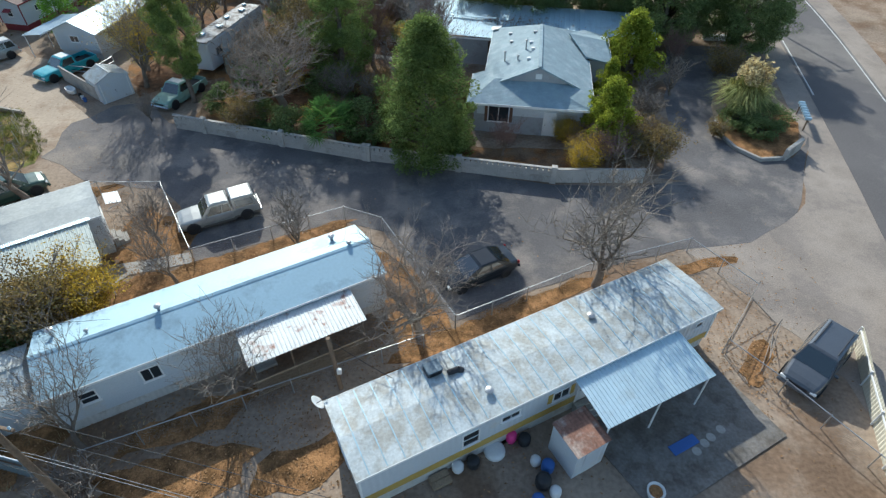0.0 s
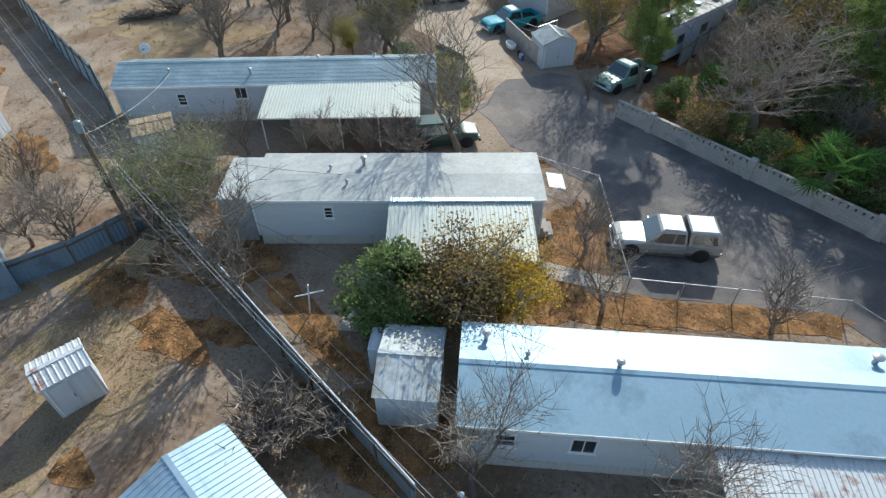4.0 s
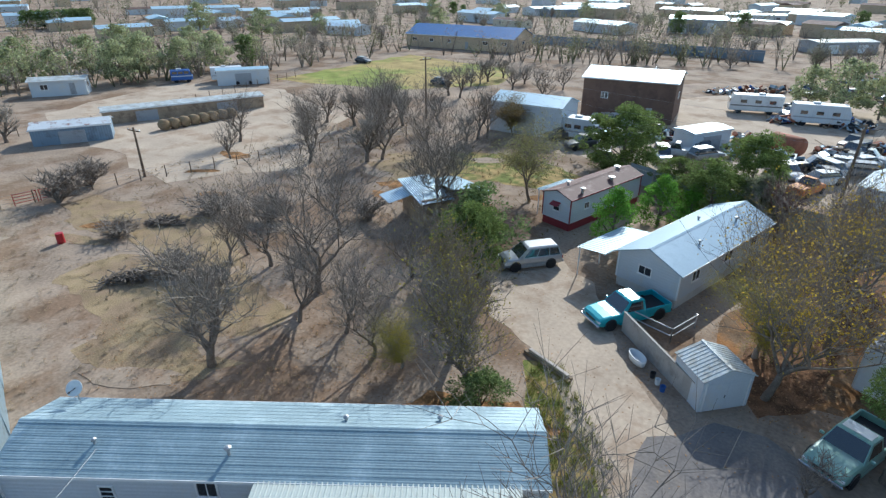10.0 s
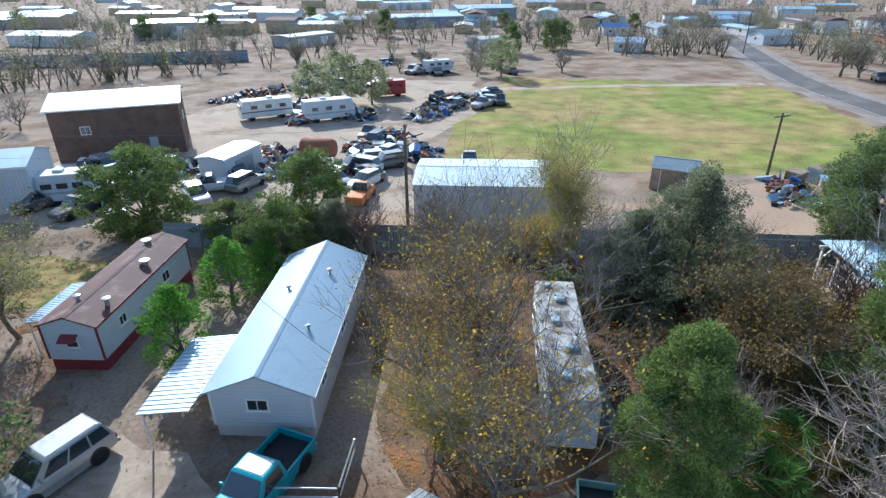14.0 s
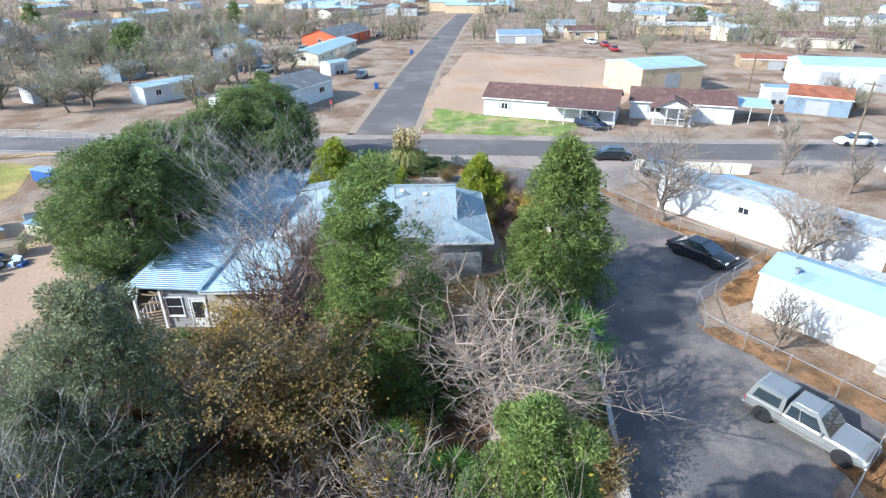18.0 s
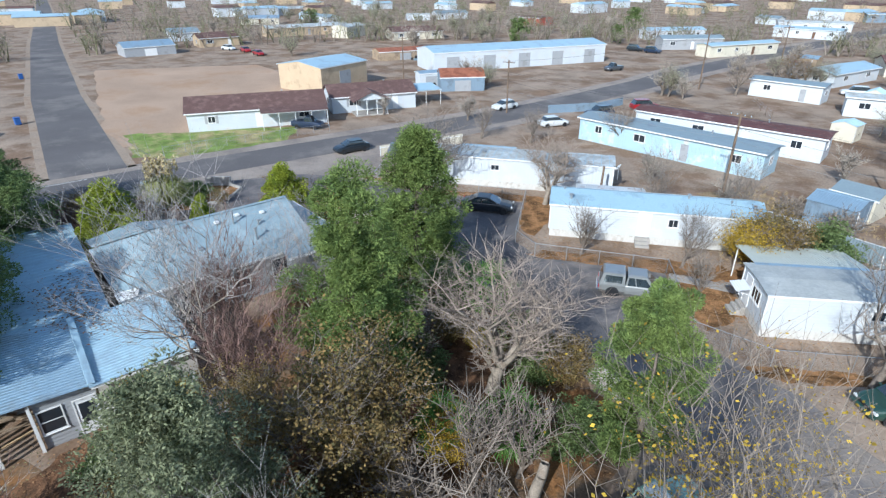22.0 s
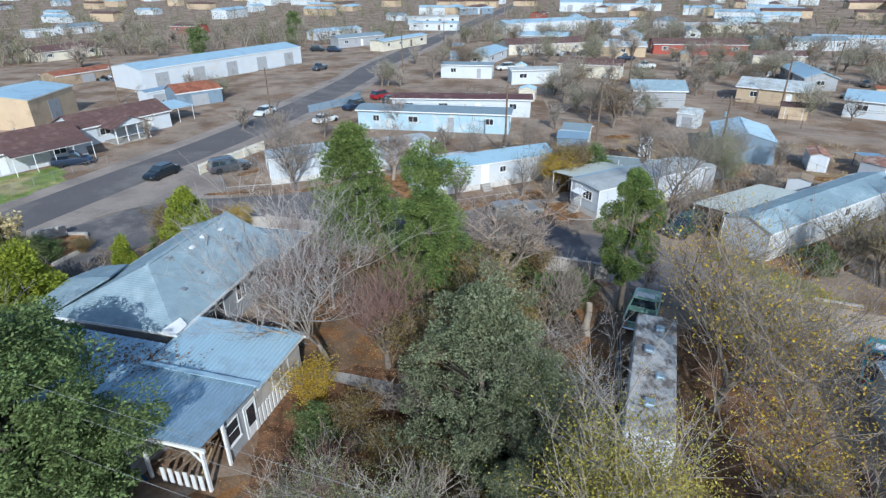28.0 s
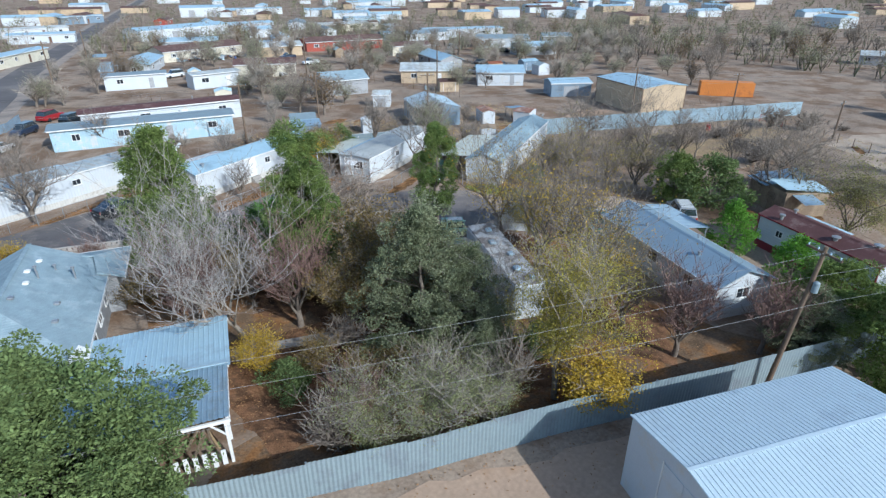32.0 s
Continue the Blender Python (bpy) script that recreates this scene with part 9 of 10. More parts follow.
# boxes and barrels on the red yard
for i, (x, y, rz, sx, sy, sz, m_, nm, lb) in enumerate(((12.5, 80.5, 20, 1.6, 1.4, 1.3, PLANK, "dog_kennel", "weathered wooden kennel"), (14.0, 78.0, 50, 2.0, 1.4, 1.2, TAN, "crate", "tan wooden crate"), (11.5, 75.5, 10, 1.6, 1.6, 1.0, TAN, "crate", "tan wooden crate"),
                                                      (15.5, 75.0, 70, 1.8, 1.3, 1.1, CREAM, "crate", "pale crate with its lid open"), (16.0, 80.5, 10, 3.4, 1.8, 1.5, BLUESIDE, "storage_box", "dark blue storage box"), (29.8, 80.6, 60, 2.8, 1.2, 1.2, BLUEP, "skip", "blue metal skip"), (19.0, 77, 30, 2.4, 1.8, 1.0, COOLROOF, "trailer_bed", "pale small trailer bed"))):
    bx = thing(nm, x, y, 0, rz, lb + " on the bare yard", nm.replace("_", " "))
    part("body", Shape().box(0, 0, sz / 2, sx, sy, sz, bevel=0.04), m_, bx)
    part("lid", Shape().box(0.1, 0, sz + 0.04, sx + 0.15, sy + 0.1, 0.06), GALV if i % 2 else PLANK, bx)
for k in range(9):
    lb = thing("lumber_stack", 39.6 - 0.02 * k, 84.6 + 1.4 * k, 0, 70 + 11 * k, "pile of pale lumber by the fence", "lumber", "lumber piles")
    for j in range(5):
        part("plank", Shape().box(0.1 * j, 0.22 * j - 0.4, 0.06 + 0.05 * (j % 3), 2.6, 0.2, 0.06, 4 * j), FRESHWOOD, lb)
for x, y in ((73.5, 43.8), (119, 32), (50.0, 14.0)):
    wb = thing("wheelie_bin", x, y, 0, 0, "blue wheeled rubbish bin at the roadside", "rubbish bin", "roadside bins")
    part("body", Shape().box(0, 0, 0.55, 0.7, 0.75, 1.0, bevel=0.05), BLUEP, wb)
    part("lid", Shape().box(0, 0, 1.08, 0.76, 0.82, 0.08, bevel=0.03), BLUEP, wb)
sg = thing("road_sign", 52.5, 51.6, 0, 20, "red octagonal road sign on a post", "road sign")
part("post", Shape().tube((0, 0, 0), (0, 0, 2.2), 0.03, 0.03, 6), GALVPIPE, sg)
part("plate", Shape().lathe([(0.01, -0.01), (0.38, -0.01), (0.38, 0.01), (0.01, 0.01)], 8, pose(0, 0, 2.3, 90, 0, 0)), RED, sg)
for i in range(8):
    hb = thing("hay_bale", -105.7 + 0.1 * i, 57.1 + i * 1.45, 0, 4, "round straw bale along the paddock", "hay bale", "hay bales")
    part("bale", Shape().lathe([(0.05, -0.6), (0.66, -0.58), (0.74, -0.4), (0.74, 0.4), (0.66, 0.58), (0.05, 0.6)], 14, pose(0, 0, 0.72, 0, 90, 0)), STRAW, hb, smooth=True)


def brush_pile(x, y, rz, L, W, h, seed):
    """Cut branches heaped on the field."""
    r = random.Random(seed)
    t = tagged(thing("brush_pile", x, y, 0, rz, "heap of dark cut branches on dry ground", "brush pile"), kind="stuff")
    sh = Shape()
    for k in range(150):
        px, py = r.gauss(0, L * 0.24), r.gauss(0, W * 0.24)
        top = h * max(0.1, 1 - (2 * px / L) ** 2)
        a, e = r.uniform(0, 6.283), r.gauss(0, 0.25)
        d = Vector((math.cos(a) * math.cos(e), math.sin(a) * math.cos(e), math.sin(e))) * r.uniform(0.3, 0.9)
        c = Vector((px, py, r.uniform(0.05, top)))
        sh.tube(c - d, c + d, r.uniform(0.02, 0.09), 0.015, 4)
    part("branches", sh, BARK, t)


for i, row in enumerate(((-66.0, 33.6, 55, 4.6, 1.6, 0.7), (-74.1, 40.3, 30, 3.0, 1.2, 0.45), (-94.7, 43.2, 20, 1.4, 0.8, 0.4))):
    brush_pile(*row, i)


def post_fence(points, h, spacing, label):
    """Wooden posts with two wires along a field."""
    t = thing("wire_fence", 0, 0, 0, 0, label, "fence", "field fences")
    for (x0, y0), (x1, y1) in zip(points, points[1:]):
        n = max(1, round(math.hypot(x1 - x0, y1 - y0) / spacing))
        for i in range(n):
            x, y = x0 + (x1 - x0) * i / n, y0 + (y1 - y0) * i / n
            part("post", Shape().tube((x, y, -0.05), (x, y, h), 0.06, 0.05, 6), POLEWOOD, t)
        for z in (h * 0.35, h * 0.65, h * 0.93):
            part("wire", Shape().tube((x0, y0, z), (x1, y1, z), 0.012, 0.012, 3), GALVPIPE, t)


post_fence([(-89.5, 26), (-89.0, 32.4), (-88.5, 37.9), (-86.9, 44.5), (-83.7, 54.1), (-79.7, 66.1), (-76, 78)], 1.3, 2.6, "weathered post and wire fence along the field")
post_fence([(-118, 40), (-116.5, 52), (-119.5, 70), (-124, 88), (-128, 100)], 1.4, 3.0, "post and wire fence behind the stables")
for i, (x, y) in enumerate(((-88.9, 34.5), (-88.6, 36.6))):
    fg = thing("field_gate", x, y, 0, 84, "low red pipe gate in the field fence", "gate", "field gates")
    for z in (0.25, 0.55, 0.85, 1.1):
        part("rail", Shape().box(0, 0, z, 1.9, 0.04, 0.05), RED, fg)
    for px in (-0.95, 0.95):
        part("post", Shape().box(px, 0, 0.6, 0.06, 0.06, 1.2), RED, fg)
bn = thing("barrel", -76.8, 33.0, 0, 0, "red steel barrel standing in the field", "barrel")
part("body", Shape().lathe([(0.02, 0), (0.3, 0.02), (0.3, 0.88), (0.02, 0.9)], 14), RED, bn)

# trees of the town: light patterns placed among the lots
T_BARE = bare("bare_tree", "leafless street tree with grey twigs", 103, 7.0, levels=4, split=4, trunk=0.14, spread=0.8, twig_r=0.014, up=0.45)
T_BARE2 = bare("bare_tree", "leafless mesquite with fine grey crown", 107, 5.6, levels=4, split=5, trunk=0.1, spread=0.85, twig_r=0.014, mats=(BARK, mat("grey_mesquite_twigs", (0.36, 0.315, 0.265), 0.95, var=0.25, islands=0.25)))
T_HAZE = bare("mesquite", "thin-leaved mesquite with a dull olive crown", 109, 6.0, leaf_spec=(8, 0.075, 0.34, 0.7, leaf_mat("dull_mesquite_leaf", (0.40, 0.40, 0.27), (0.34, 0.34, 0.22)), None), levels=4, split=4, trunk=0.12, spread=0.85, twig_r=0.014)
T_BROWN = bare("brown_tree", "tree with rust-brown withered leaves", 113, 5.6, leaf_spec=(3, 0.13, 0.3, 0.6, leaf_mat("dull_brown_leaf", (0.27, 0.18, 0.10), (0.21, 0.16, 0.09)), None), levels=4, split=4, trunk=0.12, spread=0.85, twig_r=0.014)
T_GREEN = evergreen("evergreen_tree", "dark green evergreen in a far lot", 117, 6.0, 2.3, 0.5, 70, 60, 0.17, OAKLEAF, "oval", base=0.62)
T_WILLOW = evergreen("willow_tree", "willow in dull light green leaf", 119, 8.0, 3.6, 1.6, 80, 46, 0.22, leaf_mat("far_willow_leaf", (0.40, 0.42, 0.24), (0.33, 0.36, 0.19)), "oval", base=0.85)
T_BARE, T_BARE2, T_HAZE, T_BROWN, T_GREEN, T_WILLOW = (light_proto(o) for o in (T_BARE, T_BARE2, T_HAZE, T_BROWN, T_GREEN, T_WILLOW))
rng = random.Random(77)
ROAD_PTS = [(x, y) for x, y in STREET] + [(41.5 + 6 * i * 0.97, 45.0 - 6 * i * 0.24) for i in range(60)]


def free(x, y, r=3.0):
    if any(math.hypot(x - a, y - b) < 8.5 for a, b in ROAD_PTS):
        return False
    return all(math.hypot(x - b[0], y - b[1]) > max(b[3], b[4]) * 0.42 + r for b in TOWN)


def scatter(n, x0, x1, y0, y1, kinds, lo, hi):
    placed = 0
    for _ in range(n * 6):
        if placed >= n:
            return
        x, y = rng.uniform(x0, x1), rng.uniform(y0, y1)
        if not free(x, y) or 48 < x < 128 and -14 < y < 40:
            continue
        pr = rng.choice(kinds)
        z0 = max(v[2] for c in pr.children for v in c.bound_box)
        s = rng.uniform(lo, hi)
        tree(pr.name.split(".")[0], pr, x, y, rng.uniform(0, 360), s, s * rng.uniform(0.85, 1.15))
        placed += 1


mixed = [T_BARE, T_BARE2, T_BARE2, T_HAZE, T_HAZE]
scatter(30, 66, 180, 56, 140, [T_HAZE, T_HAZE, T_BARE2, T_BARE2], 1.3, 1.9)
scatter(130, -120, 20, -150, 0, mixed + [T_BROWN], 0.75, 1.35)
scatter(60, -220, -60, -110, 10, [T_HAZE, T_BARE2, T_BROWN, T_BARE2, T_HAZE], 0.8, 1.4)
scatter(44, 50, 220, -150, 30, mixed + [T_GREEN], 0.7, 1.3)
scatter(60, 62, 130, 50, 150, mixed + [T_HAZE, T_HAZE, T_BARE2], 0.95, 1.6)
scatter(60, 62, 230, 50, 240, mixed + [T_GREEN, T_HAZE], 0.9, 1.6)
scatter(14, -66, 6, 150, 200, [T_BARE2, T_HAZE], 0.7, 1.1)
scatter(38, -120, 90, 205, 300, mixed + [T_GREEN], 0.8, 1.3)
scatter(50, -240, -140, 100, 300, mixed + [T_GREEN, T_WILLOW], 0.8, 1.3)
scatter(18, -92, -64, 60, 128, [T_BARE2, T_BARE], 0.7, 1.2)
scatter(12, -210, -88, -70, 42, [T_BARE2, T_HAZE, T_BARE, T_BROWN], 0.9, 1.5)
for x, y, s in ((-155.8, 54.9, 0.9), (-156.5, 61.9, 0.8), (-161.5, 70.8, 1.0), (-146.6, 69.8, 1.0), (-149.1, 76.2, 1.1), (-146.5, 82.8, 0.95), (-147.8, 91.6, 1.0), (-168, 60, 1.0), (-172, 82, 1.1), (-165, 96, 1.0), (-152, 104, 0.8)):
    tree("willow_tree", T_WILLOW, x, y, x * 9, s)
for i in range(9):
    tree("evergreen_tree", T_GREEN, -295 + 0.3 * i, 103 + 2.7 * i, 40 * i, 1.1)
for pr, x, y, s in ((T_WILLOW, -32, 128, 1.0), (T_WILLOW, -37, 131, 0.8), (T_WILLOW, -27, 127, 0.85), (T_WILLOW, 1, 150, 0.95), (T_BARE2, 15, 152, 1.0), (T_GREEN, 13, 185, 1.3), (T_GREEN, 26, 190, 1.3), (T_GREEN, 30, 192, 1.2), (T_BARE2, 38, 4, 0.7), (T_BARE2, 26, -2, 0.8), (T_BARE, 2.5, -4, 0.9),
                    (T_BARE2, 46, -26, 1.0), (T_HAZE, 40, -24, 1.0), (T_BARE, 18.2, 4.5, 0.8), (T_BARE, 12, 2.0, 0.8), (T_BARE2, -6, 6.5, 0.7), (T_BARE2, -14, 8.6, 0.6), (T_BARE2, 24.5, 66, 0.8), (T_BARE, 21.5, 70, 0.9), (T_GREEN, 57.5, 62, 1.0), (T_BARE2, 60, 66, 0.8), (T_HAZE, 64, 73, 1.1), (T_HAZE, 68, 71, 1.1)):
    tree(pr.name.split(".")[0], pr, x, y, x * 7, s)


# dead cars and trucks of the salvage yard and far lots: body, glass and wheels
def plain_car(x, y, rz, kind, colour, label, L=4.5, W=1.8):
    t = thing({"sedan": "sedan", "suv": "suv"}.get(kind, "pickup_truck"), x, y, 0, rz, label, "car", "parked cars")
    h, w = L / 2, W / 2
    part("body", loft(body_stations(kind if kind in ("sedan", "suv") else "suv", h, w)), colour, t)
    zt = 1.42 if kind == "sedan" else 1.72
    x0, x1 = (-h + 0.6, 1.1) if kind == "sedan" else (-h + 0.1, 1.1) if kind == "suv" else (-0.4, 1.2)
    part("window_glass", loft([(x0, w * 0.9, 0.9, 1.0, 0.03), (x0 + 0.35, w * 0.8, 0.9, zt - 0.04, 0.08), (x1 - 0.7, w * 0.8, 0.9, zt - 0.02, 0.08), (x1, w * 0.88, 0.9, 0.98, 0.03)]), CARGLASS, t)
    part("roof_panel", Shape().box((x0 + x1) / 2 - 0.18, 0, zt + 0.012, x1 - x0 - 1.05, w * 1.42, 0.05, bevel=0.02), colour, t)
    for wx in (h - 0.85, -h + 0.9):
        for s in (-1, 1):
            part("wheel", Shape().lathe([(0.04, -0.1), (0.33, -0.1), (0.33, 0.1), (0.04, 0.1)], 12, pose(wx, s * (w - 0.07), 0.33, 90, 0, 0)), RUBBER, t)
    return t


# small sheds and parked cars between the far homes
rc = random.Random(41)
done = 0
while done < 26:
    x, y = rc.uniform(-110, 12), rc.uniform(-130, -12)
    if not free(x, y, 4.0):
        continue
    done += 1
    if done % 3:
        gable_shed(x, y, rc.choice((-10, 80)) + rc.uniform(-12, 12), rc.uniform(2.4, 4.6), rc.uniform(2.2, 3.2), rc.uniform(1.9, 2.4), rc.uniform(0.3, 0.7), rc.choice((WHITEV, CREAM, TAN, BLUESIDE, PLANK)),
                   rc.choice((GALV, COOLROOF, BROWNROOF, GREYROOF, RUST)), "small weathered backyard shed with a metal roof", doors="N")
    else:
        plain_car(x, y, rc.uniform(0, 360), rc.choice(("sedan", "suv")), rc.choice((WHITECAR, SILVER, NAVY, REDCAR, BLACKCAR)), "car parked on bare dirt between homes")
ry = random.Random(57)
CARS = (WHITECAR, SILVER, GREYCAR, NAVY, SILVERTAN, WHITECAR, LIGHTSILVER, BLACKCAR)
LOTS = [((-60, 94, -50, 99), 9), ((-63, 84, -52, 93), 5), ((-46, 86, -38, 95), 4), ((-34, 88, -26, 100), 6), ((-16, 120, -6, 132), 7), ((-20, 150, 6, 168), 7), ((-40, 140, -24, 150), 5), ((-29, 100, -23, 108), 4), ((-42, 120, -34, 127), 4)]
for (x0, y0, x1, y1), n in LOTS:
    for k in range(n):
        plain_car(ry.uniform(x0, x1), ry.uniform(y0, y1), ry.uniform(0, 360), ry.choice(("sedan", "suv", "pickup")), ry.choice(CARS), "dusty dead car in the salvage yard", ry.uniform(4.2, 5.2))
FAR_CARS = [
    (40.2, 16.6, 210, "pickup", NAVY, "dark blue pickup truck parked in a carport"),
    (14.6, -7.6, 240, "sedan", WHITECAR, "white car beside a pale fence"),
    (9.2, -26.4, 230, "suv", REDCAR, "bright red sport utility vehicle"),
    (6.0, -22.0, 230, "suv", BLACKCAR, "black car by the mobile homes"),
    (43.0, -96, 180, "suv", BLACKCAR, "black sport utility vehicle on a forecourt"),
    (37.5, -95, 180, "suv", NAVY, "dark car on a forecourt"),
    (131.5, -22.0, 190, "sedan", WHITECAR, "white car beside a garage"),
    (124.0, -23.0, 170, "sedan", REDCAR, "red car beside a garage"),
    (115.0, -21.5, 170, "sedan", REDCAR, "dull red car on a dirt lot"),
    (-46, -80, 10, "pickup", NAVY, "blue pickup truck in a yard"),
    (-60, -30, 80, "pickup", SILVER, "silver pickup truck beside a fence"),
    (-44.8, 89.2, 190, "pickup", WHITECAR, "white flatbed truck with its bonnet dusty"),
    (-30.6, 84.0, 70, "pickup", ORANGE, "orange flatbed truck behind the metal building"),
    (-18.4, 92.0, 80, "pickup", WHITECAR, "white work truck in the salvage yard"),
    (-27.4, 93.4, 200, "suv", GREYCAR, "dark dead car in the salvage yard"),
    (-29.6, 90.4, 120, "sedan", SILVERTAN, "tan dead car in the salvage yard"),
    (-20.0, 175.0, 20, "pickup", NAVY, "old truck at the yard edge"),
    (-11.0, 186.0, 30, "pickup", BLACKCAR, "black truck at the yard edge"),
    (-97, 109, 0, "sedan", NAVY, "dark car standing in the pasture"),
    (-131, 121, 0, "sedan", GREYCAR, "grey car standing in the pasture"),
    (163, 37, 160, "sedan", BLACKCAR, "black car by an orange house"),
]
for row in FAR_CARS:
    plain_car(*row)
for x, y, rz, k, c, lb in ((26.5, -12, 75, "sedan", WHITECAR, "white car parked near the street"), (12.4, 8.8 - 26, 60, "suv", NAVY, "dark car beside a mobile home"), (31.5, -60, 70, "pickup", GREYCAR, "grey car on the warehouse forecourt"),
                           (-14, -62, 20, "suv", WHITECAR, "white car in a back yard"), (-36, -52, 100, "sedan", SILVER, "silver car in a back yard"), (-48, -66, 10, "pickup", WHITECAR, "white car between homes"),
                           (-88, -36, 40, "sedan", NAVY, "blue car between homes"), (96, 66, 150, "sedan", WHITECAR, "white car beside a house"), (128, 60, 150, "suv", SILVER, "silver car beside a house"), (86, 46, 165, "sedan", GREYCAR, "grey car on a drive"),
                           (26.5, 27.5 - 7.5, 75, "sedan", BLACKCAR, "black car on the street shoulder")):
    plain_car(x, y, rz, k, c, lb)

# more dwellings of the far lots
rh = random.Random(63)
DONE = []
AREAS = [(11, -150, 40, -240, -70), (6, -135, -20, -120, -45), (9, 72, 240, 62, 240), (5, 110, 260, -160, -70), (3, -60, 60, 235, 330), (4, -260, -150, 110, 300)]
for n, x0, x1, y0, y1 in AREAS:
    got = 0
    for k in range(400):
        x, y = rh.uniform(x0, x1), rh.uniform(y0, y1)
        if got >= n or not free(x, y, 9.0) or any(math.hypot(x - a, y - b) < 17 for a, b in DONE):
            continue
        got += 1
        DONE.append((x, y))
        w_, r_, lb = rh.choice(((WHITE, COOLROOF, "white mobile home with a pale blue roof"), (CREAM, BROWNROOF, "cream house with a brown roof"), (WHITE, GREYROOF, "white cottage with a grey roof"), (TAN, OLDROOF, "tan house with a flat pale roof"),
                                (PALEBLUE, COOLROOF, "pale blue mobile home on a bare lot"), (REDSIDE, BROWNROOF, "red-brown house with a dark roof"), (GREYSIDE, COOLROOF, "grey house with a bright metal roof")))
        building(x, y, rh.choice((-12, 78, 168)) + rh.uniform(-8, 8), rh.uniform(9, 20), rh.uniform(4.5, 8), rh.uniform(2.5, 3.0), rh.uniform(0.4, 1.3), w_, r_, "mobile_home" if "mobile" in lb else "house", lb + " among bare trees")
        if rh.random() < 0.6:
            plain_car(x + rh.choice((-11, 11)), y + rh.uniform(-4, 4), rh.uniform(0, 360), rh.choice(("sedan", "suv")), rh.choice(CARS), "car parked on dirt beside a far house")

chain_runs = [[(-16, -30), (-30, -33), (-44, -38)], [(-30, -33), (-24, -52), (-20, -66)], [(-58, -8), (-54, -24), (-50, -40)], [(-8, -32), (-2, -44)], [(-70, -40), (-92, -48)], [(62, 68), (84, 62), (104, 56)]]
for run in chain_runs:
    post_fence(run, 1.4, 3.0, "grey post and wire fence between back yards")


# far woods and roofs to the horizon, too many to count
def far_woods():
    r = random.Random(3)
    leaf_sh, tw_sh = Shape(), Shape()
    for i in range(9000):
        a = r.uniform(0, 6.283)
        d = 150 + 1250 * r.random() ** 2.0
        x, y = d * math.cos(a), 30 + d * math.sin(a)
        if not free(x, y, 1.0) or -14 < y - 150 + 0.0 * x < 60 and -60 < x < 40 and r.random() < 0.85 or -28 < x < 50 and 84 < y < 140 or -135 < x < -85 and 88 < y < 142:
            continue
        h, w = r.uniform(3.5, 8.5), r.uniform(3.5, 7.5) * (1 + d / 1600)
        olive = r.random() < 0.45
        sh = leaf_sh if olive else tw_sh
        q = (0.16 if olive else 0.05) + d / (1500 if olive else 3000)
        for k in range(3):
            b = r.uniform(0, 6.283)
            sh.tube((x, y, 0), (x + math.cos(b) * w * 0.25, y + math.sin(b) * w * 0.25, h * 0.7), 0.14, 0.05, 3, False)
        for k in range(64 if d < 300 else 36 if d < 600 else 16):
            v = Vector((r.gauss(0, 1), r.gauss(0, 1), r.gauss(0, 1))).normalized() * r.uniform(0.3, 1.0)
            leaf(sh, Vector((x + v.x * w * 0.5, y + v.y * w * 0.5, h * (0.6 + 0.38 * v.z))), q * r.uniform(0.6, 1.5), r, 1.5 if olive else 8.0, None if olive else v)
    w = thing("far_woods", 0, 0, 0, 0, "scrubby grey and olive trees reaching the horizon", "woods", kind="stuff")
    part("olive_crowns", leaf_sh, FARLEAF, w)
    part("bare_crowns", tw_sh, FARBARE, w)
    t = thing("far_roofs", 0, 0, 0, 0, "scattered pale roofs of the far town", "buildings", kind="stuff")
    shs = [Shape(), Shape(), Shape(), Shape()]
    for i in range(800):
        a = r.uniform(0, 6.283)
        d = 260 + 940 * r.random() ** 1.3
        x, y = d * math.cos(a), d * math.sin(a)
        L, W, h = r.uniform(9, 24), r.uniform(5, 10), r.uniform(2.6, 4.5)
        m = pose(x, y, 0, 0, 0, r.choice((-15, 75)) + r.uniform(-8, 8))
        shs[2 + (r.random() < 0.5)].box(0, 0, h / 2, L, W, h, m=m)
        prof = [(-W / 2 - 0.3, h), (W / 2 + 0.3, h), (0, h + 1.0)]
        shs[r.random() < 0.3].add([(sx * (L / 2 + 0.3), p[0], p[1]) for sx in (-1, 1) for p in prof], [(2, 1, 0), (3, 4, 5), (0, 3, 5, 2), (1, 2, 5, 4), (0, 1, 4, 3)], m)
    for nm, s_, m_ in zip(("pale_roofs", "dark_roofs", "pale_walls", "dull_walls"), shs, (COOLROOF, BROWNROOF, WHITE, TAN)):
        part(nm, s_, m_, t)


far_woods()


def inside(x, y, ring):
    """Whether a point lies within a closed outline."""
    odd = False
    for (x0, y0), (x1, y1) in zip(ring, ring[1:] + ring[:1]):
        if (y0 > y) != (y1 > y) and x < (x1 - x0) * (y - y0) / (y1 - y0) + x0:
            odd = not odd
    return odd


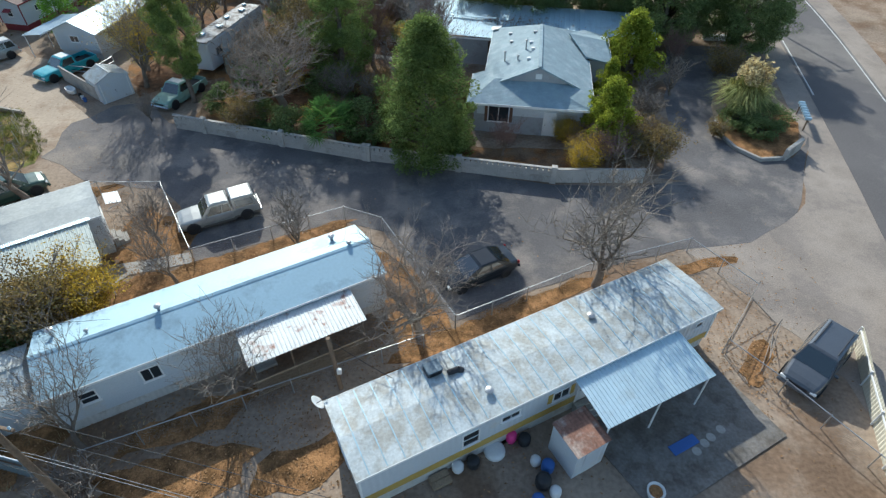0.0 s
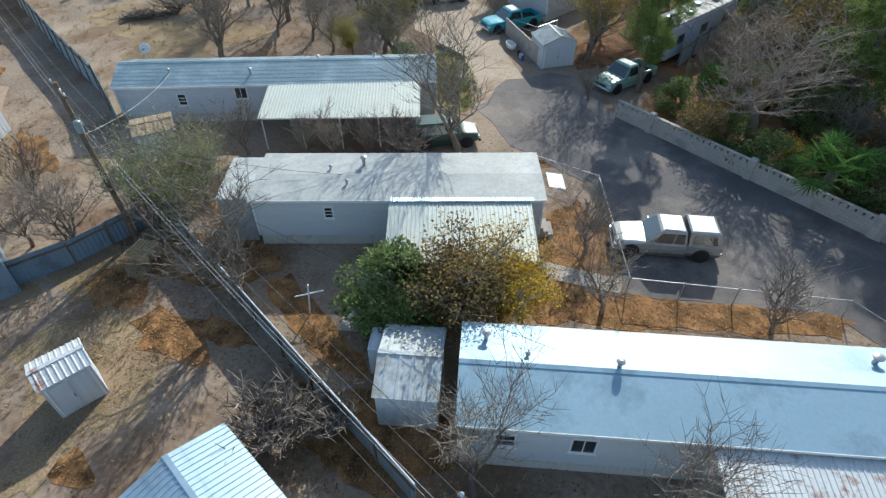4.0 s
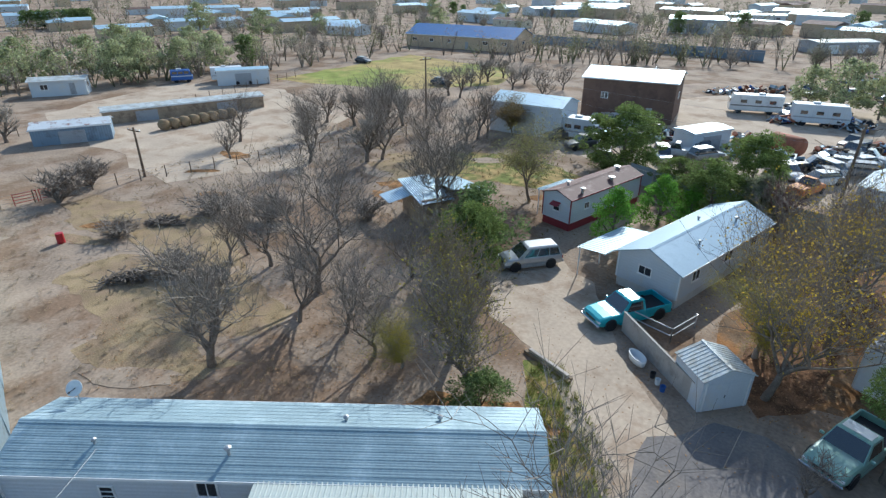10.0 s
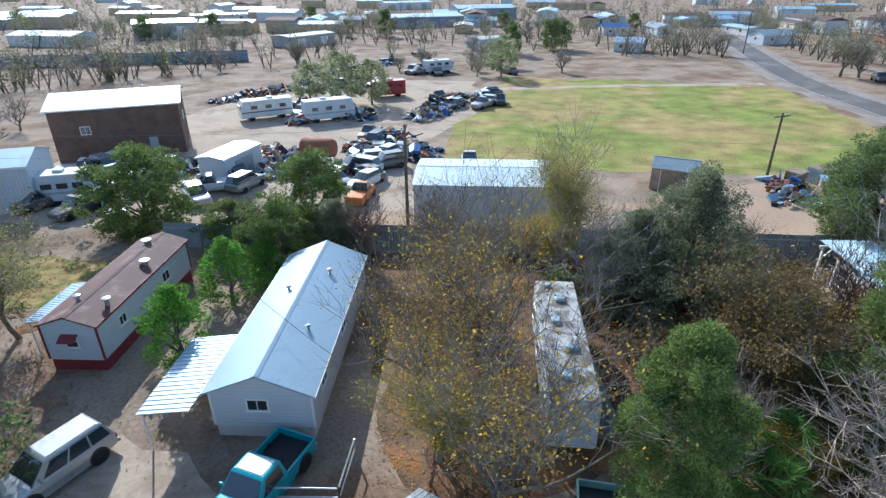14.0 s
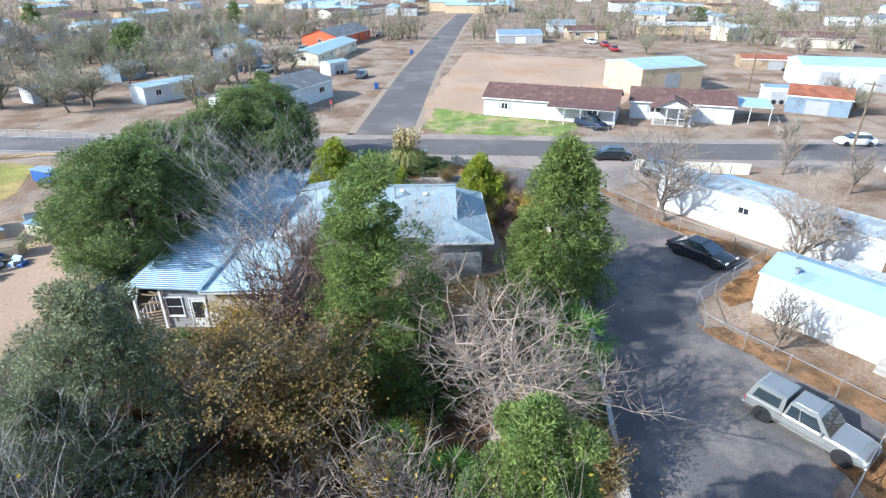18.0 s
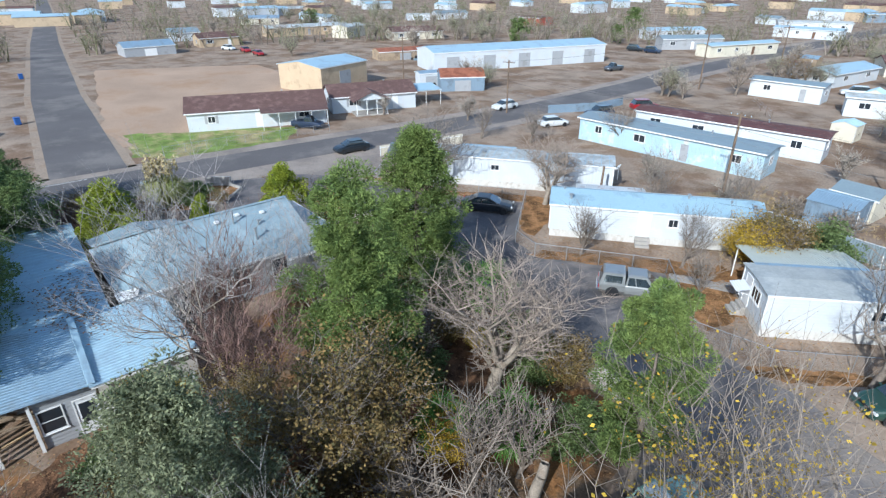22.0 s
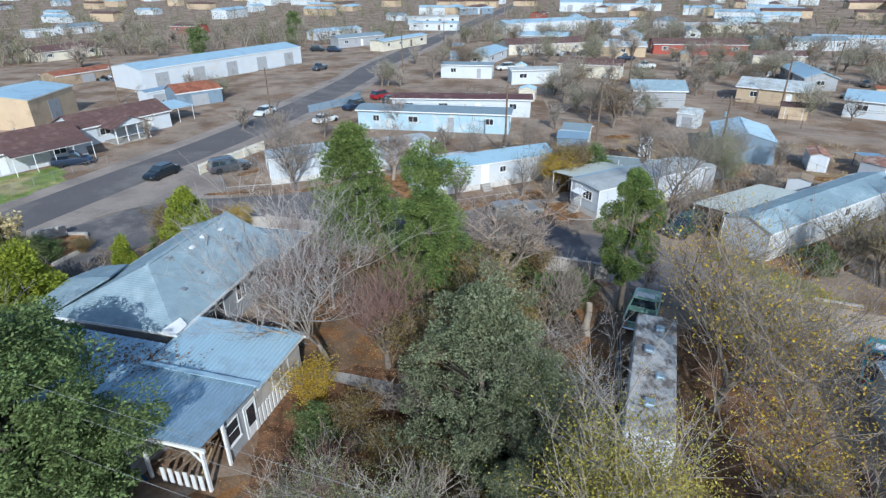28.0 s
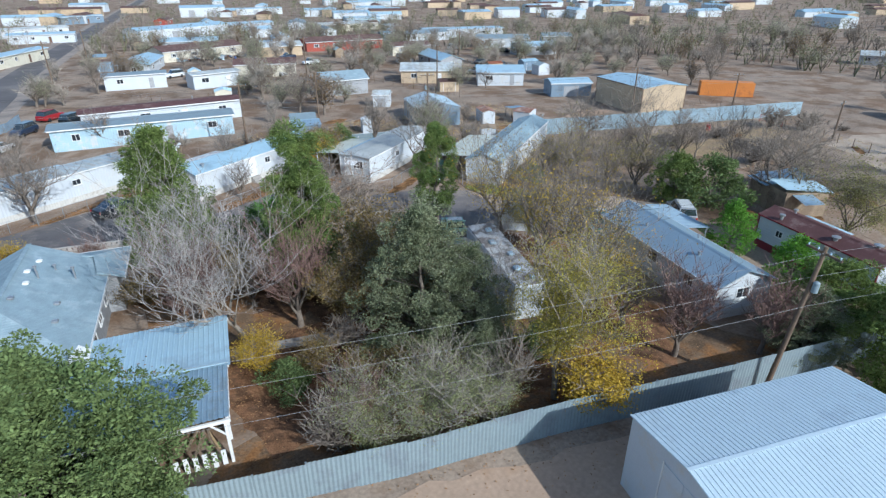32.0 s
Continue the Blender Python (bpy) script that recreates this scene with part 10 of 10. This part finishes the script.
# loose leaves and dry tufts on the near ground, past counting
def ground_scatter():
    r = random.Random(21)
    lv = Shape()
    zones = [(x, y, max(rx, ry) * 1.5) for x, y, rx, ry, _ in LIT]
    for i in range(46000):
        if r.random() < 0.6:
            cx, cy, rr = r.choice(zones)
            x, y = cx + r.gauss(0, rr * 0.6), cy + r.gauss(0, rr * 0.6)
        else:
            x, y = (r.uniform(-62, -22), r.uniform(28, 62)) if r.random() < 0.5 else (r.uniform(-62, 18), r.uniform(2, 70))
        if inside(x, y, LANE) and r.random() < 0.97 or (inside(x, y, YARD) or -32 < x < -22 and 33 < y < 46) and r.random() < 0.85:
            continue
        a, s = r.uniform(0, 6.283), r.uniform(0.04, 0.085)
        c, d = math.cos(a) * s, math.sin(a) * s
        lv.add([(x - c, y - d, 0.05), (x + d * 0.5, y - c * 0.5, 0.065), (x + c, y + d, 0.05), (x - d * 0.5, y + c * 0.5, 0.055)], [(0, 1, 2, 3)])
    solid("fallen_leaves", lv, mat("dry_fallen_leaf", (0.30, 0.17, 0.08), 0.9, var=0.3, islands=0.5, bump=0.0), "scattered dry orange-brown leaves on the ground", "leaves", kind="stuff")
    dry, green = Shape(), Shape()
    for i in range(5200):
        k = r.random()
        if k < 0.5:
            x, y = r.uniform(-90, -44), r.uniform(22, 80)
        elif k < 0.8:
            x, y = r.uniform(-60, -14), r.uniform(0, 20)
        else:
            x, y = r.uniform(-38, -31), r.uniform(36, 44)
        h = r.uniform(0.15, 0.5)
        tf = dry
        if k >= 0.8:
            if not inside(x, y, VERGE):
                continue
            tf = green
        for j in range(9):
            a, o = r.uniform(0, 6.283), r.uniform(0.05, 0.3)
            bx, by = x + r.gauss(0, 0.08), y + r.gauss(0, 0.08)
            tf.add([(bx - 0.012, by, 0), (bx + 0.012, by, 0), (bx + math.cos(a) * o, by + math.sin(a) * o, h * r.uniform(0.6, 1.1))], [(0, 1, 2)])
    solid("grass_tufts", green, mat("verge_grass", (0.27, 0.28, 0.07), 0.95, var=0.3, islands=0.6, bump=0.0), "green and yellow grass tufts beside the dirt drive", "grass", kind="stuff")
    solid("dry_tufts", dry, mat("dry_tuft", (0.40, 0.30, 0.16), 0.95, var=0.3, islands=0.4, bump=0.0), "dry straw-coloured weed tufts over the field", "weeds", kind="stuff")


ground_scatter()

# the patterns themselves are not part of the place
for pr in PROTOS:
    for ob in list(pr.children) + [pr]:
        bpy.data.objects.remove(ob)
